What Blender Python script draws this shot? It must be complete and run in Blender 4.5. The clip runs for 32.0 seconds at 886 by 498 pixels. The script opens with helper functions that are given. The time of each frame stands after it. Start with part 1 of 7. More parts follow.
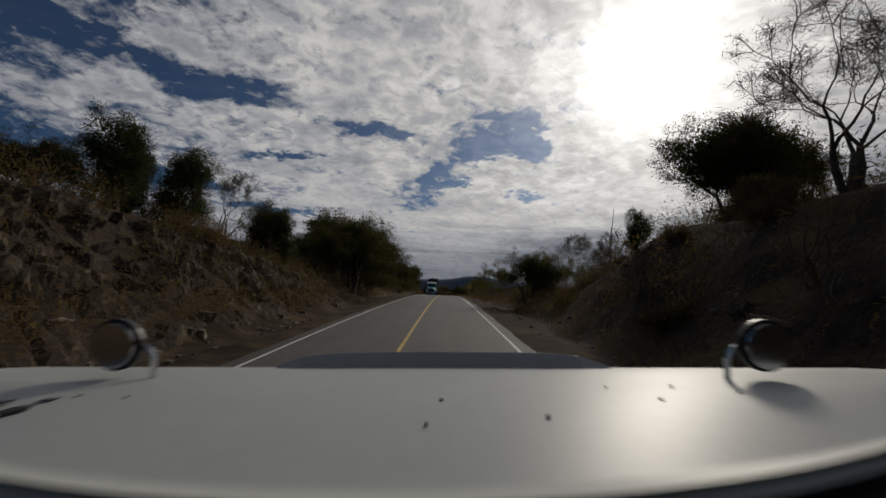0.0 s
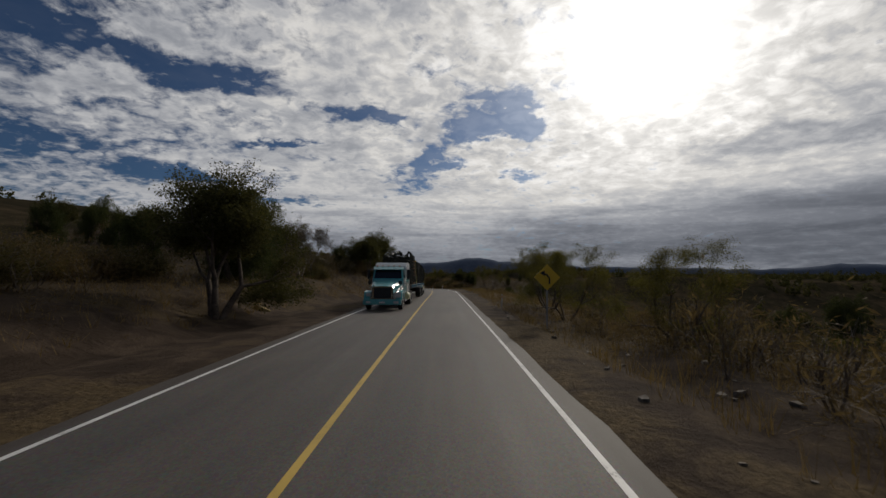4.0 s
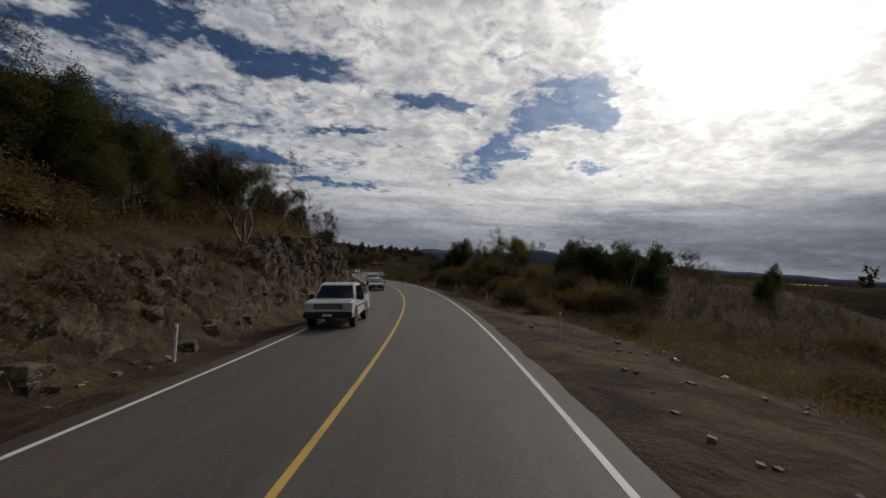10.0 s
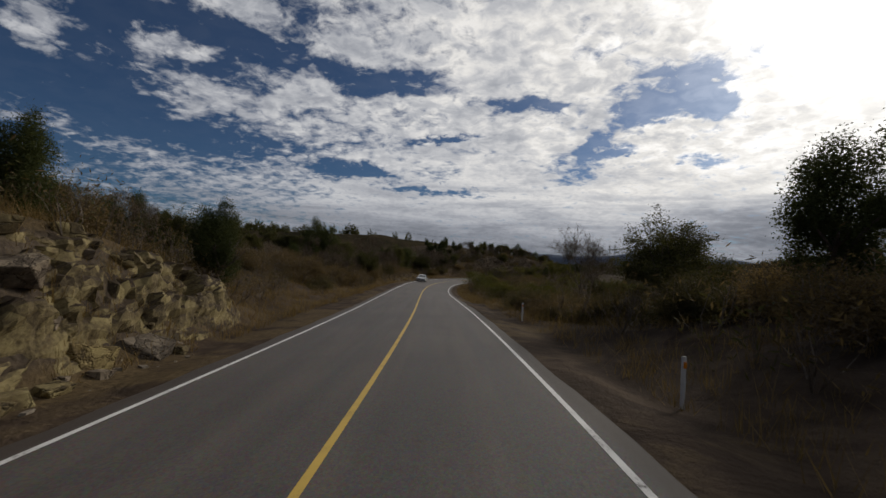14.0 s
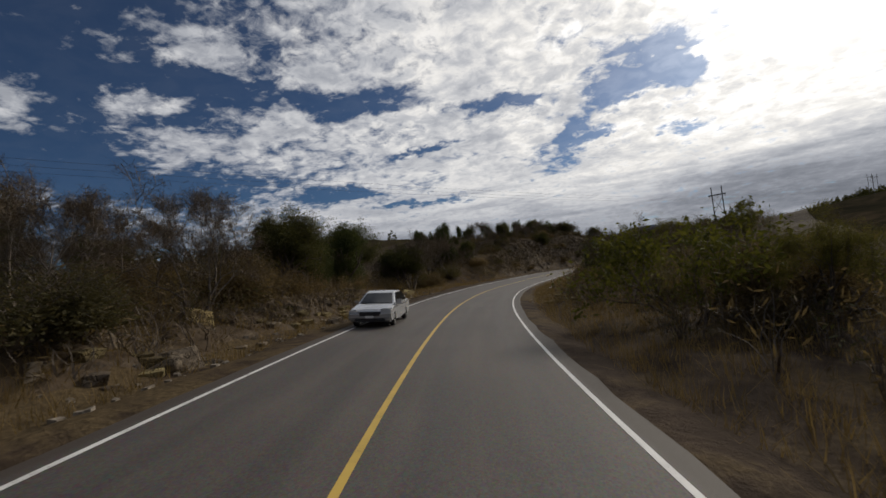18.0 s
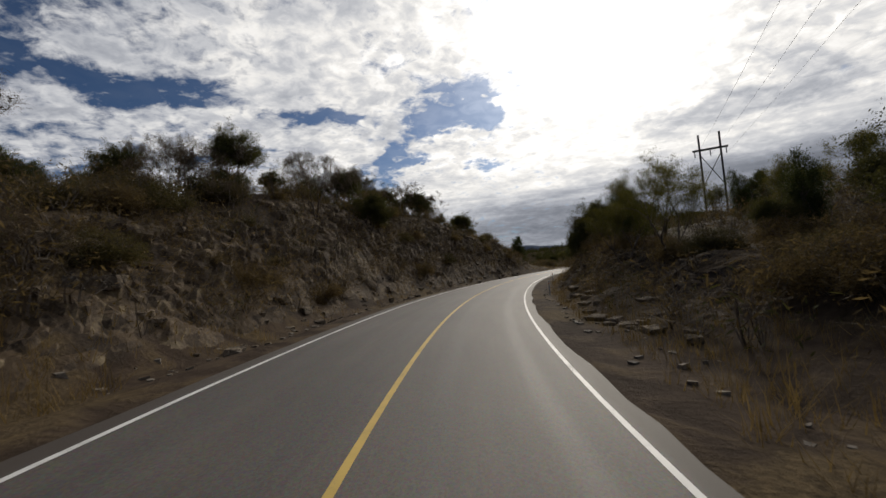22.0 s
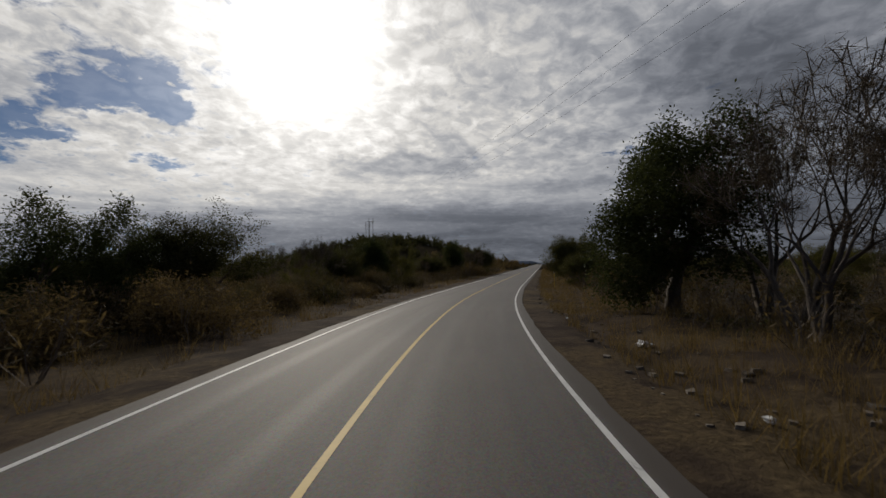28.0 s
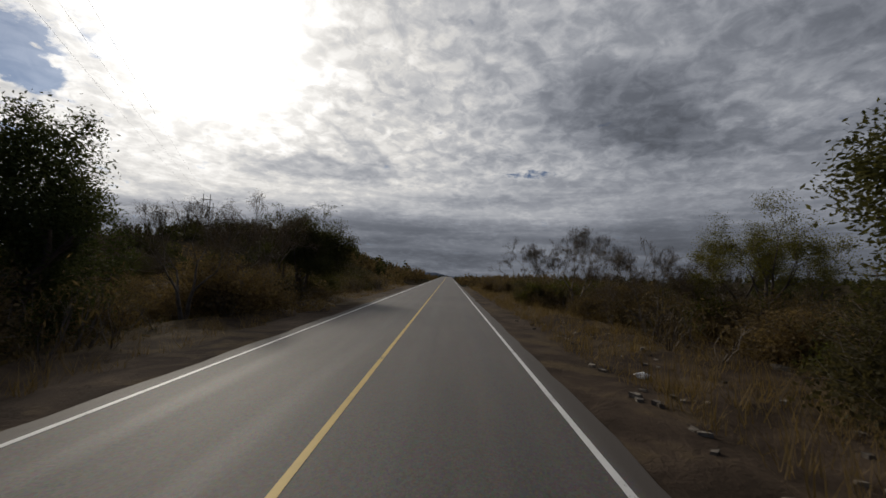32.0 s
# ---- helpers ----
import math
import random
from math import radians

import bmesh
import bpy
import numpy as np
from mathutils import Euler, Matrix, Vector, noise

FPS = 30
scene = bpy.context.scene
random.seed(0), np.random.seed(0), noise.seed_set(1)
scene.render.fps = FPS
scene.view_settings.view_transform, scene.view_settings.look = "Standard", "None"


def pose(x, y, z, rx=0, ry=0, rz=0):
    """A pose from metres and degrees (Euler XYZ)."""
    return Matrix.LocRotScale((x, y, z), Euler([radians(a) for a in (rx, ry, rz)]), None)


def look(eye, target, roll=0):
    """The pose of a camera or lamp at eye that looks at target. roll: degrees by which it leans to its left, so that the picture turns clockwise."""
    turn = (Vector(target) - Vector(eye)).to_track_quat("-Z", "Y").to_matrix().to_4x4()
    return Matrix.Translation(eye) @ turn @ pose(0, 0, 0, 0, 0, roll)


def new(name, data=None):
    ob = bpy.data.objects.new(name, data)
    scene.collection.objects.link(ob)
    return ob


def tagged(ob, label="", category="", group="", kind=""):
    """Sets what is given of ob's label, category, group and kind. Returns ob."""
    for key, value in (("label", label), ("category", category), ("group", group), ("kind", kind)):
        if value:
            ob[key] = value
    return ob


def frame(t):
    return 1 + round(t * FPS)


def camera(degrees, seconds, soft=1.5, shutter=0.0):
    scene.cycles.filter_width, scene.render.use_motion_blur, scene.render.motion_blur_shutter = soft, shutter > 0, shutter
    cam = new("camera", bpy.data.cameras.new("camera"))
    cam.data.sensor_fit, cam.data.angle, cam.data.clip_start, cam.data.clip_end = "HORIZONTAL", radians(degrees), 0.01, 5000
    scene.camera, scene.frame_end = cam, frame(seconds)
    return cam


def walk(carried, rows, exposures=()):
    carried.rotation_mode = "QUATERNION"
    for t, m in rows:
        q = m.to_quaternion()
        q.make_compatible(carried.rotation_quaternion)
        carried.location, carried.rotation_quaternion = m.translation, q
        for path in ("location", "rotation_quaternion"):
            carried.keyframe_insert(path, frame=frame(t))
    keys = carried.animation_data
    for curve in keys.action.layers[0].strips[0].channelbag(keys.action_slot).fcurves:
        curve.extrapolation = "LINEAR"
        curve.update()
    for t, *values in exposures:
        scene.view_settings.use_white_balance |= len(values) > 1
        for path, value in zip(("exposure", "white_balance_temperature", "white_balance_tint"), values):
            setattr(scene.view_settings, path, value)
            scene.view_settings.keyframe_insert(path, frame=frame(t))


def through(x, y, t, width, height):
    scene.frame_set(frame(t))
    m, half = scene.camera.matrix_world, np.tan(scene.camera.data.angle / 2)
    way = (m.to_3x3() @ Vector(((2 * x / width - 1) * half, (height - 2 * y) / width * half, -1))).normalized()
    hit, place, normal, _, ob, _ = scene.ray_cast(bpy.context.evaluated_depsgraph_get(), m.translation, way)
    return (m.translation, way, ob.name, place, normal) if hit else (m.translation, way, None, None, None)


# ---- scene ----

# ---- camera and its drive ----
cam = camera(91, 32.0, shutter=0.045)
ROWS = [
    (0.0, look((1.26, -0.01, 2.21), (1.26, 19.91, 3.97), 2.90)),
    (0.5, look((1.40, 9.23, 2.46), (1.36, 29.17, 4.02), 1.94)),
    (1.0, look((1.52, 18.46, 2.65), (1.50, 38.40, 4.15), 1.83)),
    (1.5, look((1.65, 27.67, 2.80), (1.55, 47.62, 4.30), 1.86)),
    (2.0, look((1.78, 36.88, 2.92), (1.74, 56.83, 4.32), 2.00)),
    (2.5, look((1.92, 46.08, 2.98), (1.96, 66.04, 4.16), 1.94)),
    (3.0, look((2.10, 55.26, 2.99), (2.24, 75.23, 4.09), 1.00)),
    (3.5, look((2.30, 64.43, 2.95), (2.47, 84.40, 4.00), 0.77)),
    (4.0, look((2.52, 73.58, 2.89), (2.67, 93.56, 3.88), 0.49)),
    (4.5, look((2.72, 82.69, 2.80), (2.82, 102.67, 3.75), 0.16)),
    (5.0, look((2.89, 91.72, 2.69), (2.93, 111.70, 3.58), -0.02)),
    (5.5, look((3.04, 100.66, 2.56), (3.00, 120.64, 3.38), 0.11)),
    (6.0, look((3.15, 109.51, 2.42), (3.03, 129.50, 3.15), 0.60)),
    (6.5, look((3.22, 118.29, 2.25), (3.06, 138.28, 3.06), 1.25)),
    (7.0, look((3.26, 127.00, 2.07), (3.02, 146.99, 2.62), 2.29)),
    (7.5, look((3.23, 135.61, 1.87), (2.88, 155.60, 2.48), 2.99)),
    (8.0, look((3.14, 144.16, 1.63), (2.52, 164.14, 2.24), 3.82)),
    (8.5, look((2.91, 152.69, 1.35), (2.08, 172.67, 1.75), 3.20)),
    (9.0, look((2.54, 161.27, 1.05), (1.17, 181.22, 1.48), 3.45)),
    (9.5, look((1.95, 169.91, 0.73), (0.02, 189.81, 1.10), 3.04)),
    (10.0, look((1.09, 178.58, 0.40), (-1.51, 198.41, 0.79), 3.83)),
    (10.5, look((-0.03, 187.29, 0.07), (-3.21, 207.03, 0.47), 4.49)),
    (11.0, look((-1.40, 196.03, -0.28), (-5.02, 215.70, 0.00), 3.87)),
    (11.5, look((-3.02, 204.79, -0.63), (-7.27, 224.33, -0.23), 3.92)),
    (12.0, look((-4.93, 213.55, -0.96), (-9.81, 232.94, -0.43), 4.05)),
    (12.5, look((-7.11, 222.25, -1.29), (-12.58, 241.48, -0.87), 4.06)),
    (13.0, look((-9.51, 230.82, -1.62), (-15.54, 249.89, -1.30), 4.12)),
    (13.5, look((-12.12, 239.28, -1.96), (-18.55, 258.21, -1.52), 3.67)),
    (14.0, look((-14.89, 247.61, -2.32), (-21.75, 266.39, -1.93), 2.86)),
    (14.5, look((-17.82, 255.82, -2.68), (-25.04, 274.47, -2.34), 1.74)),
    (15.0, look((-20.86, 263.92, -3.05), (-28.36, 282.46, -2.72), 0.90)),
    (15.5, look((-23.97, 271.93, -3.42), (-31.67, 290.39, -3.08), 0.27)),
    (16.0, look((-27.13, 279.86, -3.79), (-34.93, 298.27, -3.45), -0.46)),
    (16.5, look((-30.29, 287.80, -4.17), (-38.06, 306.23, -3.87), -1.65)),
    (17.0, look((-33.46, 295.85, -4.56), (-41.06, 314.35, -4.33), -3.34)),
    (17.5, look((-36.54, 304.02, -4.92), (-43.82, 322.64, -4.45), -5.19)),
    (18.0, look((-39.48, 312.35, -5.23), (-46.25, 331.15, -4.46), -6.82)),
    (18.5, look((-42.23, 320.82, -5.45), (-48.54, 339.79, -4.83), -6.16)),
    (19.0, look((-44.69, 329.49, -5.66), (-50.33, 348.67, -4.94), -4.85)),
    (19.5, look((-46.84, 338.35, -5.88), (-51.36, 357.82, -5.29), -4.60)),
    (20.0, look((-48.51, 347.40, -6.12), (-51.88, 367.10, -5.44), -4.77)),
    (20.5, look((-49.65, 356.59, -6.37), (-51.89, 376.46, -5.82), -4.64)),
    (21.0, look((-50.25, 365.87, -6.63), (-51.18, 385.84, -5.99), -5.04)),
    (21.5, look((-50.27, 375.20, -6.87), (-50.01, 395.19, -6.25), -5.84)),
    (22.0, look((-49.76, 384.54, -7.06), (-48.38, 404.48, -6.36), -5.62)),
    (22.5, look((-48.71, 393.87, -7.20), (-46.24, 413.69, -6.16), -5.18)),
    (23.0, look((-47.13, 403.16, -7.31), (-43.59, 422.82, -6.41), -3.67)),
    (23.5, look((-45.02, 412.37, -7.43), (-40.30, 431.79, -6.68), -3.48)),
    (24.0, look((-42.36, 421.48, -7.54), (-36.47, 440.57, -6.58), -2.02)),
    (24.5, look((-39.18, 430.39, -7.64), (-32.22, 449.12, -6.78), -0.62)),
    (25.0, look((-35.48, 439.04, -7.76), (-27.38, 457.30, -6.90), 0.28)),
    (25.5, look((-31.30, 447.39, -7.87), (-22.08, 465.12, -7.00), 0.48)),
    (26.0, look((-26.65, 455.43, -8.00), (-16.39, 472.57, -7.11), 0.38)),
    (26.5, look((-21.58, 463.12, -8.12), (-10.35, 479.65, -7.21), 0.03)),
    (27.0, look((-16.11, 470.46, -8.23), (-3.97, 486.33, -7.29), -0.38)),
    (27.5, look((-10.28, 477.44, -8.31), (2.72, 492.61, -7.33), -0.63)),
    (28.0, look((-4.11, 484.04, -8.36), (9.70, 498.46, -7.33), -0.68)),
    (28.5, look((2.38, 490.27, -8.35), (16.96, 503.90, -7.06), -0.38)),
    (29.0, look((9.19, 496.16, -8.28), (24.43, 509.03, -6.92), 0.54)),
    (29.5, look((16.25, 501.74, -8.21), (32.08, 513.89, -6.87), 0.82)),
    (30.0, look((23.53, 507.03, -8.12), (39.74, 518.66, -6.81), -0.68)),
    (30.5, look((30.94, 512.14, -8.01), (47.36, 523.47, -6.55), -0.04)),
    (31.0, look((38.42, 517.13, -7.87), (54.99, 528.24, -6.40), -0.34)),
    (31.5, look((45.96, 522.04, -7.70), (62.53, 533.13, -6.09), 0.17)),
    (32.0, look((53.50, 526.96, -7.54), (70.03, 538.11, -6.01), 1.94)),
]
EXPOSURES = [(0.0, -0.28, 6700, 10), (2.0, -0.10, 6700, 10), (5.0, 0.02, 6700, 10), (9.0, 0.10, 6700, 10), (13.0, 0.30, 6700, 10), (18.0, 0.46, 6700, 10), (22.0, 0.50, 6700, 10), (23.0, 0.32, 6700, 10), (24.0, 0.12, 6700, 10), (25.0, -0.18, 6700, 10), (27.0, -0.10, 6700, 10), (29.0, 0.08, 6700, 10), (32.0, 0.20, 6700, 10)]
walk(cam, ROWS, EXPOSURES)

# ---- plan of the road: heading, grade and cross fall every 20 m from s = -80 m ----
PLAN_S = np.arange(-80, 601, 20.0)
HEADING = [0.64, 0.64, 0.64, 0.64, 0.64, 0.53, 0.61, 0.92, 0.7, 0.49, 0.58, -0.08, -2.55, -6.62, -10.27, -14.3, -17.69, -20.32, -21.85, -21.52, -18.96, -14.15, -6.92, 0.61, 7.4, 14.17, 21.22, 28.57, 35.76, 42.75, 49.54, 54.73, 56.84, 56.87, 56.87]
GRADE = [1.74, 1.74, 1.74, 1.74, 1.74, 1.03, 0.49, -0.21, -0.54, -0.94, -1.29, -1.65, -2.12, -2.21, -2.26, -2.04, -2.19, -2.3, -2.35, -2.39, -1.42, -1.42, -1.54, -1.48, -0.77, -0.86, -0.77, -0.8, -0.66, -0.37, 0.45, 0.58, 1.01, 1.08, 1.08]
BANK = [-2, -2, -2, -2, -2.9, -1.87, -1.89, -0.95, -0.28, -0.2, -1.52, -3.27, -3.31, -3.87, -3.99, -4.06, -3.58, -1.59, 0.21, 3.24, 6.18, 4.93, 4.73, 5.44, 5.06, 3.24, 0.8, -0.39, 0.07, 0.6, -0.15, 0.03, 0.09, 0, 0]

# ---- sky and sun ----
SUN_AZ, SUN_EL = 25.5, 26.0
world = bpy.data.worlds.new("sky")
scene.world = world
world.use_nodes = True


class Nodes:
    """Short hand for node trees."""

    def __init__(self, tree):
        self.tree = tree

    def add(self, kind, ins=(), **settings):
        n = self.tree.nodes.new(kind)
        if "operation" in settings:
            n.operation = settings["operation"]
        if "use_clamp" in settings:
            n.use_clamp = settings["use_clamp"]
        if "noise_dimensions" in settings:
            n.noise_dimensions = settings["noise_dimensions"]
        if "data_type" in settings:
            n.data_type = settings["data_type"]
        if "blend_type" in settings:
            n.blend_type = settings["blend_type"]
        if "interpolation_type" in settings:
            n.interpolation_type = settings["interpolation_type"]
        if "feature" in settings:
            n.feature = settings["feature"]
        if "uv_map" in settings:
            n.uv_map = settings["uv_map"]
        if "sky_type" in settings:
            n.sky_type = settings["sky_type"]
        if "sun_disc" in settings:
            n.sun_disc = settings["sun_disc"]
        if "sun_elevation" in settings:
            n.sun_elevation = settings["sun_elevation"]
        if "sun_rotation" in settings:
            n.sun_rotation = settings["sun_rotation"]
        if "altitude" in settings:
            n.altitude = settings["altitude"]
        if "air_density" in settings:
            n.air_density = settings["air_density"]
        if "dust_density" in settings:
            n.dust_density = settings["dust_density"]
        if "ozone_density" in settings:
            n.ozone_density = settings["ozone_density"]
        for key, value in dict(ins).items():
            if isinstance(value, bpy.types.NodeSocket):
                self.tree.links.new(value, n.inputs[key])
            else:
                n.inputs[key].default_value = value
        return n

    def math(self, op, a, b=0.0, c=0.0, clamp=False):
        return self.add("ShaderNodeMath", {0: a, 1: b, 2: c}, operation=op, use_clamp=clamp).outputs[0]

    def noise(self, vec, scale, detail=4.0, rough=0.55, distort=0.0, dims="3D"):
        n = self.add("ShaderNodeTexNoise", {"Vector": vec, "Scale": scale, "Detail": detail, "Roughness": rough,
                                            "Distortion": distort}, noise_dimensions=dims)
        return n.outputs["Fac"]

    def ramp(self, fac, stops, mode="LINEAR"):
        n = self.add("ShaderNodeValToRGB", {"Fac": fac})
        n.color_ramp.interpolation = mode
        els = n.color_ramp.elements
        while len(els) < len(stops):
            els.new(0.5)
        for e, (p, c) in zip(els, stops):
            e.position = p
            e.color = (*c, 1) if len(c) == 3 else c
        return n.outputs["Color"]

    def mix(self, fac, a, b, blend="MIX"):
        n = self.add("ShaderNodeMix", data_type="RGBA", blend_type=blend)
        for i, v in ((0, fac), (6, a), (7, b)):
            if isinstance(v, bpy.types.NodeSocket):
                self.tree.links.new(v, n.inputs[i])
            else:
                n.inputs[i].default_value = (*v, 1) if isinstance(v, tuple) and len(v) == 3 else v
        return n.outputs[2]

    def span(self, v, a, b, lo=0.0, hi=1.0):
        return self.add("ShaderNodeMapRange", {0: v, 1: a, 2: b, 3: lo, 4: hi}, interpolation_type="SMOOTHSTEP").outputs[0]


def build_sky():
    tree = world.node_tree
    tree.nodes.clear()
    n = Nodes(tree)
    way = n.add("ShaderNodeTexCoord").outputs["Generated"]
    sep = n.add("ShaderNodeSeparateXYZ", {0: way})
    x, y, z = sep.outputs
    az = n.math("MULTIPLY", n.math("ARCTAN2", x, y), 57.2958)
    el = n.math("MULTIPLY", n.math("ARCSINE", z), 57.2958)
    clear = n.add("ShaderNodeTexSky", sky_type="NISHITA", sun_disc=False, sun_elevation=radians(SUN_EL),
                  sun_rotation=radians(SUN_AZ), altitude=1500.0, air_density=1.0, dust_density=0.6, ozone_density=2.0).outputs[0]
    clear = n.mix(1.0, clear, (0.0125, 0.0205, 0.029, 1), "MULTIPLY")
    # the cloud sheet, seen in perspective on a flat layer
    zz = n.math("ADD", n.math("MAXIMUM", z, 0.0), 0.23)
    flat = n.add("ShaderNodeCombineXYZ", {0: n.math("DIVIDE", x, zz), 1: n.math("DIVIDE", y, zz), 2: 0.0}).outputs[0]
    mid = n.noise(flat, 4.2, 7.0, 0.6, 0.5)
    fine = n.noise(flat, 17.0, 5.0, 0.62, 0.4)
    # azimuth and height with ragged edges
    fray_a = n.noise(flat, 5.5, 6.0, 0.62)
    fray_e = n.noise(n.add("ShaderNodeVectorMath", {0: flat, 1: (7.3, 2.1, 0.0)}, operation="ADD").outputs[0], 6.5, 6.0, 0.62)
    place = n.add("ShaderNodeCombineXYZ", {0: n.math("ADD", az, n.math("MULTIPLY", n.math("SUBTRACT", fray_a, 0.5), 9.0)),
                                           1: n.math("ADD", el, n.math("MULTIPLY", n.math("SUBTRACT", fray_e, 0.5), 4.0)), 2: 0.0}).outputs[0]

    def patch(a0, e0, wa, we, turn):
        """1 inside an ellipse of the sky, 0 well outside it."""
        at = n.add("ShaderNodeMapping", {"Vector": place, "Location": (a0, e0, 0.0), "Rotation": (0.0, 0.0, radians(turn)), "Scale": (wa, we, 1.0)})
        at.vector_type = "TEXTURE"
        return n.span(n.add("ShaderNodeVectorMath", {0: at.outputs[0]}, operation="LENGTH").outputs["Value"], 1.5, 0.4)

    # the sheet is closed before and right of the sun and breaks open to its left
    cover = n.math("ADD", n.math("ADD", n.span(az, -64.0, -8.0, 0.16, 0.92), n.span(az, 12.0, 30.0, 0.0, 0.2)), n.span(el, 12.0, 5.0, 0.0, 0.25))
    for a0, e0, wa, we, turn in ((6.0, 20.2, 5.6, 3.5, 10), (-0.6, 14.2, 7.8, 2.7, 32), (-9.5, 19.4, 8.0, 1.15, -2), (-27.3, 21.4, 7.5, 1.7, 2),
                                 (10.6, 12.4, 2.6, 0.8, 0), (-32.7, 10.4, 6.5, 1.0, 0), (-47.5, 23.8, 4.5, 2.0, 0), (-60.0, 27.0, 9.0, 4.5, 0),
                                 (-60.0, 15.6, 8.0, 1.6, 0), (-50.0, 12.2, 9.0, 1.1, 0), (-41.4, 22.6, 6.0, 0.9, 0), (10.8, 19.0, 2.4, 2.4, 0),
                                 (66.8, 14.0, 4.0, 0.6, 0), (-21.0, 8.6, 6.5, 0.6, 0), (-20.5, 15.2, 5.0, 0.5, 5)):
        cover = n.math("SUBTRACT", cover, n.math("MULTIPLY", patch(a0, e0, wa, we, turn), 0.60))
    for a0, e0, wa, we, turn in ((-7.8, 16.4, 5.2, 1.9, -8), (5.3, 16.0, 3.8, 1.1, 8), (1.8, 12.9, 3.4, 0.5, 0), (-53.0, 29.2, 2.8, 1.5, 0),
                                 (-63.5, 20.0, 2.6, 2.5, 0), (-54.1, 21.0, 3.8, 1.1, 0), (-48.5, 16.6, 5.6, 2.0, 5), (-38.8, 18.8, 4.4, 1.8, 20),
                                 (-45.9, 26.7, 4.4, 2.4, 0), (-33.0, 24.8, 4.0, 1.0, 0)):
        cover = n.math("ADD", cover, n.math("MULTIPLY", patch(a0, e0, wa, we, turn), 0.44))
    cover = n.math("MINIMUM", n.math("MAXIMUM", cover, 0.05), n.span(az, 12.0, 30.0, 0.95, 1.12))
    dens = n.math("ADD", cover, n.math("ADD", n.math("MULTIPLY", n.math("SUBTRACT", mid, 0.5), 1.5), n.math("MULTIPLY", n.math("SUBTRACT", fine, 0.5), 1.5)))
    thick = n.span(dens, 0.75, 1.25)
    # light through the sheet: strong near the hidden sun, grey where the sheet is thick
    s = Vector((math.sin(radians(SUN_AZ)) * math.cos(radians(SUN_EL)), math.cos(radians(SUN_AZ)) * math.cos(radians(SUN_EL)),
                math.sin(radians(SUN_EL))))
    dot = n.add("ShaderNodeVectorMath", {0: way, 1: s}, operation="DOT_PRODUCT").outputs["Value"]
    off = n.math("MULTIPLY", n.math("ARCCOSINE", n.math("MINIMUM", dot, 0.9999)), 57.2958)
    near = lambda width: n.math("EXPONENT", n.math("MULTIPLY", n.math("POWER", n.math("DIVIDE", off, width), 2.0), -1.0))
    core, halo, aureole = near(6.0), near(14.0), near(27.0)
    mask = n.math("MAXIMUM", n.span(dens, 0.16, 0.86), n.math("ADD", 0.03, n.math("MULTIPLY", aureole, 0.34)))
    wide = n.math("EXPONENT", n.math("MULTIPLY", off, -0.022))
    clear = n.mix(1.0, clear, n.add("ShaderNodeCombineColor", {k: n.math("ADD", 0.80, n.math("MULTIPLY", aureole, 1.0)) for k in range(3)}).outputs[0], "MULTIPLY")
    # small rounded cells of the sheet, larger rolls and long low bands
    cells = n.noise(flat, 12.0, 4.0, 0.55, 0.5)
    rolls = n.noise(n.add("ShaderNodeVectorMath", {0: flat, 1: (3.7, 1.9, 0.0)}, operation="ADD").outputs[0], 3.0, 6.0, 0.6, 0.7)
    relief = n.math("MULTIPLY", n.span(cells, 0.34, 0.64, 1.10, 0.77), n.span(rolls, 0.34, 0.66, 1.09, 0.80))
    smooth = n.span(el, 6.0, 17.0)
    bands = n.noise(n.add("ShaderNodeCombineXYZ", {0: n.math("MULTIPLY", az, 0.05), 1: n.math("MULTIPLY", el, 0.5), 2: 0.0}).outputs[0], 1.0, 6.0, 0.58, 0.5)
    bands = n.math("MULTIPLY", n.span(bands, 0.3, 0.7, 0.66, 1.14), n.span(el, 0.5, 10.0, 0.42, 1.0))
    relief = n.math("ADD", n.math("MULTIPLY", relief, smooth), n.math("MULTIPLY", n.math("SUBTRACT", 1.0, smooth), bands))
    level = n.math("MULTIPLY", relief, n.math("ADD", 0.25, n.math("MULTIPLY", wide, 0.64)))
    level = n.math("MULTIPLY", level, n.math("SUBTRACT", 1.08, n.math("MULTIPLY", thick, 0.18)))
    # grey masses: one high on the far side, one low under the sun
    for a0, e0, wa, we, turn, amount in ((79.0, 21.5, 10.5, 4.6, -6, 0.52), (88.0, 16.5, 12.0, 1.6, -4, 0.30), (97.0, 26.0, 9.0, 3.0, 0, 0.22), (40.0, 13.8, 11.0, 1.5, 0, 0.36),
                                         (42.0, 5.5, 26.0, 4.2, 0, 0.56), (14.0, 5.0, 9.0, 2.4, 0, 0.28), (84.0, 6.5, 16.0, 2.4, 0, 0.34), (60.0, 10.5, 9.0, 1.0, 0, 0.22)):
        level = n.math("MULTIPLY", level, n.math("SUBTRACT", 1.0, n.math("MULTIPLY", patch(a0, e0, wa, we, turn), amount)))
    level = n.math("MULTIPLY", level, n.math("MULTIPLY", n.span(az, 45.0, 85.0, 1.0, 0.70), n.math("ADD", 1.0, n.math("MULTIPLY", halo, 0.40))))
    tint = n.ramp(level, ((0.12, (0.84, 0.93, 1.13)), (0.6, (1.0, 0.995, 0.985))))
    cloud = n.mix(1.0, tint, n.add("ShaderNodeCombineColor", {0: level, 1: level, 2: level}).outputs[0], "MULTIPLY")
    sky = n.mix(mask, clear, cloud)
    shine = n.math("ADD", n.math("MULTIPLY", core, 1.4), n.math("MULTIPLY", halo, 0.10))
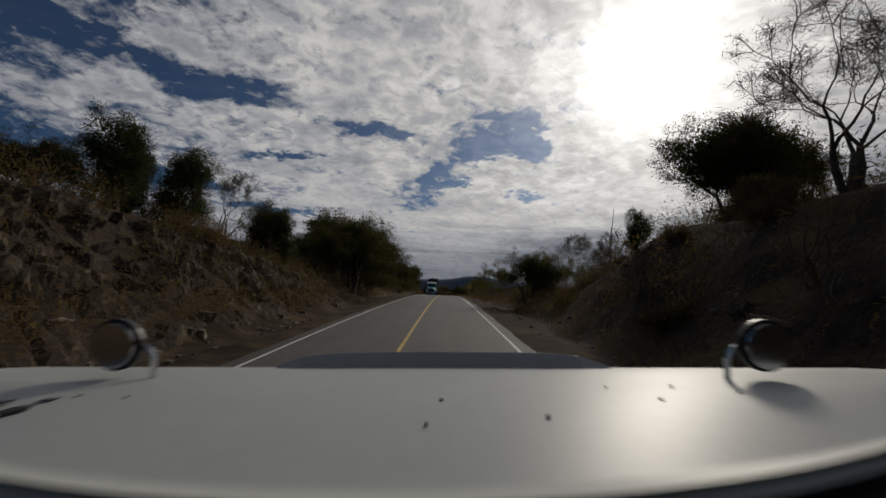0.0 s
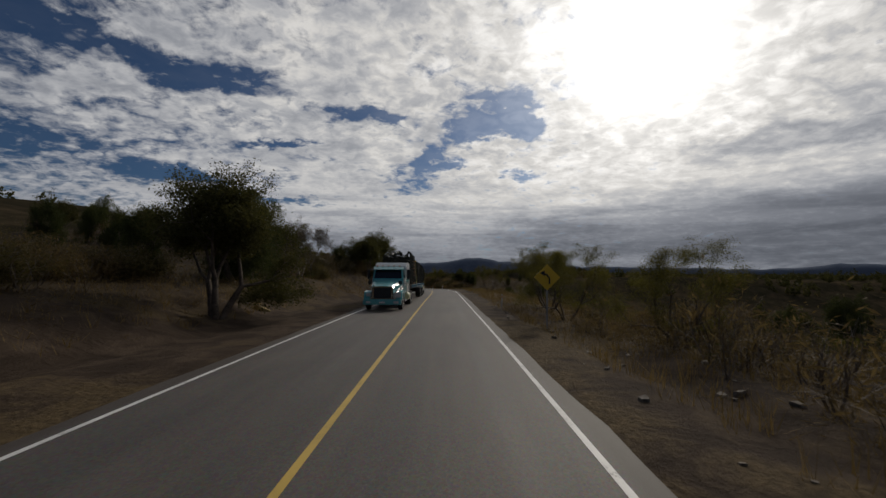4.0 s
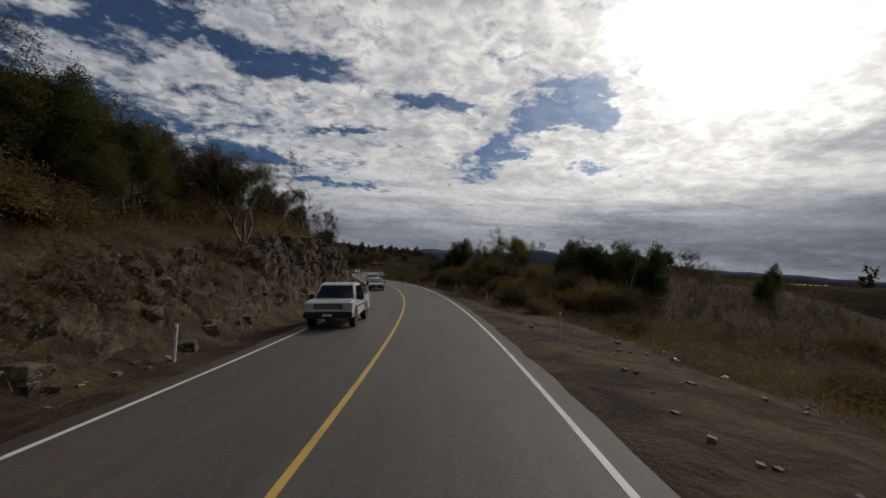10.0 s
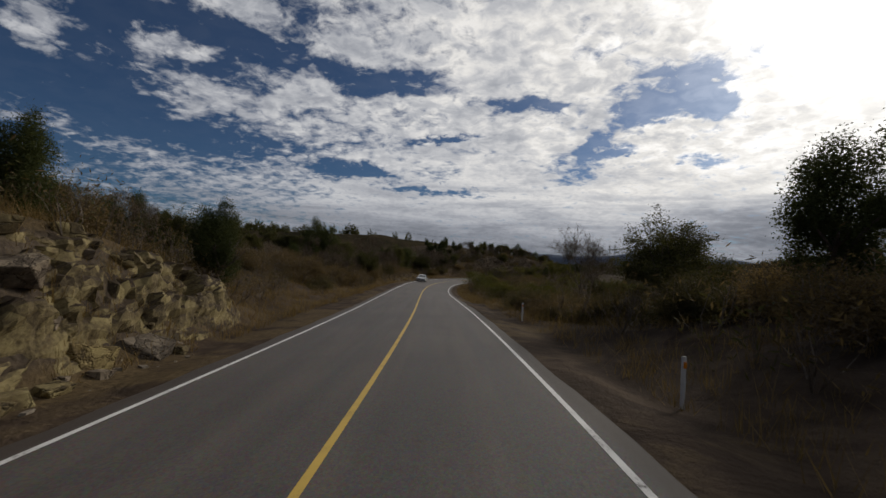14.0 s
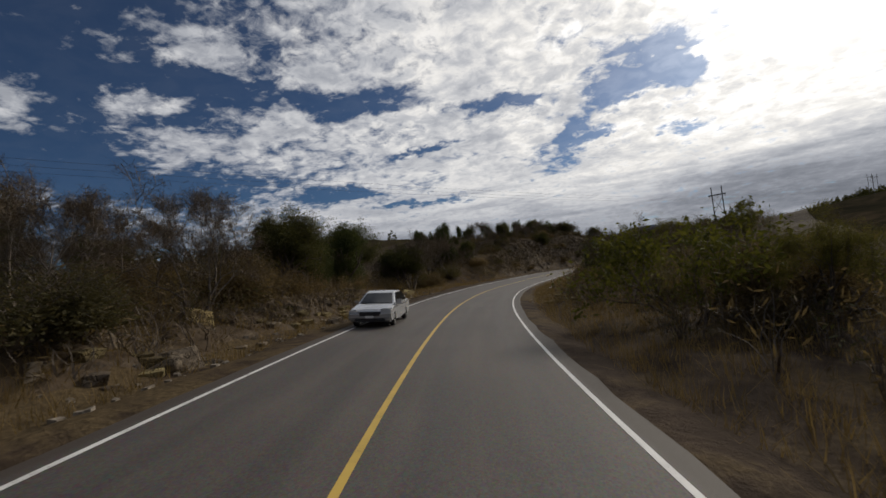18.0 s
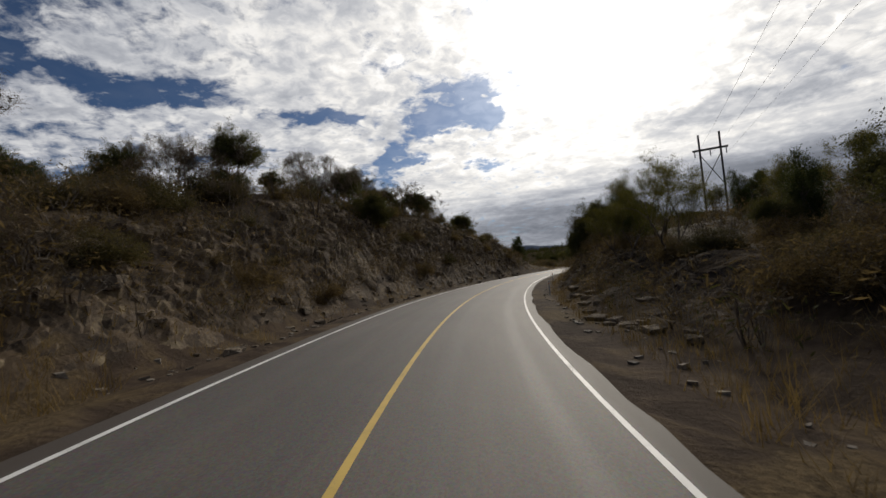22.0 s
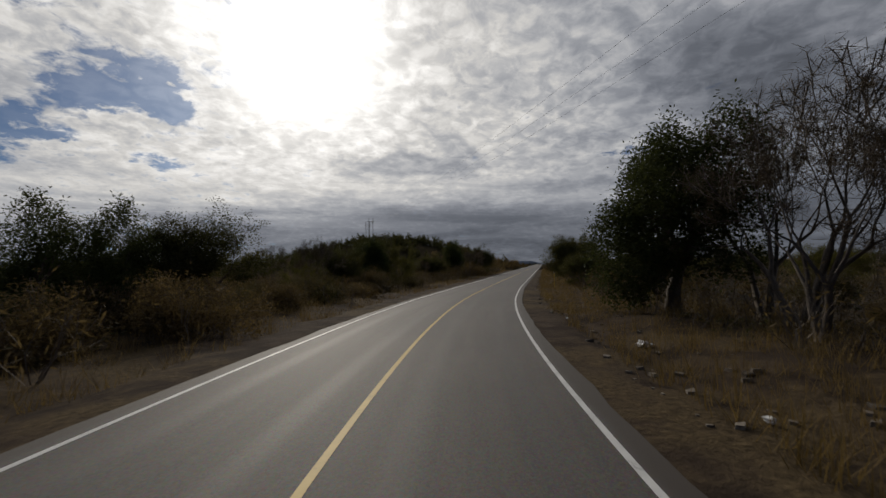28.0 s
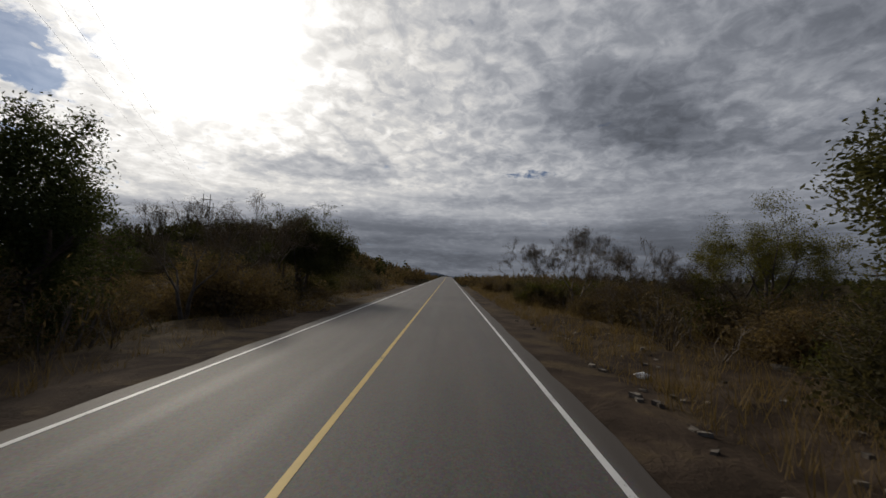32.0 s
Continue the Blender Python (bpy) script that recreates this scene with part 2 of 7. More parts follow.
    burn = n.add("ShaderNodeCombineColor", {0: shine, 1: n.math("MULTIPLY", shine, 0.985), 2: n.math("MULTIPLY", shine, 0.95)}).outputs[0]
    sky = n.mix(1.0, sky, burn, "ADD")
    ground = n.mix(n.span(el, -1.0, -6.0), sky, (0.06, 0.05, 0.045))
    back = n.add("ShaderNodeBackground", {"Color": ground, "Strength": 1.0})
    out = n.add("ShaderNodeOutputWorld", {"Surface": back.outputs[0]})
    return out


build_sky()
sun_data = bpy.data.lights.new("sun", "SUN")
sun_data.energy, sun_data.angle, sun_data.color = 1.25, radians(9.0), (1.0, 0.93, 0.82)
sun = new("sun", sun_data)
sun.matrix_world = look((math.sin(radians(SUN_AZ)) * 900, math.cos(radians(SUN_AZ)) * 900, 900 * math.tan(radians(SUN_EL))), (0, 0, 0))

# ---- materials ----
def material(name, stops, scale=3.0, fine=40.0, rough=0.85, bump=0.3, bump_size=0.02, metal=0.0, spec=0.4, island=0.0, obj=0.0, coat=0.0):
    """A surface whose colour runs over the stops by coarse and fine noise in metres, with fine relief."""
    m = bpy.data.materials.new(name)
    m.use_nodes = True
    tree = m.node_tree
    tree.nodes.clear()
    n = Nodes(tree)
    co = n.add("ShaderNodeTexCoord").outputs["Object"]
    a = n.noise(co, scale, 5.0, 0.6, 0.4)
    b = n.noise(co, fine, 4.0, 0.6)
    v = n.math("ADD", n.math("MULTIPLY", a, 0.65), n.math("MULTIPLY", b, 0.35))
    col = n.ramp(n.span(v, 0.33, 0.67), stops)
    if island:
        r = n.add("ShaderNodeNewGeometry").outputs["Random Per Island"]
        col = n.mix(1.0, col, n.ramp(r, ((0.0, (1 - island,) * 3), (1.0, (1 + island, 1 + island * 0.9, 1 + island * 0.6)))), "MULTIPLY")
    if obj:
        r = n.add("ShaderNodeObjectInfo").outputs["Random"]
        col = n.mix(1.0, col, n.ramp(r, ((0.0, (1 - obj, 1 - obj, 1 - obj)), (1.0, (1 + obj, 1 + obj * 0.9, 1 + obj * 0.5)))), "MULTIPLY")
    bsdf = n.add("ShaderNodeBsdfPrincipled", {"Base Color": col, "Roughness": rough, "Metallic": metal, "Specular IOR Level": spec, "Coat Weight": coat})
    if bump:
        h = n.add("ShaderNodeBump", {"Height": v, "Strength": bump, "Distance": bump_size})
        tree.links.new(h.outputs[0], bsdf.inputs["Normal"])
    n.add("ShaderNodeOutputMaterial", {"Surface": bsdf.outputs[0]})
    return m


def plain(name, color, rough=0.5, metal=0.0, spec=0.5, coat=0.0, vary=0.12):
    """Paint, rubber or metal with slight dirt in it."""
    d = tuple(c * (1 - vary) for c in color)
    return material(name, ((0.0, d), (1.0, color)), 1.3, 18.0, rough, 0.04, 0.004, metal, spec, 0.0, 0.0, coat)


def leaf_material(name, dark, light, through=0.25):
    """Leaves: colour varies leaf by leaf, some light passes through."""
    m = bpy.data.materials.new(name)
    m.use_nodes = True
    tree = m.node_tree
    tree.nodes.clear()
    n = Nodes(tree)
    geo = n.add("ShaderNodeNewGeometry")
    tree_tone = n.add("ShaderNodeObjectInfo").outputs["Random"]
    co = n.add("ShaderNodeTexCoord").outputs["Object"]
    patch = n.noise(co, 1.1, 3.0)
    v = n.math("ADD", n.math("MULTIPLY", geo.outputs["Random Per Island"], 0.55), n.math("MULTIPLY", patch, 0.45))
    col = n.ramp(v, ((0.15, dark), (0.85, light)))
    col = n.mix(1.0, col, n.ramp(tree_tone, ((0.0, (0.78, 0.78, 0.74)), (1.0, (1.2, 1.15, 1.0)))), "MULTIPLY")
    face = n.add("ShaderNodeBsdfPrincipled", {"Base Color": col, "Roughness": 0.8, "Specular IOR Level": 0.08})
    pass_on = n.add("ShaderNodeBsdfTranslucent", {"Color": n.mix(1.0, col, (1.2, 1.14, 0.78), "MULTIPLY")})
    both = n.add("ShaderNodeMixShader", {0: through, 1: face.outputs[0], 2: pass_on.outputs[0]})
    n.add("ShaderNodeOutputMaterial", {"Surface": both.outputs[0]})
    return m


def ground_material():
    """Dirt, dry grass litter and bare rock: rock where the ground is steep."""
    m = bpy.data.materials.new("hillside")
    m.use_nodes = True
    tree = m.node_tree
    tree.nodes.clear()
    n = Nodes(tree)
    co = n.add("ShaderNodeTexCoord").outputs["Object"]
    big = n.noise(co, 0.09, 4.0, 0.6, 0.5)
    mid = n.noise(co, 0.7, 6.0, 0.62, 0.6)
    fine = n.noise(co, 7.0, 6.0, 0.68)
    dirt = n.ramp(n.span(mid, 0.3, 0.7), ((0.0, (0.038, 0.027, 0.019)), (0.5, (0.062, 0.044, 0.031)), (1.0, (0.094, 0.068, 0.048))))
    straw = n.ramp(n.span(fine, 0.3, 0.7), ((0.0, (0.060, 0.043, 0.024)), (1.0, (0.135, 0.097, 0.052))))
    soil = n.mix(n.span(n.math("ADD", n.math("MULTIPLY", big, 0.6), n.math("MULTIPLY", mid, 0.4)), 0.47, 0.58), dirt, straw)
    warp = n.add("ShaderNodeVectorMath", {0: co, 1: n.add("ShaderNodeTexNoise", {"Vector": co, "Scale": 0.9, "Detail": 5.0}).outputs["Color"]}, operation="ADD").outputs[0]
    cell = n.add("ShaderNodeTexVoronoi", {"Vector": warp, "Scale": 0.95, "Randomness": 1.0}, feature="DISTANCE_TO_EDGE").outputs["Distance"]
    rock = n.ramp(n.span(n.math("ADD", n.math("MULTIPLY", mid, 0.6), n.math("MULTIPLY", fine, 0.4)), 0.32, 0.66),
                  ((0.0, (0.028, 0.022, 0.018)), (0.35, (0.052, 0.041, 0.031)), (0.7, (0.078, 0.060, 0.044)), (1.0, (0.120, 0.096, 0.070))))
    lichen = n.noise(co, 0.35, 4.0, 0.6, 0.3)
    rock = n.mix(n.span(lichen, 0.56, 0.70, 0.0, 0.35), rock, (0.238, 0.191, 0.073))
    rock = n.mix(n.span(cell, 0.03, 0.0, 0.0, 0.05), rock, (0.036, 0.028, 0.022))
    up = n.add("ShaderNodeSeparateXYZ", {0: n.add("ShaderNodeNewGeometry").outputs["Normal"]}).outputs[2]
    steep = n.span(n.math("ADD", up, n.math("MULTIPLY", mid, 0.22)), 0.93, 0.80)
    across = n.math("ABSOLUTE", n.add("ShaderNodeSeparateXYZ", {0: n.add("ShaderNodeUVMap", uv_map="road").outputs[0]}).outputs[0])
    steep = n.math("MULTIPLY", steep, n.span(across, 15.0, 11.5))
    # soil colour darkened to brown from about 9 m off the centre line
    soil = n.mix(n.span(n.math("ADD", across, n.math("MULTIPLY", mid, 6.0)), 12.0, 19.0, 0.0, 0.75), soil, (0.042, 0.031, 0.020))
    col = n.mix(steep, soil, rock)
    h = n.math("ADD", n.math("MULTIPLY", mid, 0.7), n.math("ADD", n.math("MULTIPLY", fine, 0.3), n.math("MULTIPLY", n.span(cell, 0.0, 0.12), n.math("MULTIPLY", steep, 0.12))))
    bump = n.add("ShaderNodeBump", {"Height": h, "Strength": 0.9, "Distance": 0.22})
    bsdf = n.add("ShaderNodeBsdfPrincipled", {"Base Color": col, "Roughness": 0.92, "Specular IOR Level": 0.05, "Normal": bump.outputs[0]})
    n.add("ShaderNodeOutputMaterial", {"Surface": bsdf.outputs[0]})
    return m


def asphalt_material():
    """Aged asphalt: wheel tracks, patches and seams run along the road by its own map (across, along) in metres."""
    m = bpy.data.materials.new("asphalt")
    m.use_nodes = True
    tree = m.node_tree
    tree.nodes.clear()
    n = Nodes(tree)
    uv = n.add("ShaderNodeUVMap", uv_map="road").outputs[0]
    sep = n.add("ShaderNodeSeparateXYZ", {0: uv})
    d, s = sep.outputs[0], sep.outputs[1]
    track = n.math("ABSOLUTE", n.math("SUBTRACT", n.math("ABSOLUTE", n.math("SUBTRACT", n.math("ABSOLUTE", d), 1.75)), 0.85))
    worn = n.span(track, 0.42, 0.0)
    stretched = n.add("ShaderNodeCombineXYZ", {0: d, 1: n.math("MULTIPLY", s, 0.06), 2: 0.0}).outputs[0]
    streak = n.noise(stretched, 1.6, 5.0, 0.6, 0.2)
    patch = n.noise(uv, 0.16, 4.0, 0.55, 0.6)
    grain = n.noise(uv, 60.0, 3.0, 0.7)
    chips = n.add("ShaderNodeTexVoronoi", {"Vector": uv, "Scale": 38.0}).outputs["Color"]
    v = n.math("ADD", n.math("MULTIPLY", streak, 0.5), n.math("ADD", n.math("MULTIPLY", patch, 0.35), n.math("MULTIPLY", grain, 0.15)))
    v = n.math("SUBTRACT", v, n.math("MULTIPLY", worn, 0.06))
    col = n.ramp(n.span(v, 0.32, 0.66), ((0.0, (0.031, 0.028, 0.026)), (0.5, (0.047, 0.042, 0.038)), (1.0, (0.068, 0.060, 0.053))))
    col = n.mix(0.05, col, chips)
    edge = n.span(n.math("ADD", n.math("ABSOLUTE", d), n.math("MULTIPLY", patch, 0.5)), 3.75, 4.0)
    col = n.mix(edge, col, (0.044, 0.036, 0.029))
    bump = n.add("ShaderNodeBump", {"Height": n.math("ADD", grain, n.math("MULTIPLY", streak, 0.6)), "Strength": 0.35, "Distance": 0.01})
    rough = n.span(worn, 0.0, 1.0, 0.70, 0.66)
    col = n.mix(1.0, col, (1.10, 1.0, 0.92, 1.0), "MULTIPLY")
    bsdf = n.add("ShaderNodeBsdfPrincipled", {"Base Color": col, "Roughness": rough, "Specular IOR Level": 0.45, "Normal": bump.outputs[0]})
    n.add("ShaderNodeOutputMaterial", {"Surface": bsdf.outputs[0]})
    return m


def marking_material(name, color, thin):
    """Road paint, worn through to the asphalt in places."""
    m = bpy.data.materials.new(name)
    m.use_nodes = True
    tree = m.node_tree
    tree.nodes.clear()
    n = Nodes(tree)
    uv = n.add("ShaderNodeUVMap", uv_map="road").outputs[0]
    a = n.noise(uv, 1.1, 5.0, 0.65, 0.3)
    b = n.noise(uv, 26.0, 4.0, 0.7)
    wear = n.span(n.math("ADD", n.math("MULTIPLY", a, 0.55), n.math("MULTIPLY", b, 0.45)), thin, thin + 0.12)
    dirty = n.mix(n.span(a, 0.35, 0.7, 0.0, 0.4), color, tuple(c * 0.55 for c in color))
    col = n.mix(wear, dirty, (0.095, 0.088, 0.08))
    bsdf = n.add("ShaderNodeBsdfPrincipled", {"Base Color": col, "Roughness": 0.6})
    n.add("ShaderNodeOutputMaterial", {"Surface": bsdf.outputs[0]})
    return m


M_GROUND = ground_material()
M_ASPHALT = asphalt_material()
M_YELLOW = marking_material("yellow road paint", (0.60, 0.40, 0.07), 0.56)
M_WHITE = marking_material("white road paint", (0.72, 0.71, 0.68), 0.55)
M_BARK = material("bark", ((0.0, (0.045, 0.034, 0.026)), (1.0, (0.14, 0.11, 0.085))), 5.0, 40.0, 0.9, 0.7, 0.03)
M_TWIG = material("bare twigs", ((0.0, (0.07, 0.055, 0.045)), (1.0, (0.19, 0.155, 0.125))), 3.0, 30.0, 0.9, 0.3, 0.01, obj=0.25)
M_JUNIPER = leaf_material("juniper leaves", (0.030, 0.040, 0.017), (0.086, 0.102, 0.042), 0.32)
M_OAK = leaf_material("oak leaves", (0.036, 0.041, 0.018), (0.106, 0.104, 0.044), 0.36)
M_MESQUITE = leaf_material("mesquite leaves", (0.060, 0.066, 0.020), (0.165, 0.150, 0.048), 0.35)
M_BRUSH = leaf_material("brush leaves", (0.075, 0.056, 0.034), (0.215, 0.158, 0.092), 0.42)
M_TWIGLET = leaf_material("fine bare twigs", (0.055, 0.042, 0.032), (0.15, 0.115, 0.085), 0.1)
M_GREENBUSH = leaf_material("green bush leaves", (0.045, 0.055, 0.014), (0.135, 0.135, 0.034), 0.35)
M_SCRUBLEAF = leaf_material("dark scrub leaves", (0.042, 0.040, 0.022), (0.125, 0.108, 0.056), 0.40)
M_STRAW = leaf_material("dry grass", (0.105, 0.074, 0.036), (0.30, 0.215, 0.108), 0.35)
def rock_material(name, stops, cracked=True):
    """Fractured stone: beds, cracks and lichen in blotches; uncracked: dirt lies on its ledges instead."""
    m = bpy.data.materials.new(name)
    m.use_nodes = True
    tree = m.node_tree
    tree.nodes.clear()
    n = Nodes(tree)
    tc = n.add("ShaderNodeTexCoord").outputs["Object"]
    pick = n.add("ShaderNodeObjectInfo").outputs["Random"]
    co = n.add("ShaderNodeVectorMath", {0: tc, 1: n.add("ShaderNodeCombineXYZ", {0: n.math("MULTIPLY", pick, 37.0), 1: 0.0, 2: 0.0}).outputs[0]}, operation="ADD").outputs[0]
    blot = n.noise(co, 1.7, 6.0, 0.65, 0.5)
    fine = n.noise(co, 11.0, 6.0, 0.7)
    warp = n.add("ShaderNodeVectorMath", {0: co, 1: n.add("ShaderNodeTexNoise", {"Vector": co, "Scale": 2.2, "Detail": 4.0}).outputs["Color"]}, operation="ADD").outputs[0]
    bed = n.add("ShaderNodeMapping", {"Vector": warp, "Scale": (1.0, 1.0, 2.0)}).outputs[0]
    cell = n.add("ShaderNodeTexVoronoi", {"Vector": bed, "Scale": 1.5}, feature="DISTANCE_TO_EDGE").outputs["Distance"]
    block_tone = n.add("ShaderNodeTexVoronoi", {"Vector": bed, "Scale": 1.5}).outputs["Color"]
    tone = n.add("ShaderNodeSeparateColor", {0: block_tone}).outputs[0]
    v = n.math("ADD", n.math("MULTIPLY", blot, 0.55), n.math("ADD", n.math("MULTIPLY", fine, 0.3), n.math("MULTIPLY", tone, 0.15)))
    col = n.ramp(n.span(v, 0.34, 0.66), stops)
    if cracked:
        col = n.mix(n.span(cell, 0.03, 0.0, 0.0, 0.7), col, (0.03, 0.024, 0.018))
    else:
        up = n.add("ShaderNodeSeparateXYZ", {0: n.add("ShaderNodeNewGeometry").outputs["Normal"]}).outputs[2]
        dirt = n.mix(fine, (0.048, 0.035, 0.025), (0.115, 0.084, 0.054))
        col = n.mix(n.span(n.math("ADD", up, n.math("MULTIPLY", blot, 0.5)), 0.86, 1.06), col, dirt)
    col = n.mix(1.0, col, n.ramp(pick, ((0.0, (0.65, 0.65, 0.65)), (1.0, (1.2, 1.15, 1.05)))), "MULTIPLY")
    h = n.math("ADD", n.math("MULTIPLY", n.span(cell, 0.0, 0.09), 0.6), n.math("ADD", n.math("MULTIPLY", tone, 0.5), n.math("ADD", n.math("MULTIPLY", fine, 0.35), n.math("MULTIPLY", blot, 0.6))))
    if not cracked:
        h = n.math("ADD", n.math("MULTIPLY", fine, 0.5), n.math("MULTIPLY", blot, 0.8))
    bump = n.add("ShaderNodeBump", {"Height": h, "Strength": 0.9, "Distance": 0.07})
    bsdf = n.add("ShaderNodeBsdfPrincipled", {"Base Color": col, "Roughness": 0.92, "Specular IOR Level": 0.15, "Normal": bump.outputs[0]})
    n.add("ShaderNodeOutputMaterial", {"Surface": bsdf.outputs[0]})
    return m


M_ROCK = rock_material("grey brown rock", ((0.0, (0.05, 0.04, 0.033)), (0.45, (0.115, 0.095, 0.075)), (1.0, (0.24, 0.20, 0.155))))
M_OCHRE = rock_material("ochre lichened rock", ((0.0, (0.085, 0.065, 0.04)), (0.45, (0.22, 0.17, 0.085)), (1.0, (0.40, 0.33, 0.16))))
M_CUT = rock_material("brown cut rock", ((0.0, (0.035, 0.027, 0.021)), (0.5, (0.082, 0.064, 0.049)), (0.8, (0.135, 0.108, 0.080)), (1.0, (0.20, 0.165, 0.11))), False)
M_CUT_OCHRE = rock_material("ochre cut rock", ((0.0, (0.065, 0.050, 0.032)), (0.4, (0.18, 0.14, 0.075)), (1.0, (0.38, 0.31, 0.15))), False)
M_STONE = material("loose stone", ((0.0, (0.09, 0.075, 0.06)), (0.5, (0.16, 0.135, 0.11)), (1.0, (0.27, 0.24, 0.20))), 2.5, 20.0, 0.9, 0.2, 0.01, island=0.3)
M_SCRUB = material("scrub covered land", ((0.0, (0.022, 0.021, 0.014)), (0.5, (0.042, 0.035, 0.022)), (1.0, (0.085, 0.062, 0.038))), 0.035, 0.4, 1.0, 0.4, 0.3, spec=0.0)

# ---- helpers for meshes ----
def hashed(ix, iy, seed):
    h = (ix.astype(np.int64) * 374761393 + iy.astype(np.int64) * 668265263 + seed * 1442695041) & 0x7FFFFFFF
    h = ((h ^ (h >> 13)) * 1274126177) & 0x7FFFFFFF
    return ((h ^ (h >> 16)) & 0xFFFF) / 65535.0


def lattice(x, y, seed=0):
    """Smooth noise from 0 to 1 over the plane, one cell a unit."""
    ix, iy = np.floor(x), np.floor(y)
    fx, fy = x - ix, y - iy
    fx, fy = fx * fx * (3 - 2 * fx), fy * fy * (3 - 2 * fy)
    a, b = hashed(ix, iy, seed), hashed(ix + 1, iy, seed)
    c, d = hashed(ix, iy + 1, seed), hashed(ix + 1, iy + 1, seed)
    return (a * (1 - fx) + b * fx) * (1 - fy) + (c * (1 - fx) + d * fx) * fy


def rugged(x, y, seed=0, octaves=4):
    v, amp, tot = 0.0, 1.0, 0.0
    for k in range(octaves):
        v = v + amp * lattice(x * 2 ** k, y * 2 ** k, seed + 7 * k)
        tot += amp
        amp *= 0.5
    return v / tot


def mesh_of(name, verts, faces, mat, smooth=False):
    """A mesh of equal-sided faces from arrays."""
    verts, faces = np.asarray(verts, dtype=np.float32), np.asarray(faces, dtype=np.int32)
    me = bpy.data.meshes.new(name)
    me.vertices.add(len(verts))
    me.vertices.foreach_set("co", verts.ravel())
    k = faces.shape[1]
    me.loops.add(faces.size)
    me.loops.foreach_set("vertex_index", faces.ravel())
    me.polygons.add(len(faces))
    me.polygons.foreach_set("loop_start", np.arange(0, faces.size, k, dtype=np.int32))
    me.polygons.foreach_set("loop_total", np.full(len(faces), k, dtype=np.int32))
    me.polygons.foreach_set("use_smooth", np.full(len(faces), smooth))
    me.update(calc_edges=True)
    me.validate()
    me.materials.append(mat)
    return me


def sheet_faces(rows, cols):
    i = np.arange(rows * cols).reshape(rows, cols)
    return np.stack([i[:-1, :-1], i[:-1, 1:], i[1:, 1:], i[1:, :-1]], -1).reshape(-1, 4)


# ---- the road's line ----
LINE_S = np.arange(-80, 1001, 1.0)


def line_of_road():
    h = np.radians(np.interp(LINE_S, PLAN_S, HEADING))
    g = np.radians(np.interp(LINE_S, PLAN_S, GRADE))
    run = lambda v: np.concatenate(([0.0], np.cumsum((v[1:] + v[:-1]) / 2)))
    x, y, z = run(np.sin(h)), run(np.cos(h)), run(np.tan(g))
    start = np.where(LINE_S == 0)[0][0]
    return x - x[start], y - y[start], z - z[start], h


LINE_X, LINE_Y, LINE_Z, LINE_H = line_of_road()
# banks beside the road: s, foot (m from the centre line), run and rise of the cut face, then the slope of the land behind it
LEFT = np.array([(-80, 6.5, 4, 4.0, 0.15), (0, 6.3, 5, 4.2, 0.10), (20, 6.3, 5, 3.6, 0.08), (38, 6.5, 5, 2.3, 0.05), (55, 8.0, 6, 1.2, 0.04),
                 (80, 8.5, 5, 1.3, 0.06), (120, 7.0, 5, 2.0, 0.15), (150, 6.0, 4, 2.8, 0.22), (180, 6.0, 4, 3.4, 0.25), (215, 5.8, 3, 4.6, 0.22),
                 (246, 5.8, 2.6, 4.8, 0.16), (257, 5.9, 2.4, 3.6, 0.17), (266, 6.2, 2.8, 1.9, 0.18), (271, 7.2, 5, 0.9, 0.18), (300, 7.5, 6, 1.2, 0.19), (345, 6.0, 4, 2.2, 0.14), (375, 8.0, 6, 1.0, 0.10),
                 (400, 6.5, 6, 4.5, 0.16), (425, 6.0, 7, 8.0, 0.13), (445, 5.8, 5.5, 8.6, 0.10), (462, 5.8, 5.0, 9.2, 0.06), (473, 6.0, 5.5, 7.4, 0.05), (484, 6.4, 6, 3.6, 0.03), (494, 7.0, 6, 1.0, 0.0), (504, 7, 5, -0.4, -0.02)])
RIGHT = np.array([(-80, 6.5, 5, 7.0, 0.12), (0, 6.8, 5, 6.6, 0.10), (20, 7.0, 5, 5.2, 0.05), (34, 7.0, 6, 1.8, 0.0), (60, 7.0, 8, -0.6, -0.06),
                  (110, 7.0, 9, -1.4, -0.15), (160, 10.5, 9, -2.0, -0.17), (195, 7.5, 7, -0.8, -0.10), (222, 6.5, 6, 2.2, 0.03), (250, 6.3, 5, 3.0, 0.02),
                  (275, 6.0, 6, -0.4, -0.08), (320, 5.8, 6, -0.7, -0.08), (352, 6.2, 6, 0.2, 0.0), (380, 6.4, 6, 0.6, 0.03), (404, 7.4, 6, 0.9, 0.07),
                  (430, 5.8, 5, 3.0, 0.12), (466, 5.8, 5, 3.6, 0.10), (486, 6.5, 6, 0.6, 0.02), (510, 7, 6, 0.1, 0.0), (600, 7, 6, -0.3, -0.02)])


def bank_of(s):
    return np.tan(np.radians(np.interp(s, PLAN_S, BANK)))


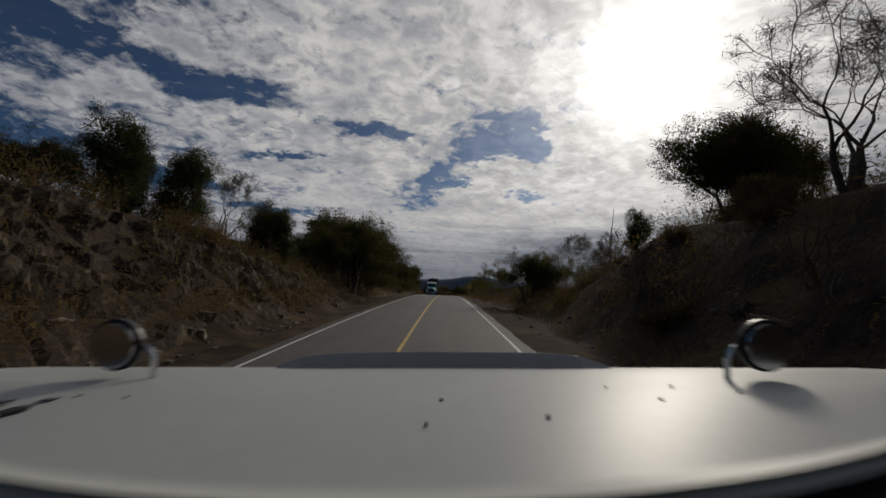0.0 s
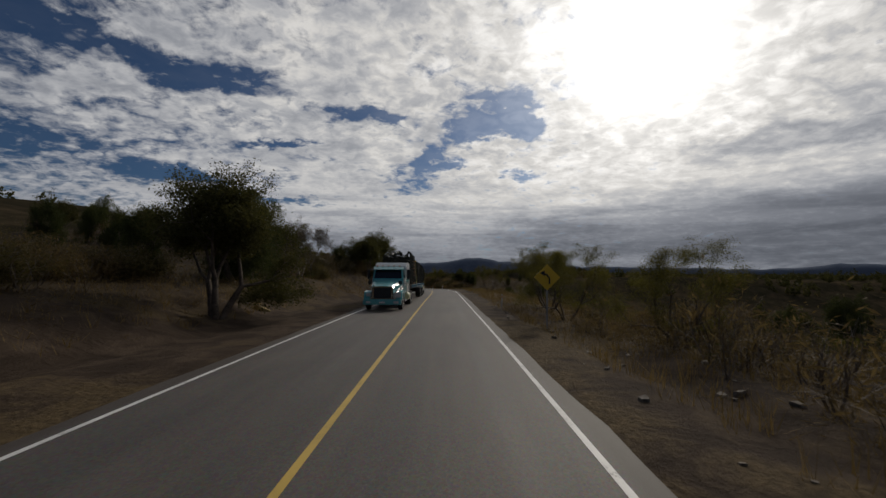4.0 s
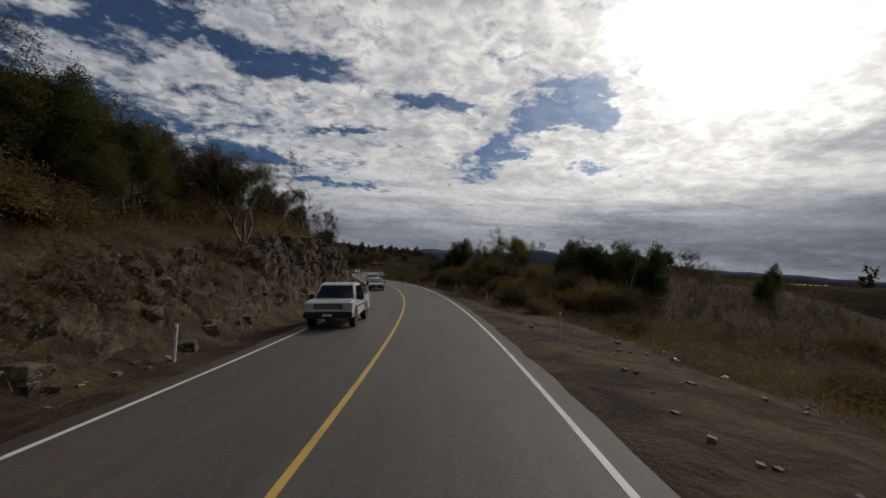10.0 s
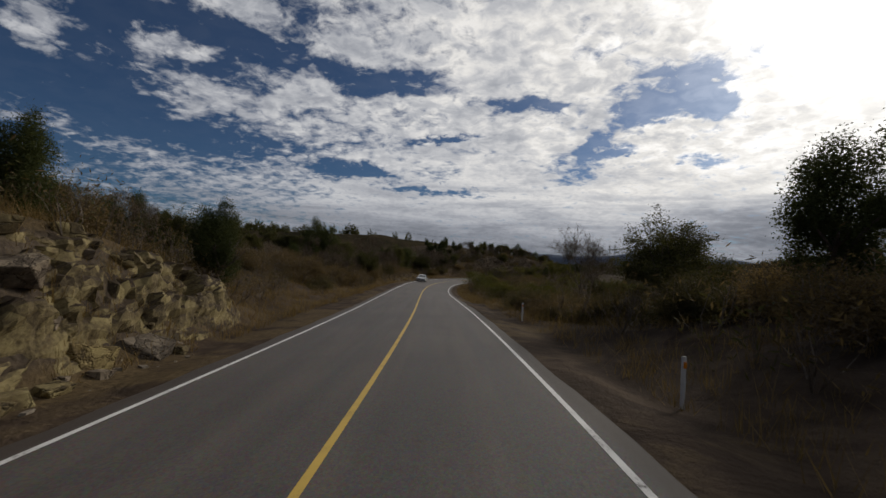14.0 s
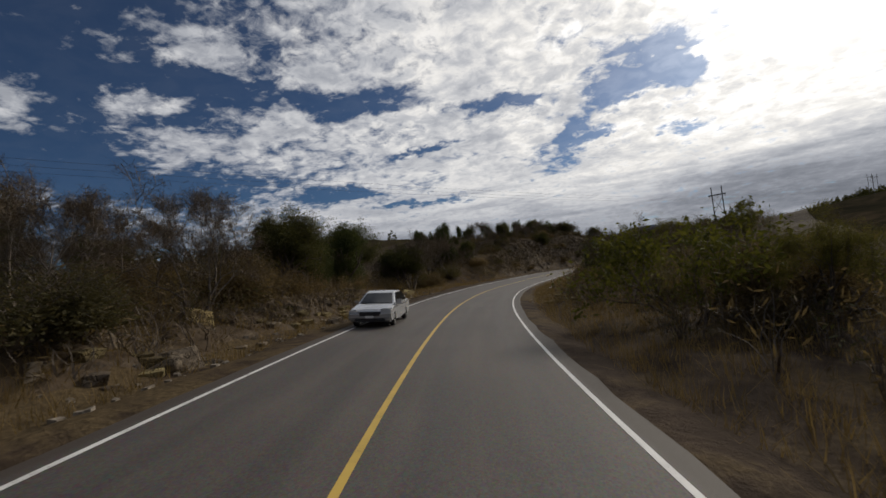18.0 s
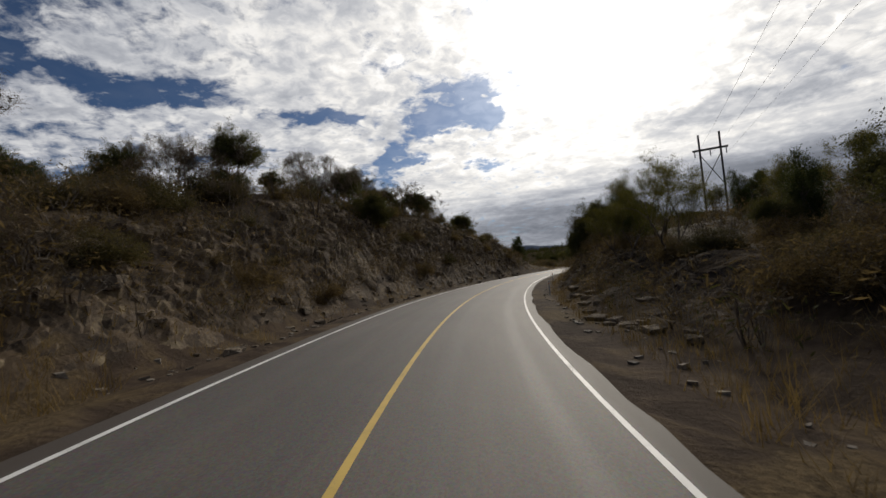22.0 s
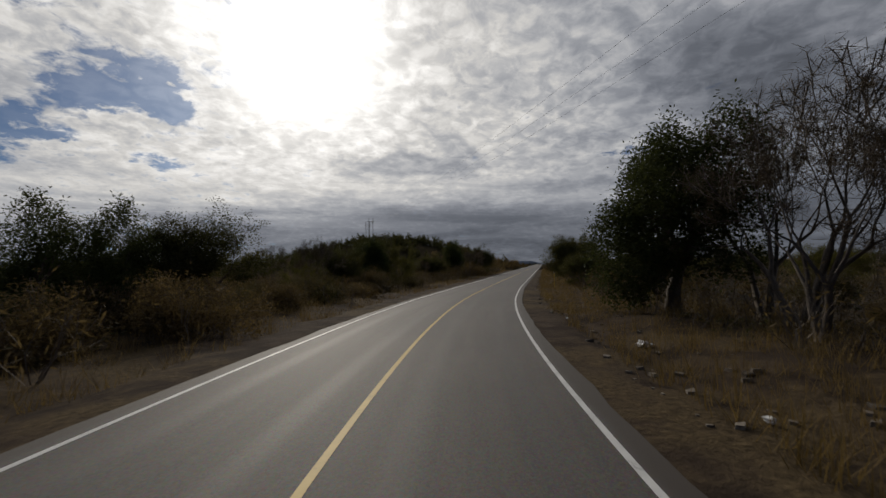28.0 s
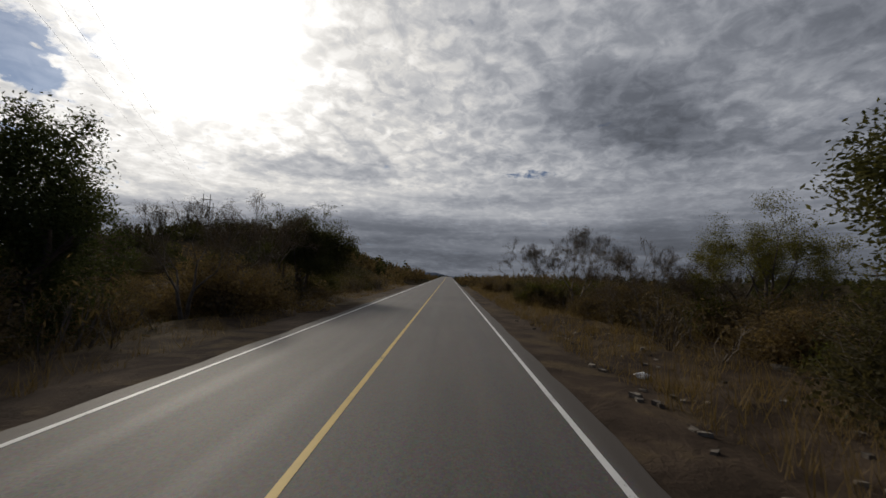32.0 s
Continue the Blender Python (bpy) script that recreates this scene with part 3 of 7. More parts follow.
def rise(s, d):
    """Height of the land over the road's centre line at s along and d across (right is positive)."""
    s, d = np.broadcast_arrays(np.asarray(s, dtype=float), np.asarray(d, dtype=float))
    a = np.abs(d)
    foot, run, up, on = (np.where(d < 0, np.interp(s, LEFT[:, 0], LEFT[:, k]), np.interp(s, RIGHT[:, 0], RIGHT[:, k])) for k in range(1, 5))
    wob = (lattice(s / 9.0, d * 0 + np.sign(d), 3) - 0.5) * 1.2
    foot, up = foot + wob * 0.5, up * (0.8 + 0.4 * lattice(s / 14.0, d * 0 + np.sign(d) * 5, 11))
    t = np.clip((a - foot) / run, 0, 1)
    face = t * t * (3 - 2 * t) * 0.45 + t * 0.55
    behind = np.maximum(a - foot - run, 0)
    slope = np.where(behind < 55, behind, 55 + (behind - 55) * 0.25)
    z = up * face + on * slope
    tilt = np.clip(1 - (a - 5.0) / 6.0, 0, 1)
    ditch = -0.16 * np.exp(-((a - np.maximum(foot - 0.5, 5.2)) / 0.7) ** 2)
    rough = np.clip((a - 4.3) / 2.5, 0, 1)
    steep = np.clip(np.abs(up) / 2.5, 0, 1) * (t > 0) * (t < 1.0)
    z = z - bank_of(s) * d * tilt + ditch - 0.05
    z = z + rough * (rugged(s / 3.1, d / 3.1, 21) - 0.5) * 0.55 + rough * (rugged(s / 17.0, d / 17.0, 5) - 0.5) * np.clip(behind / 14, 0, 1) * 2.4
    ledge = rugged(s / 2.3, z / 0.9, 33) - 0.5
    return z + steep * ledge * 1.5 * np.clip(t * 4, 0, 1) * np.clip((1 - t) * 4, 0.15, 1)


def spot(s, d, lift=0.0):
    """The place on the land (or on the road) at s along and d across."""
    h = np.interp(s, LINE_S, LINE_H)
    z = np.interp(s, LINE_S, LINE_Z) + (rise(s, d) if abs(d) > 4.0 else -bank_of(s) * d)
    return (float(np.interp(s, LINE_S, LINE_X) + np.cos(h) * d), float(np.interp(s, LINE_S, LINE_Y) - np.sin(h) * d), float(z) + lift)


def heading_at(s):
    return float(np.degrees(np.interp(s, LINE_S, LINE_H)))


def grid_along(ss, dd, zfun):
    s, d = np.meshgrid(ss, dd, indexing="ij")
    h = np.interp(s, LINE_S, LINE_H)
    x = np.interp(s, LINE_S, LINE_X) + np.cos(h) * d
    y = np.interp(s, LINE_S, LINE_Y) - np.sin(h) * d
    return np.stack([x, y, np.interp(s, LINE_S, LINE_Z) + zfun(s, d)], -1).reshape(-1, 3), s, d


def road_map(me, s, d):
    uv = me.uv_layers.new(name="road")
    ids = np.empty(len(me.loops), dtype=np.int32)
    me.loops.foreach_get("vertex_index", ids)
    uv.data.foreach_set("uv", np.stack([d.ravel()[ids], s.ravel()[ids]], -1).astype(np.float32).ravel())


# ---- land beside the road ----
ACROSS = np.concatenate([np.arange(3.6, 6.0, 0.4), np.arange(6.0, 17.0, 0.55), np.array([17.8, 19.0, 20.6, 22.5, 25, 28, 32, 36.5, 42])])
ACROSS = np.concatenate([-ACROSS[::-1], [0.0], ACROSS])
v, s_, d_ = grid_along(np.arange(-70, 660, 1.25), ACROSS, lambda s, d: np.where(np.abs(d) < 3.7, -0.12 - bank_of(s) * d, rise(s, d)))
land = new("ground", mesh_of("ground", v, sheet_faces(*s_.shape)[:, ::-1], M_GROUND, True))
road_map(land.data, s_, d_)
tagged(land, "brown dirt and rock banks with dry grass beside the road", "ground", kind="structure")


def along_of(x, y):
    """Nearest s and d for places far and near."""
    px, py, ph, ps = LINE_X[::6], LINE_Y[::6], LINE_H[::6], LINE_S[::6]
    q = (x[:, None] - px) ** 2 + (y[:, None] - py) ** 2
    i = q.argmin(1)
    return ps[i], np.sqrt(q[np.arange(len(x)), i]) * np.sign((x - px[i]) * np.cos(ph[i]) - (y - py[i]) * np.sin(ph[i])), i


def far_height(x, y):
    out = np.empty(len(x))
    for k in range(0, len(x), 4000):
        xs, ys = x[k:k + 4000], y[k:k + 4000]
        s, d, i = along_of(xs, ys)
        a = np.abs(d)
        z = LINE_Z[::6][i] + rise(s, d)
        z = z - np.clip((44 - a) / 5, 0, 1) * 1.2
        z = np.where(a < 34, np.minimum(z, LINE_Z[::6][i] - 4.0), z)
        far = np.clip((a - 60) / 300, 0, 1)
        z = z + far * (rugged(xs / 210.0, ys / 210.0, 41) - 0.5) * 34 + np.clip((a - 40) / 80, 0, 1) * (rugged(xs / 45.0, ys / 45.0, 43) - 0.5) * 5
        plain_far = np.clip((a - 500) / 900, 0, 1)
        out[k:k + 4000] = z * (1 - plain_far) + plain_far * (-30 + 26 * (rugged(xs / 500.0, ys / 500.0, 47) - 0.5))
        # the rounded hill with masts beyond the end of the drive
        out[k:k + 4000] += HILL[2] * np.exp(-(((xs - HILL[0]) / HILL[3]) ** 2 + ((ys - HILL[1]) / HILL[3]) ** 2))
    return out


HILL = (158.0, 700.0, 18.0, 62.0)
lin = np.sinh(np.linspace(-4.4, 4.4, 220)) / np.sinh(4.4)
gx, gy = np.meshgrid(150 + lin * 4200, 330 + lin * 4200, indexing="ij")
gz = far_height(gx.ravel(), gy.ravel())
wide = new("wide_ground", mesh_of("wide_ground", np.stack([gx.ravel(), gy.ravel(), gz], -1), sheet_faces(220, 220)[:, ::-1], M_SCRUB, True))
tagged(wide, "scrub covered plain and low hills out to the horizon", "ground", kind="structure")

# far ranges on the skyline, blue distance haze put into their colour
M_RANGE = material("mountain side with painted blue haze", ((0.0, (0.085, 0.105, 0.145)), (1.0, (0.13, 0.15, 0.19))), 0.004, 0.02, 1.0, 0.0, 0.0, spec=0.0)
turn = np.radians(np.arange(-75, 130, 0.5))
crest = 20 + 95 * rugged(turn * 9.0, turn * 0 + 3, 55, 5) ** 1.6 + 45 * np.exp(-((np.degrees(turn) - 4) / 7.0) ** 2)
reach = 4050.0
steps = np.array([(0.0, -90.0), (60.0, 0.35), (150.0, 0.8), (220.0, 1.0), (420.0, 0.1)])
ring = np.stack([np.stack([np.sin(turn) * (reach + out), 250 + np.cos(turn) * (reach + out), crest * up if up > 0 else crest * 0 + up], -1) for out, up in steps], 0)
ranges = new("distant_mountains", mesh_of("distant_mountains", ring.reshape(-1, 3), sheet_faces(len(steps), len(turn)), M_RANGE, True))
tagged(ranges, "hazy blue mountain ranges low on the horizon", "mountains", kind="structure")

# ---- pavement and its lines ----
PAVE_S = np.arange(-70, 980, 1.25)
PAVE_D = np.array([-4.05, -3.95, -3.5, -2.6, -1.75, -0.9, 0, 0.9, 1.75, 2.6, 3.5, 3.95, 4.05])
v, s_, d_ = grid_along(PAVE_S, PAVE_D, lambda s, d: -bank_of(s) * d + np.where(np.abs(d) > 4.0, -0.22, 0.0) - 0.002 * np.abs(d))
edge = np.abs(s_ * 0 + d_) > 3.9
jag = (rugged(s_ / 1.3, d_ * 0 + np.sign(d_) * 3, 9) - 0.5) * 0.22
h = np.interp(s_, LINE_S, LINE_H)
v[:, 0] += (np.cos(h) * jag * np.sign(d_) * edge).ravel()
v[:, 1] -= (np.sin(h) * jag * np.sign(d_) * edge).ravel()
me = mesh_of("road", v, sheet_faces(*s_.shape)[:, ::-1], M_ASPHALT, False)
road_map(me, s_, d_)
road = tagged(new("road", me), "grey worn asphalt two lane highway without shoulders", "road", kind="structure")
for name, at, half, mat, label in (("centre_line", 0.0, 0.055, M_YELLOW, "solid yellow painted centre line"),
                                   ("edge_line_left", -3.5, 0.05, M_WHITE, "solid white painted edge line"),
                                   ("edge_line_right", 3.5, 0.05, M_WHITE, "solid white painted edge line")):
    v, s_, d_ = grid_along(PAVE_S, np.array([at - half, at + half]), lambda s, d: -bank_of(s) * d - 0.002 * np.abs(d) + 0.005)
    me = mesh_of(name, v, sheet_faces(*s_.shape)[:, ::-1], mat)
    road_map(me, s_, d_)
    tagged(new(name, me), label, "road marking", kind="structure")

# ---- plants ----
def unit(v):
    return v / (np.linalg.norm(v) + 1e-9)


def grow(rng, p, way, length, radius, depth, segs, tips, spread=0.55, lift=0.12, forks=(2, 3), shrink=0.74):
    """A limb with bends, then its forks: fills segs (p0, p1, r0, r1) and tips."""
    bends = 3 if depth > 1 else 2
    r0 = radius
    for k in range(bends):
        way = unit(way + rng.normal(0, 0.13, 3) + np.array([0, 0, lift * 0.3]))
        q = p + way * length / bends
        r1 = radius * (1 - 0.38 * (k + 1) / bends)
        segs.append((p, q, r0, r1))
        p, r0 = q, r1
        if depth <= 2:
            tips.append(p)
    if depth <= 0:
        return
    n = rng.integers(forks[0], forks[1] + 1)
    turn = rng.uniform(0, 6.28)
    side = unit(np.cross(way, [0.31, 0.83, 0.4]))
    up = np.cross(side, way)
    for k in range(n):
        a = turn + 6.283 * k / n + rng.normal(0, 0.35)
        w = unit(way + (side * np.cos(a) + up * np.sin(a)) * spread * rng.uniform(0.65, 1.35) + np.array([0, 0, lift]))
        grow(rng, p, w, length * shrink * rng.uniform(0.75, 1.15), r0 * 0.78, depth - 1, segs, tips, spread, lift, forks, shrink)


def tubes(segs, sides=4):
    p0 = np.array([s[0] for s in segs])
    p1 = np.array([s[1] for s in segs])
    r0 = np.array([s[2] for s in segs])
    r1 = np.array([s[3] for s in segs])
    w = (p1 - p0) / (np.linalg.norm(p1 - p0, axis=1, keepdims=True) + 1e-9)
    ref = np.where(np.abs(w[:, 2:3]) > 0.9, np.array([[1.0, 0, 0]]), np.array([[0, 0, 1.0]]))
    a = np.cross(w, ref)
    a /= np.linalg.norm(a, axis=1, keepdims=True)
    b = np.cross(w, a)
    t = np.arange(sides) * 2 * np.pi / sides
    ring = a[:, None] * np.cos(t)[None, :, None] + b[:, None] * np.sin(t)[None, :, None]
    v = np.concatenate([p0[:, None] + ring * r0[:, None, None], (p1 + w * r1[:, None] * 0.3)[:, None] + ring * r1[:, None, None]], 1)
    i = np.arange(sides)
    f = np.stack([i, (i + 1) % sides, (i + 1) % sides + sides, i + sides], -1)
    faces = (np.arange(len(segs)) * 2 * sides)[:, None, None] + f[None]
    return v.reshape(-1, 3), faces.reshape(-1, 4)


def leaves(rng, centres, count, reach, size, flat=0.7, thin=0.42):
    """Small pointed leaves round each centre."""
    n = len(centres) * count
    c = np.repeat(centres, count, 0) + rng.normal(0, 1, (n, 3)) * reach * np.array([1, 1, flat])
    a = rng.normal(0, 1, (n, 3))
    a /= np.linalg.norm(a, axis=1, keepdims=True)
    b = np.cross(a, rng.normal(0, 1, (n, 3)))
    b /= np.linalg.norm(b, axis=1, keepdims=True)
    s = size * rng.uniform(0.6, 1.4, (n, 1))
    v = np.stack([c - a * s, c + b * s * thin, c + a * s, c - b * s * thin], 1)
    return v.reshape(-1, 3), np.arange(n * 4).reshape(-1, 4)


def tree_mesh(kind, rng, light=False):
    """Wood and crown of one tree, about 6 m high (bush 2 m), as arrays; light: fewer, larger leaves for growth set back from the road."""
    many = lambda n: max(2, n * 3 // 5) if light else n
    leaf_size = lambda q: q * 1.25 if light else q

    def with_core(fine, centres, count, reach, size):
        """Fine leaves outside, and larger sprays within that close the crown."""
        v, f = leaves(rng, centres, count, reach, size, 0.9, 0.6)
        return np.concatenate([fine[0], v]), np.concatenate([fine[1], f + len(fine[0])])
    segs, tips = [], []

    def drawn_in(segs, pts, radius):
        """The same tree with its crown no wider than radius."""
        k = min(1.0, radius / np.percentile(np.hypot(pts[:, 0], pts[:, 1]), 92))
        pull = np.array([k, k, 1.0])
        return [(a * pull, b * pull, c, d) for a, b, c, d in segs], pts * pull

    if kind == "juniper":
        top = 6.0
        grow(rng, np.array([0, 0, -0.3]), np.array([0, 0, 1.0]), 1.5, 0.2, 2, segs, tips, 0.45, 0.35, (3, 4), 0.85)
        lobes = [(np.array([0, 0, 3.0]), 1.35, 2.7)]
        for k in range(rng.integers(7, 11)):
            a, r = rng.uniform(0, 6.28), rng.uniform(0.5, 1.3)
            hgt = rng.uniform(1.2, 2.3)
            lobes.append((np.array([np.cos(a) * r, np.sin(a) * r, rng.uniform(0.7, 4.4)]), rng.uniform(0.5, 1.0), hgt))
        pts = []
        for c, rad, hgt in lobes:
            m = int(52 * rad * hgt)
            z = rng.uniform(-1, 1, m)
            a = rng.uniform(0, 6.28, m)
            q = np.sqrt(1 - z * z) * (0.72 + 0.28 * rng.random(m)) * np.where(z > 0, 1 - 0.45 * z, 1)
            pts.append(c + np.stack([np.cos(a) * q * rad, np.sin(a) * q * rad, z * hgt * 0.55 * (1 + 0.25 * rng.random(m))], -1))
        pts = np.concatenate(pts)
        pts = pts[pts[:, 2] > 0.15]
        pts[:, 2] *= top / pts[:, 2].max()
        inner = pts * np.array([0.72, 0.72, 0.9])
        return tubes(segs, 6), with_core(leaves(rng, pts, many(40), 0.15, leaf_size(0.046), 1.2), inner, 18, 0.16, 0.048), M_BARK, M_JUNIPER
    if kind == "oak":
        for k in range(rng.integers(3, 6)):
            a = rng.uniform(0, 6.28)
            grow(rng, np.array([0, 0, -0.3]), unit(np.array([np.cos(a) * 0.55, np.sin(a) * 0.55, 1.0])), 1.25, 0.13, 4, segs, tips, 0.85, 0.10, (2, 3), 0.80)
        pts = np.array(tips)
        pts = pts[pts[:, 2] > 0.45]
        k = 6.0 / pts[:, 2].max()
        segs = [(a * k, b * k, c, d) for a, b, c, d in segs]
        segs, pts = drawn_in(segs, pts * k, 2.5)
        keep = rng.random(len(pts)) < min(1.0, 330 / len(pts))
        shell = []
        for c in pts[rng.integers(0, len(pts), 15)]:
            m = 34
            w = rng.normal(0, 1, (m, 3))
            w /= np.linalg.norm(w, axis=1, keepdims=True)
            shell.append(c * np.array([0.8, 0.8, 0.88]) + w * np.array([1, 1, 0.75]) * rng.uniform(0.55, 1.0) * rng.uniform(0.7, 1.0, (m, 1)))
        crown = np.concatenate([pts[keep]] + shell)
        crown = crown[crown[:, 2] > 0.5]
        inner = crown * np.array([0.84, 0.84, 0.93])
        return tubes(segs, 4), with_core(leaves(rng, crown, many(52), 0.16, leaf_size(0.042)), inner, 18, 0.17, 0.045), M_BARK, M_OAK
    if kind == "mesquite":
        for k in range(rng.integers(2, 5)):
            a = rng.uniform(0, 6.28)
            grow(rng, np.array([0, 0, -0.3]), unit(np.array([np.cos(a) * 0.6, np.sin(a) * 0.6, 1.0])), 1.7, 0.1, 4, segs, tips, 0.7, 0.10, (2, 3), 0.76)
        pts = np.array(tips)
        k = 5.6 / pts[:, 2].max()
        segs = [(a * k, b * k, c, d) for a, b, c, d in segs]
        segs, pts = drawn_in(segs, pts[pts[:, 2] > 1.0] * k, 2.6)
        keep = rng.random(len(pts)) < min(1.0, 430 / len(pts))
        return tubes(segs, 4), leaves(rng, pts[keep], many(140), 0.16, leaf_size(0.025)), M_BARK, M_MESQUITE
    if kind == "bare":
        for k in range(rng.integers(2, 4)):
            a = rng.uniform(0, 6.28)
            grow(rng, np.array([0, 0, -0.3]), unit(np.array([np.cos(a) * 0.4, np.sin(a) * 0.4, 1.0])), 1.75, 0.12, 6, segs, tips, 0.6, 0.10, (2, 2), 0.80)
        pts = np.array(tips)
        k = 6.0 / pts[:, 2].max()
        segs = [(a * k, b * k, max(c, 0.012), max(d, 0.011)) for a, b, c, d in segs]
        segs, pts = drawn_in(segs, pts[pts[:, 2] > 1.2] * k, 2.7)
        keep = rng.random(len(pts)) < 0.9
        return tubes(segs, 3), leaves(rng, pts[keep], many(14), 0.13, leaf_size(0.14), 0.8, 0.035), M_TWIG, M_TWIGLET
    if kind in ("brush", "scrub"):
        # tangled mound, about 2 m, its stems showing through
        for k in range(11):
            a = rng.uniform(0, 6.28)
            grow(rng, np.array([0, 0, -0.2]), unit(np.array([np.cos(a) * 0.9, np.sin(a) * 0.9, 1.0])), 0.7, 0.022, 3, segs, tips, 0.7, 0.12, (2, 3), 0.76)
        pts = np.array(tips)
        k = 2.0 / pts[:, 2].max()
        segs = [(a * k, b * k, max(c * 0.8, 0.006), max(d * 0.8, 0.005)) for a, b, c, d in segs]
        pts = pts[rng.random(len(pts)) < min(1.0, 420 / len(pts))] * k
        pts = pts[pts[:, 2] > 0.1]
        low = pts * np.array([0.9, 0.9, 0.55])
        fine = leaves(rng, pts, 15, 0.13, 0.04, 0.9, 0.3)
        return tubes(segs, 3), with_core(fine, low, 16, 0.16, 0.045), M_TWIG, M_BRUSH if kind == "brush" else M_SCRUBLEAF
    # rounded leafy bush, about 2 m
    for k in range(7):
        a = rng.uniform(0, 6.28)
        grow(rng, np.array([0, 0, -0.15]), unit(np.array([np.cos(a) * 0.8, np.sin(a) * 0.8, 1.0])), 0.7, 0.03, 3, segs, tips, 0.6, 0.1, (2, 3), 0.75)
    pts = np.array(tips)
    k = 2.0 / pts[:, 2].max()
    segs = [(a * k, b * k, c, d) for a, b, c, d in segs]
    return tubes(segs, 3), leaves(rng, pts[rng.random(len(pts)) < 0.6] * k, 12, 0.14, 0.055), M_BARK, M_GREENBUSH


LABELS = {"juniper": ("dark green juniper tree with a dense rounded crown", "juniper tree"),
          "oak": ("dark evergreen oak with a broad leafy crown", "oak tree"),
          "mesquite": ("yellow green mesquite tree with thin airy foliage", "mesquite tree"),
          "bare": ("leafless grey brown tree with fine twigs", "bare tree"),
          "brush": ("dry brown brush thicket with tangled twigs", "brush"),
          "scrub": ("dark evergreen scrub thicket beside the road", "scrub"),
          "bush": ("low yellow green leafy bush beside the road", "bush")}
FULL = {"juniper": 6.0, "oak": 6.0, "mesquite": 5.6, "bare": 6.0, "bush": 2.0, "brush": 2.0, "scrub": 2.0}
PLANTS = {}
for kind in LABELS:
    PLANTS[kind] = []
    for k in range(7):
        (wv, wf), (lv, lf), wood, leaf = tree_mesh(kind, np.random.default_rng(100 + 17 * k + len(kind)), k > 3)
        PLANTS[kind].append([mesh_of("trunk", wv, wf, wood, True), mesh_of("crown", lv, lf, leaf), None])
plant_rng = np.random.default_rng(5)


def plant(kind, s, d, height, wide=1.0):
    """A tree of that height standing on the land at s, d."""
    pick = PLANTS[kind][plant_rng.integers(4, 7) if abs(d) > 15 else plant_rng.integers(4)]
    k = height / FULL[kind]
    where = Matrix.Translation(spot(s, d, -0.05)) @ Matrix.Rotation(plant_rng.uniform(0, 6.28), 4, "Z")
    size = Matrix.Diagonal((k * wide, k * wide, k, 1))
    root = new({"bush": "bush", "brush": "brush_thicket", "scrub": "scrub_thicket"}.get(kind, kind + "_tree"))
    root.matrix_world = where @ size
    for part_name, me in (("trunk", pick[0]), ("crown", pick[1])):
        ob = new(part_name, me)
        ob.parent = root
    tagged(root, LABELS[kind][0], LABELS[kind][1], LABELS[kind][1] + (" thickets" if kind in ("brush", "scrub") else "s") + " along the road")
    return root


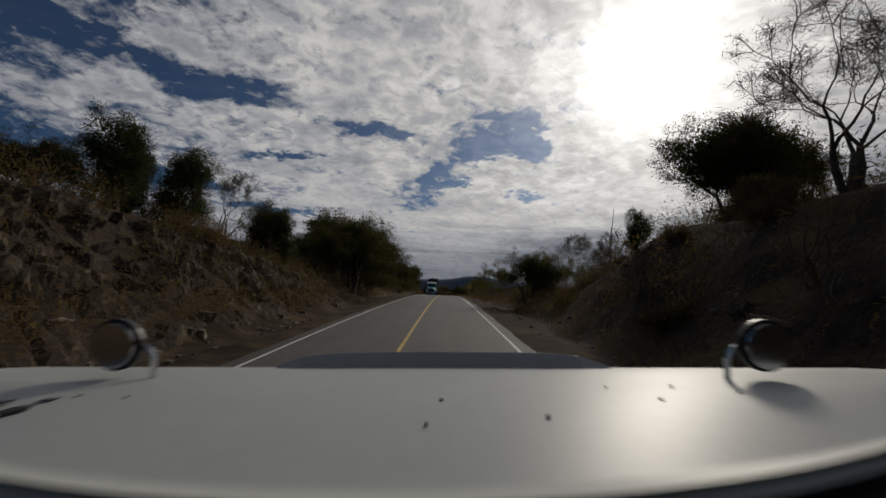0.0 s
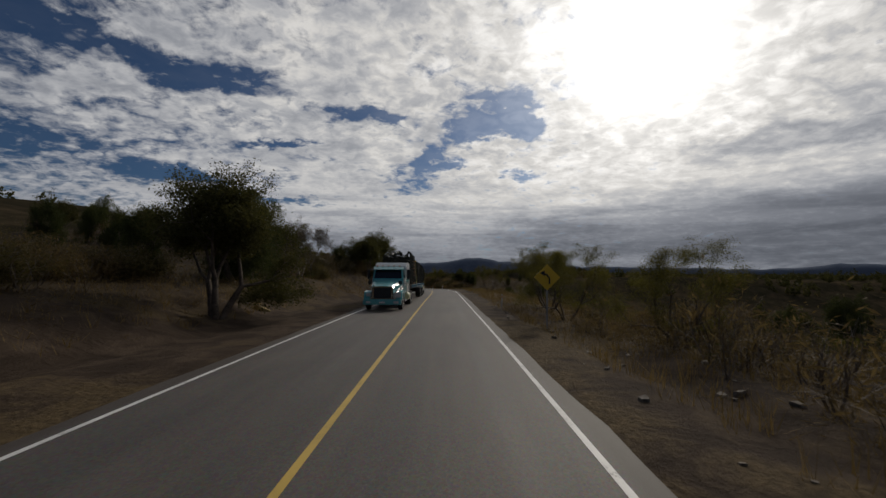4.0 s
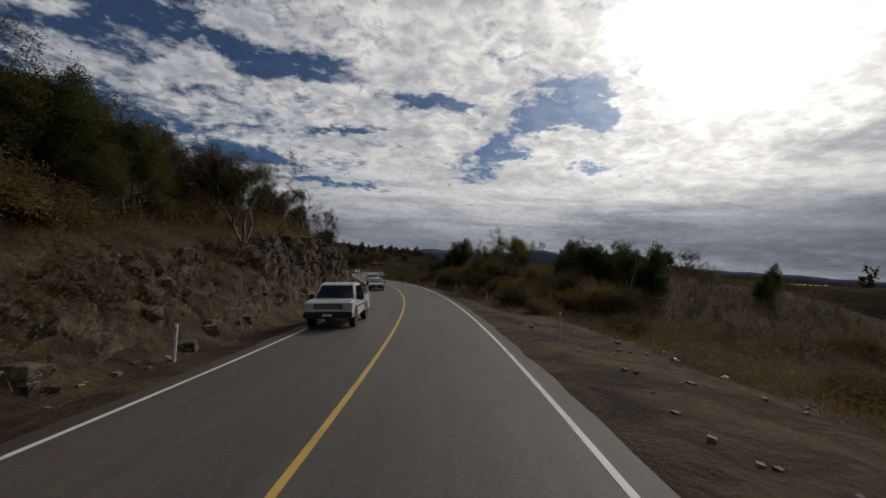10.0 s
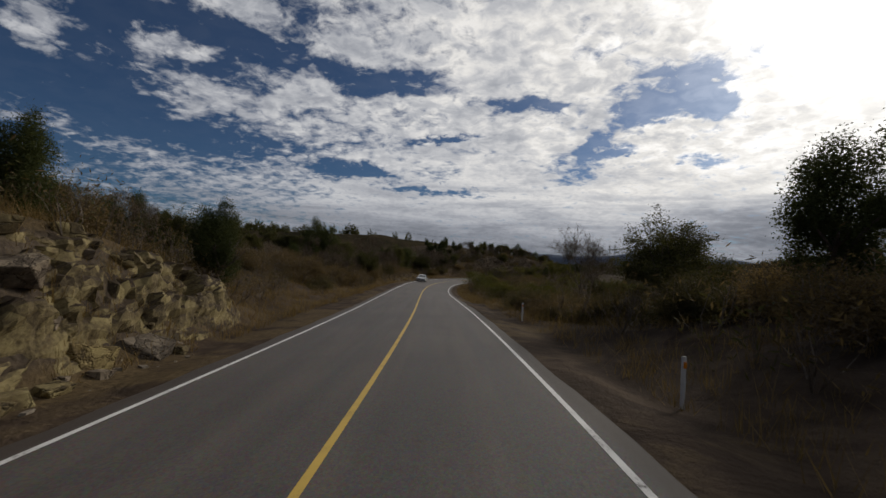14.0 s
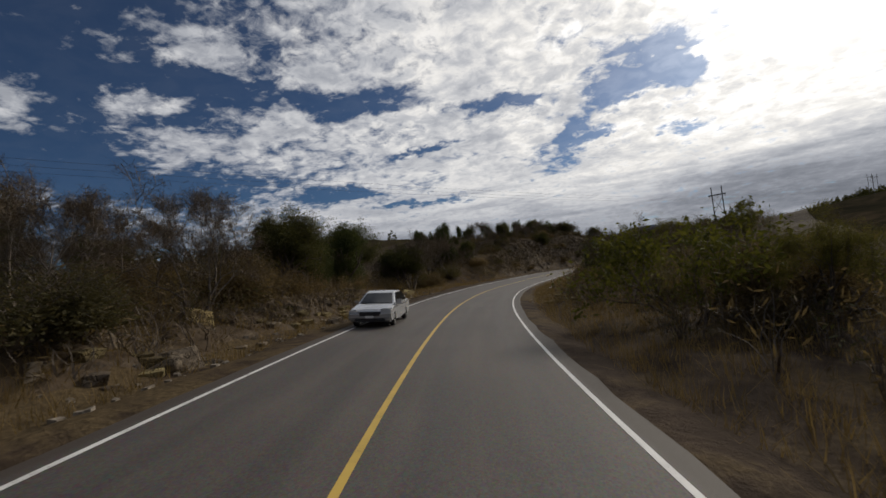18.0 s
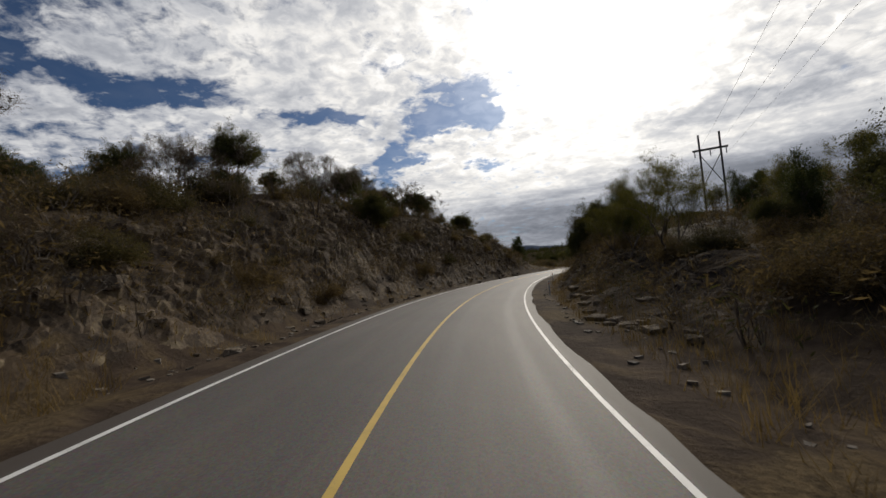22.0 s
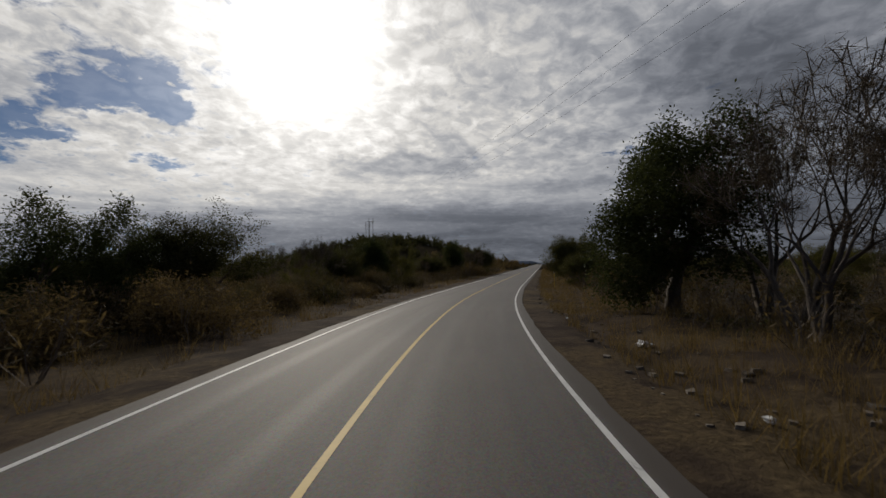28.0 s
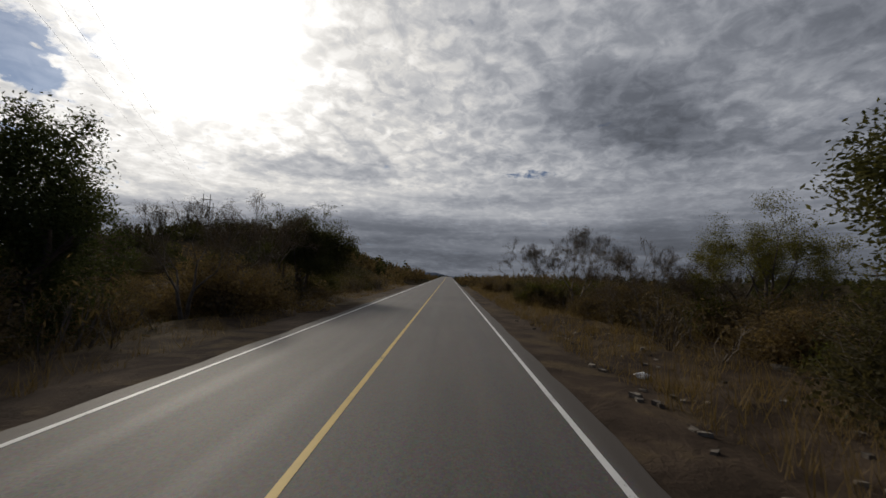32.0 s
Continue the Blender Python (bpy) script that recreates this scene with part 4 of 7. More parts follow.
# trees that stand out, as "s,d,top" in metres along, across and above the road
STANDOUT = {
    "bare": "12,12.5,11 29,-14,8.9 30,12,6.1 33,13,5.8 37,13,6.8 50,-12,9.8 57,-11.5,11.9 78,12,5.4 118,-13,7.7 121,-13,8.9 "
        "176,-12,7 193,-13,7.8 198,-15,8.1 211,-13,8.1 243,12,7.9 272,-14,5.4 280,12,6.1 316,-14,6.2 332,-12,5.8 335,-15,8.6 341,-13,8.6 "
        "344,-15,9.7 348,11,4.7 352,11,4.4 374,-12,8.2 377,-13.5,9.0 386,-11,8 386,-15,8.7 392,-15,9.8 394,-12,6.5 403,-10,4.8 411,-14,9 "
        "414,-14,10.7 418,-17,11.2 426,-15,11.2 518,11,7.5 522,13,10.1 526,14,11.5 545,-16,5.5 562,15,5.4 596,-9.5,5.2 596,-14,5 "
        "597,10.5,3.7 598,14,4 601,-10,6.1 603,11,4.6 606,-10,7.3 610,11,6 622,11,6.3 ",
    "juniper": "35,-13.5,7.8 38,-14.5,7.2 17,-12,8.2 21,10.5,5.9 22,-12.5,8.4 33,-12,7 78,-20,6.3 88,-16,7.1 102,-18,6.7 106,-14,8.5 111,-15,8.9 118,-16,6.4 149,-13,8.5 "
        "158,-13,8 162,-14,5.9 165,-13,6.9 169,-13,6.4 172,-10,7.6 206,-11,8 212,20,5.8 215,-11,7.8 216,20,5.7 222,18,6.7 224,-11,8.3 "
        "232,22,7.7 236,24,7.7 243,-10.5,6.9 247,-13,6.8 248,11,8.3 256,-11,8 262,13,7 264,-13,7 277,-13,6.4 336,-25,12.3 337,-22,10.5 "
        "350,-11,6.5 354,-10.5,7.6 364,11,3.9 405,-22,13.4 415,-25,11.2 416,-30,13.6 430,12,7.4 431,-17,10.3 434,-17,11 438,-18,11.6 "
        "452,-17,12.9 456,-19,13.5 467,-40,16.4 473,-38,17.2 484,-38,17 489,-13,8.2 522,-17,5.7 525,-16,5.9 528,11,9.8 558,-15,6.1 "
        "581,-18,3.4 591,-12,7.2 ",
    "oak": "18,13,10.1 38,8.5,5.5 41,-10,7 46,-8.5,9 50,-10,9 56,-9,9.8 53,-12.5,11.3 94,-9,7.7 139,-10,8.8 149,-10,10.7 176,-9,7.2 182,-9.5,7.8 192,-10,6.6 "
        "230,-12,7.4 270,12,6 320,-14,6.4 324,-15,7.6 345,-11,8.6 360,-13,9.1 372,-13,7.8 413,14,4.2 422,-14,10.8 440,10,6.8 443,-17,11.9 "
        "449,11,8.2 454,9,6.8 463,12,7.6 467,13,8.1 471,-14,10 475,8,5.7 528,-14,6.3 550,-15,5 555,10,3.8 561,10,6.6 561,-17,6.3  "
        " 583.5,11,7.8 578,10.5,4.8 585,-15,5.2 611,-10,7.4 ",
    "mesquite": "68.8,9.6,5.8 50,13,6.2 90,10.5,3.6 97,8.2,3.9 104,9,4.3 109,10,5.1 147,9.5,4.7 208,-7.5,4.1 238,12,6.4 228,13,8 331,11,2.8 395,13,5.3 "
        "417,11,6.2 420,9.5,5.7 425,13,8.4 537,13,5 562,-14,5.4 596,14,5.5 ",
    "bush": "316,8.5,2.2 334,9,3.2 ",
}
for kind, text in STANDOUT.items():
    for item in text.split():
        s, d, top = (float(q) for q in item.split(","))
        high = top - float(rise(s, d))
        plant(kind, s, d, min(max(high, 1.3 if kind == "bush" else 2.2), 9.5), plant_rng.uniform(1.1, 1.35) if kind == "juniper" else plant_rng.uniform(1.15, 1.5) if kind == "oak" else plant_rng.uniform(1.0, 1.3))

# thinner growth between and behind them: from, to along; from, to across; how many of each
FILL = ["-10 60 -38 -17 juniper9 bare3", "52 100 -30 -15 oak9 juniper7", "60 130 -42 -21 juniper10 oak4 bare5", "120 200 -42 -14 juniper16 oak9 bare5",
        "200 260 -42 -15 juniper14 bare4 oak3", "258 345 -42 -16 juniper22 oak14 bare12", "140 214 -13 -8 oak9 bare14 juniper4", "216 258 -16 -9 juniper4 bare6 oak3", "388 440 -20 -10.5 oak8 bare14 juniper3", "440 470 -16 -11 oak5 bare6", "345 402 -42 -16 juniper7 bare12 oak5",
        "402 482 -42 -17 juniper15 oak7", "482 525 -42 -23 juniper5 oak4", "536 655 -42 -12 oak18 bare24 mesquite7 juniper8",
        "-10 30 15 36 juniper5 bare5", "32 92 14 42 mesquite7 bare8 juniper3", "95 190 20 42 juniper5 bush9", "195 262 16 42 juniper9 oak5 bare4",
        "222 292 15 30 oak8 bare10 juniper4", "288 352 15 40 mesquite7 bush8 oak5 bare8", "288 348 8 14 bush18", "300 345 -16 -8.5 bare22 oak4", "352 400 -20 -10 bare10 oak4", "-8 30 -20 -11 oak7 juniper4", "-8 26 12 20 oak7 bare4", "402 470 -24 -14 bare8 juniper4", "350 402 10 34 mesquite7 bare5 bush4",
        "440 474 7.5 11 oak7 bare3", "402 476 10 34 oak13 juniper7 mesquite5", "486 540 16 40 bare7 mesquite5 bush4", "540 582 14 40 bare10 mesquite6 oak4", "582 655 15 40 bare13 mesquite4 oak3", "575 655 9 16 bush16"]
for line in FILL:
    bits = line.split()
    s0, s1, d0, d1 = (float(q) for q in bits[:4])
    for word in bits[4:]:
        kind = word.rstrip("0123456789")
        for k in range(int(word[len(kind):])):
            low, high = (1.2, 2.6) if kind in ("bush", "brush", "scrub") else (2.8, 5.2)
            plant(kind, plant_rng.uniform(s0, s1), plant_rng.uniform(d0, d1), plant_rng.uniform(low, high), plant_rng.uniform(0.9, 1.25))
# thickets that close the verges
# from, to along; from, to across; lowest and highest top; how many of each
THICKETS = ["-8 34 8 15 0.7 1.4 brush14 scrub12", "34 95 9.5 24 1.0 2.2 brush18 scrub8", "92 150 9.5 26 0.6 1.4 brush26 scrub6", "150 206 13 32 0.8 1.8 brush22 scrub10", "198 226 7.8 20 0.8 1.5 brush12 scrub4",
            "205 292 7.6 15 1.0 2.2 brush36 scrub22", "290 350 10 20 1.2 2.6 brush8 scrub12", "350 402 10 24 1.0 2.2 brush20 scrub8", "402 478 8.6 15 0.8 1.8 brush14 scrub12",
            "482 580 10.5 24 1.0 2.2 brush18 scrub10", "578 655 8.8 18 1.2 2.6 brush24 scrub16", "-8 45 -20 -10.5 0.9 1.8 brush8 scrub8", "45 102 -28 -13 1.2 2.6 brush12 scrub14", "118 202 -18 -9 1.0 2.4 brush16 scrub20",
            "202 260 -18 -9.5 0.8 1.6 brush8 scrub10", "258 346 -20 -8.8 1.2 2.8 brush36 scrub14", "346 402 -22 -10.5 1.2 2.6 brush22 scrub8", "400 482 -13 -7.5 0.6 1.5 brush22 scrub20",
            "400 482 -22 -12 1.0 2.2 brush8 scrub14", "484 655 -22 -9 1.2 2.8 brush40 scrub30", "586 645 -17 -9.2 2.0 3.4 brush14 scrub14"]
for line in THICKETS:
    bits = line.split()
    s0, s1, d0, d1, low, high = (float(q) for q in bits[:6])
    for word in bits[6:]:
        kind = word.rstrip("0123456789")
        for k in range(int(word[len(kind):])):
            plant(kind, plant_rng.uniform(s0, s1), plant_rng.uniform(d0, d1), plant_rng.uniform(low, high), plant_rng.uniform(1.0, 1.4))


def scatter(name, template, mat, where, sizes, label, category):
    """Many like small plants as one mesh. template: verts, faces; where: places; sizes: across and up."""
    tv, tf = template
    rng = np.random.default_rng(len(where))
    a = rng.uniform(0, 6.28, len(where))
    c, s = np.cos(a)[:, None], np.sin(a)[:, None]
    x = (tv[None, :, 0] * c - tv[None, :, 1] * s) * sizes[:, :1]
    y = (tv[None, :, 0] * s + tv[None, :, 1] * c) * sizes[:, :1]
    z = tv[None, :, 2] * sizes[:, 1:]
    v = np.stack([x, y, z], -1) + where[:, None, :]
    f = (np.arange(len(where)) * len(tv))[:, None, None] + tf[None]
    me = mesh_of(name, v.reshape(-1, 3), f.reshape(-1, tf.shape[1]), mat)
    return tagged(new(name, me), label, category, kind="stuff")


def strewn(rng, count, bands):
    """Random places on the land: bands of (s0, s1, d0, d1, share)."""
    out = []
    total = sum(b[4] for b in bands)
    for s0, s1, d0, d1, share in bands:
        n = int(count * share / total)
        s, d = rng.uniform(s0, s1, n), d0 + (d1 - d0) * rng.random(n) ** 1.2
        h = np.interp(s, LINE_S, LINE_H)
        z = np.interp(s, LINE_S, LINE_Z) + rise(s, d)
        out.append(np.stack([np.interp(s, LINE_S, LINE_X) + np.cos(h) * d, np.interp(s, LINE_S, LINE_Y) - np.sin(h) * d, z], -1))
    return np.concatenate(out)


rng = np.random.default_rng(77)
shrub_segs, shrub_tips = [], []
for k in range(6):
    a = rng.uniform(0, 6.28)
    grow(rng, np.array([0, 0, -0.1]), unit(np.array([np.cos(a) * 0.75, np.sin(a) * 0.75, 1.0])), 0.42, 0.016, 2, shrub_segs, shrub_tips, 0.6, 0.1, (2, 2), 0.8)
SHRUB_TWIGS = tubes(shrub_segs, 2)
SHRUB_TWIGS = (SHRUB_TWIGS[0], SHRUB_TWIGS[1][::2])
SHRUB_LEAVES = leaves(rng, np.array(shrub_tips)[::2], 2, 0.17, 0.056, 0.8, 0.2)
BRUSH_BANDS = [(-10, 62, -8.2, -40, 11), (50, 130, -13, -40, 8), (120, 262, -8, -40, 16), (258, 300, -8.5, -40, 6), (300, 348, -7.0, -20, 13), (300, 348, -15, -40, 5), (345, 402, -11, -40, 7),
               (390, 482, -7.2, -20, 16), (402, 482, -18, -40, 6), (482, 655, -7.5, -40, 24), (-10, 32, 8.5, 36, 5), (30, 92, 7.8, 40, 15), (92, 205, 20, 42, 7), (200, 238, 14, 42, 6),
               (205, 292, 7.5, 38, 15), (290, 352, 7.2, 41, 14), (350, 402, 8.5, 36, 7), (402, 480, 7.2, 36, 12), (480, 545, 9.5, 40, 8), (545, 655, 9, 40, 17)]
at = strewn(rng, 8000, BRUSH_BANDS)
size = np.stack([rng.uniform(0.9, 2.3, len(at)), rng.uniform(0.8, 2.3, len(at))], -1)
scatter("brush_twigs", SHRUB_TWIGS, M_TWIG, at, size, "tangled grey brown twigs of dry roadside brush", "brush")
scatter("brush", SHRUB_LEAVES, M_BRUSH, at, size, "dry brown scrub covering the ground beside the road", "brush")
at = strewn(rng, 1500, BRUSH_BANDS)
size = np.stack([rng.uniform(0.9, 2.2, len(at)), rng.uniform(0.8, 1.7, len(at))], -1)
scatter("green_scrub", SHRUB_LEAVES, M_OAK, at, size, "dark green low scrub among the dry brush", "scrub")

at = strewn(rng, 3400, [(198, 240, 13, 42, 1.1), (88, 205, 9, 42, 1), (40, 100, 7.5, 14, 0.3), (150, 205, 10, 30, 0.9), (50, 105, -10, -22, 0.35)])
size = np.stack([rng.uniform(0.8, 1.8, len(at)), rng.uniform(0.4, 0.9, len(at))], -1)
scatter("low_scrub", SHRUB_LEAVES, M_BRUSH, at, size, "low brown scrub on the slope falling from the road", "scrub")
at = strewn(rng, 1750, [(-10, 34, 7.2, 13, 1), (0, 40, -7.0, -12, 1.2), (40, 62, -8, -14, 0.8), (405, 470, 6.6, 12, 1), (404, 480, -7, -14, 2.4), (140, 215, -6.6, -11, 3.0), (-5, 36, -6.8, -11, 1.2)])
size = np.stack([rng.uniform(0.8, 1.6, len(at)), rng.uniform(0.6, 1.4, len(at))], -1)
scatter("bank_brush", SHRUB_LEAVES, M_BRUSH, at, size, "brown brush growing on the steep road banks", "brush")
blades = rng.normal(0, 0.09, (9, 2))
lean = rng.normal(0, 0.16, (9, 2))
tv = []
for b, l in zip(blades, lean):
    hgt = rng.uniform(0.25, 0.55)
    side = unit(np.array([-l[1], l[0], 0])) * 0.0055
    tv += [np.array([*b, -0.03]) - side, np.array([*b, -0.03]) + side, np.array([*(b + l), hgt])]
GRASS_BANDS = [(-10, 50, -6.3, -12, 1.5), (50, 130, -8.5, -22, 4), (120, 262, -6, -14, 8), (258, 345, -5.6, -16, 10), (345, 402, -6, -15, 7),
               (402, 482, -6, -14, 4), (482, 655, -5.6, -16, 9), (-10, 60, 6.4, 16, 3), (60, 150, 5.6, 18, 9), (150, 205, 9.5, 18, 5), (205, 290, 5.8, 12, 5),
               (290, 402, 5.0, 15, 15), (402, 480, 5.4, 11, 4), (480, 655, 5.4, 15, 20)]
at = strewn(rng, 34000, GRASS_BANDS)
size = np.stack([rng.uniform(0.9, 2.2, len(at)), rng.uniform(0.5, 1.5, len(at))], -1)
scatter("dry_grass", (np.array(tv), np.arange(27).reshape(9, 3)), M_STRAW, at, size, "dry straw coloured grass along the verges", "grass")

# woods on the far land
n = 7600
fx, fy = rng.uniform(-420, 900, n * 2), rng.uniform(-60, 1250, n * 2)
fs, fd, _ = along_of(fx, fy)
keep = (np.abs(fd) > 78) & (rugged(fx / 60.0, fy / 60.0, 71) > 0.40)
fx, fy = fx[keep][:n], fy[keep][:n]
hx_, hy_ = rng.normal(HILL[0], HILL[3] * 0.75, 520), rng.normal(HILL[1], HILL[3] * 0.75, 520)
_, hd_, _ = along_of(hx_, hy_)
fx, fy = np.concatenate([fx, hx_[np.abs(hd_) > 14]]), np.concatenate([fy, hy_[np.abs(hd_) > 14]])
at = np.stack([fx, fy, far_height(fx, fy)], -1)
lump = rng.normal(0, 1, (26, 3))
lump = lump / np.linalg.norm(lump, axis=1, keepdims=True) * np.array([1.25, 1.25, 1.35]) * rng.uniform(0.6, 1.0, (26, 1)) + np.array([0, 0, 1.7])
FAR_TREE = leaves(rng, lump, 6, 0.26, 0.25, 1.0, 0.8)
size = np.stack([rng.uniform(0.8, 1.7, len(at)), rng.uniform(0.7, 1.7, len(at))], -1)
scatter("distant_woods", FAR_TREE, M_OAK, at, size, "dark evergreen woods on the distant hills", "woods")
s = rng.uniform(650, 985, 900)
d = np.where(rng.random(900) < 0.5, -1, 1) * rng.uniform(9, 46, 900)
h = np.interp(s, LINE_S, LINE_H)
at = np.stack([np.interp(s, LINE_S, LINE_X) + np.cos(h) * d, np.interp(s, LINE_S, LINE_Y) - np.sin(h) * d, np.interp(s, LINE_S, LINE_Z) + 0 * d], -1)
at[:, 2] = far_height(at[:, 0], at[:, 1])
size = np.stack([rng.uniform(0.8, 1.4, 900), rng.uniform(0.6, 1.5, 900)], -1)
scatter("roadside_woods", FAR_TREE, M_BRUSH, at, size, "brown scrub woods lining the road far ahead", "woods")

# ---- rock faces of the road cuts ----
def cells_of(u, w, seed):
    """Broken blocks on a face: for each place its cell's depth and how near it lies to the cell's edge."""
    iu, iw = np.floor(u), np.floor(w)
    best, second, pick_u, pick_w = np.full(u.shape, 9.0), np.full(u.shape, 9.0), iu.copy(), iw.copy()
    for a in (-1, 0, 1):
        for b in (-1, 0, 1):
            cu, cw = iu + a, iw + b
            q = np.hypot(u - cu - hashed(cu, cw, seed), w - cw - hashed(cu, cw, seed + 1))
            closer = q < best
            second = np.where(closer, best, np.minimum(second, q))
            pick_u, pick_w = np.where(closer, cu, pick_u), np.where(closer, cw, pick_w)
            best = np.where(closer, q, best)
    lean = (hashed(pick_u, pick_w, seed + 3) - 0.5) * (u - pick_u - 0.5) + (hashed(pick_u, pick_w, seed + 4) - 0.3) * (w - pick_w - 0.5)
    return hashed(pick_u, pick_w, seed + 2) + lean * 0.5, np.clip((second - best) / 0.16, 0, 1)


def rock_face(s0, s1, side, mat, depth, label, top=1.0, step=0.16):
    """A fractured cut face laid over the bank between s0 and s1: blocks stand out, joints are sunk in."""
    ss, tt = np.arange(s0, s1, step), np.linspace(-0.06, top, 52)
    s, t = np.meshgrid(ss, tt, indexing="ij")
    table = LEFT if side < 0 else RIGHT
    foot, run = np.interp(s, table[:, 0], table[:, 1]), np.interp(s, table[:, 0], table[:, 2])
    d = side * (foot + run * t)
    z = rise(s, d)
    bed = z + 0.10 * s * side
    warp = (rugged(s / 1.4, bed / 1.4, 81) - 0.5) * 0.9
    big, big_edge = cells_of(s / 1.9 + 0.25 * bed + warp, bed / 0.95 + warp, 51)
    small, small_edge = cells_of(s / 0.62 + 0.2 * bed + warp, bed / 0.42 - warp, 61)
    grit = rugged(s / 0.7, bed / 0.45, 91) - 0.5
    clear = rugged(s / 7.0, bed / 3.0, 71)
    out = depth * (0.62 * big - 0.14 + 0.30 * small + 0.75 * (clear - 0.5)) + 0.34 * grit - 0.10 * (1 - small_edge) - 0.16 * (1 - big_edge)
    ends = np.clip(np.minimum(s - s0, s1 - s) / 2.5, 0, 1) * np.clip((t + 0.06) / 0.2, 0, 1) * np.clip((top - t) / 0.16, 0, 1)
    rubble = np.clip((t - 0.12 - 0.35 * (clear - 0.3)) / 0.25, 0.3, 1)
    out = out * ends * rubble - 0.22 * (1 - ends)
    d = d - side * out * 0.85
    h = np.interp(s, LINE_S, LINE_H)
    v = np.stack([np.interp(s, LINE_S, LINE_X) + np.cos(h) * d, np.interp(s, LINE_S, LINE_Y) - np.sin(h) * d, np.interp(s, LINE_S, LINE_Z) + z + out * 0.45], -1).reshape(-1, 3)
    f = sheet_faces(*s.shape)
    ob = new("rock_face", mesh_of("rock_face", v, f if side < 0 else f[:, ::-1], mat))
    return tagged(ob, label, "rock face", kind="structure")


rock_face(-6, 46, -1, M_CUT, 1.0, "dark fractured rock face above the verge")
rock_face(138, 200, -1, M_CUT, 0.7, "broken earth and rock bank beside the road", 0.8)
rock_face(196, 238, -1, M_CUT, 1.15, "grey brown fractured rock face of the road cut")
rock_face(234, 271, -1, M_CUT_OCHRE, 1.2, "ochre lichened fractured rock face of the road cut")
rock_face(324, 368, -1, M_CUT, 0.7, "low pale rock outcrop along the verge", 0.9)
rock_face(398, 488, -1, M_CUT, 0.95, "high dark fractured rock face of the road cut")
rock_face(404, 472, 1, M_CUT, 0.7, "dark rocky bank inside the bend")

# ---- loose and outcropping rocks ----
def rock_mesh(rng, mat):
    """An angular block broken along its beds."""
    bm = bmesh.new()
    p = np.array([(x, y, z) for x in (-1, 1) for y in (-1, 1) for z in (-1, 1)]) * np.array([0.85, 0.7, 0.55])
    p = np.concatenate([p * rng.uniform(0.6, 1.1, (8, 1)) + rng.normal(0, 0.12, (8, 3)), rng.normal(0, 0.5, (4, 3))])
    for q in p:
        bm.verts.new(q)
    bmesh.ops.convex_hull(bm, input=bm.verts[:])
    loose = [w for w in bm.verts if not w.link_faces]
    bmesh.ops.delete(bm, geom=loose, context="VERTS")
    bmesh.ops.bevel(bm, geom=bm.edges[:], offset=0.03, segments=1, affect="EDGES")
    me = bpy.data.meshes.new("rock")
    bm.to_mesh(me)
    bm.free()
    me.materials.append(mat)
    return me


ROCKS = [rock_mesh(np.random.default_rng(300 + k), M_ROCK) for k in range(7)]
OCHRES = [rock_mesh(np.random.default_rng(320 + k), M_OCHRE) for k in range(5)]
rng = np.random.default_rng(9)
for s0, s1, side, count, big, share in ((0, 38, -1, 14, 0.5, 0.0), (98, 112, -1, 6, 0.8, 0.1), (140, 205, -1, 26, 0.6, 0.1), (205, 262, -1, 40, 0.8, 0.5),
                                        (325, 368, -1, 26, 0.95, 0.4), (402, 470, -1, 36, 0.9, 0.08), (402, 465, 1, 14, 0.6, 0.1), (505, 600, 1, 8, 0.35, 0.0),
                                        (0, 25, 1, 10, 0.6, 0.0)):
    for k in range(count):
        s = rng.uniform(s0, s1)
        table = LEFT if side < 0 else RIGHT
        foot, run = np.interp(s, table[:, 0], table[:, 1]), np.interp(s, table[:, 0], table[:, 2])
        d = side * (foot + run * rng.random() ** 0.8 * 0.95 - 0.2)
        r = big * rng.uniform(0.25, 1.0) ** 1.4
        me = (OCHRES if rng.random() < share else ROCKS)[rng.integers(5)]
        ob = new("rock", me)
        ob.matrix_world = Matrix.Translation(spot(s, d, -0.22 * r)) @ Euler((rng.normal(0, 0.3), rng.normal(0, 0.3), rng.uniform(0, 6.28))).to_matrix().to_4x4() @ Matrix.Diagonal((r, r, r, 1))
        ochre = me in OCHRES
        tagged(ob, "ochre lichen covered angular rock in the road cut" if ochre else "grey brown angular rock on the road bank", "rock", "rocks of the road cut")
at = strewn(rng, 2600, [(0, 40, -5.4, -8, 3), (140, 262, -5.2, -7.5, 9), (325, 368, -5.2, -7, 3), (400, 470, -5.2, -7.5, 5), (150, 200, 5.2, 10.5, 3),
                        (340, 470, 4.8, 7, 5), (500, 600, 5, 8, 5), (0, 140, 5, 9, 4)])
size = rng.uniform(0.03, 0.13, (len(at), 1)) * np.array([[1.0, 1.0]])
cube = np.array([(x, y, z) for x in (-1, 1) for y in (-1, 1) for z in (-1, 1)]) * np.array([[1.0, 0.8, 0.7]]) * np.random.default_rng(2).uniform(0.55, 1.1, (8, 1))
scatter("rubble", (cube, np.array([(0, 1, 3, 2), (4, 6, 7, 5), (0, 4, 5, 1), (2, 3, 7, 6), (0, 2, 6, 4), (1, 5, 7, 3)])), M_STONE, at, size,
        "loose stones and gravel at the foot of the banks", "gravel")

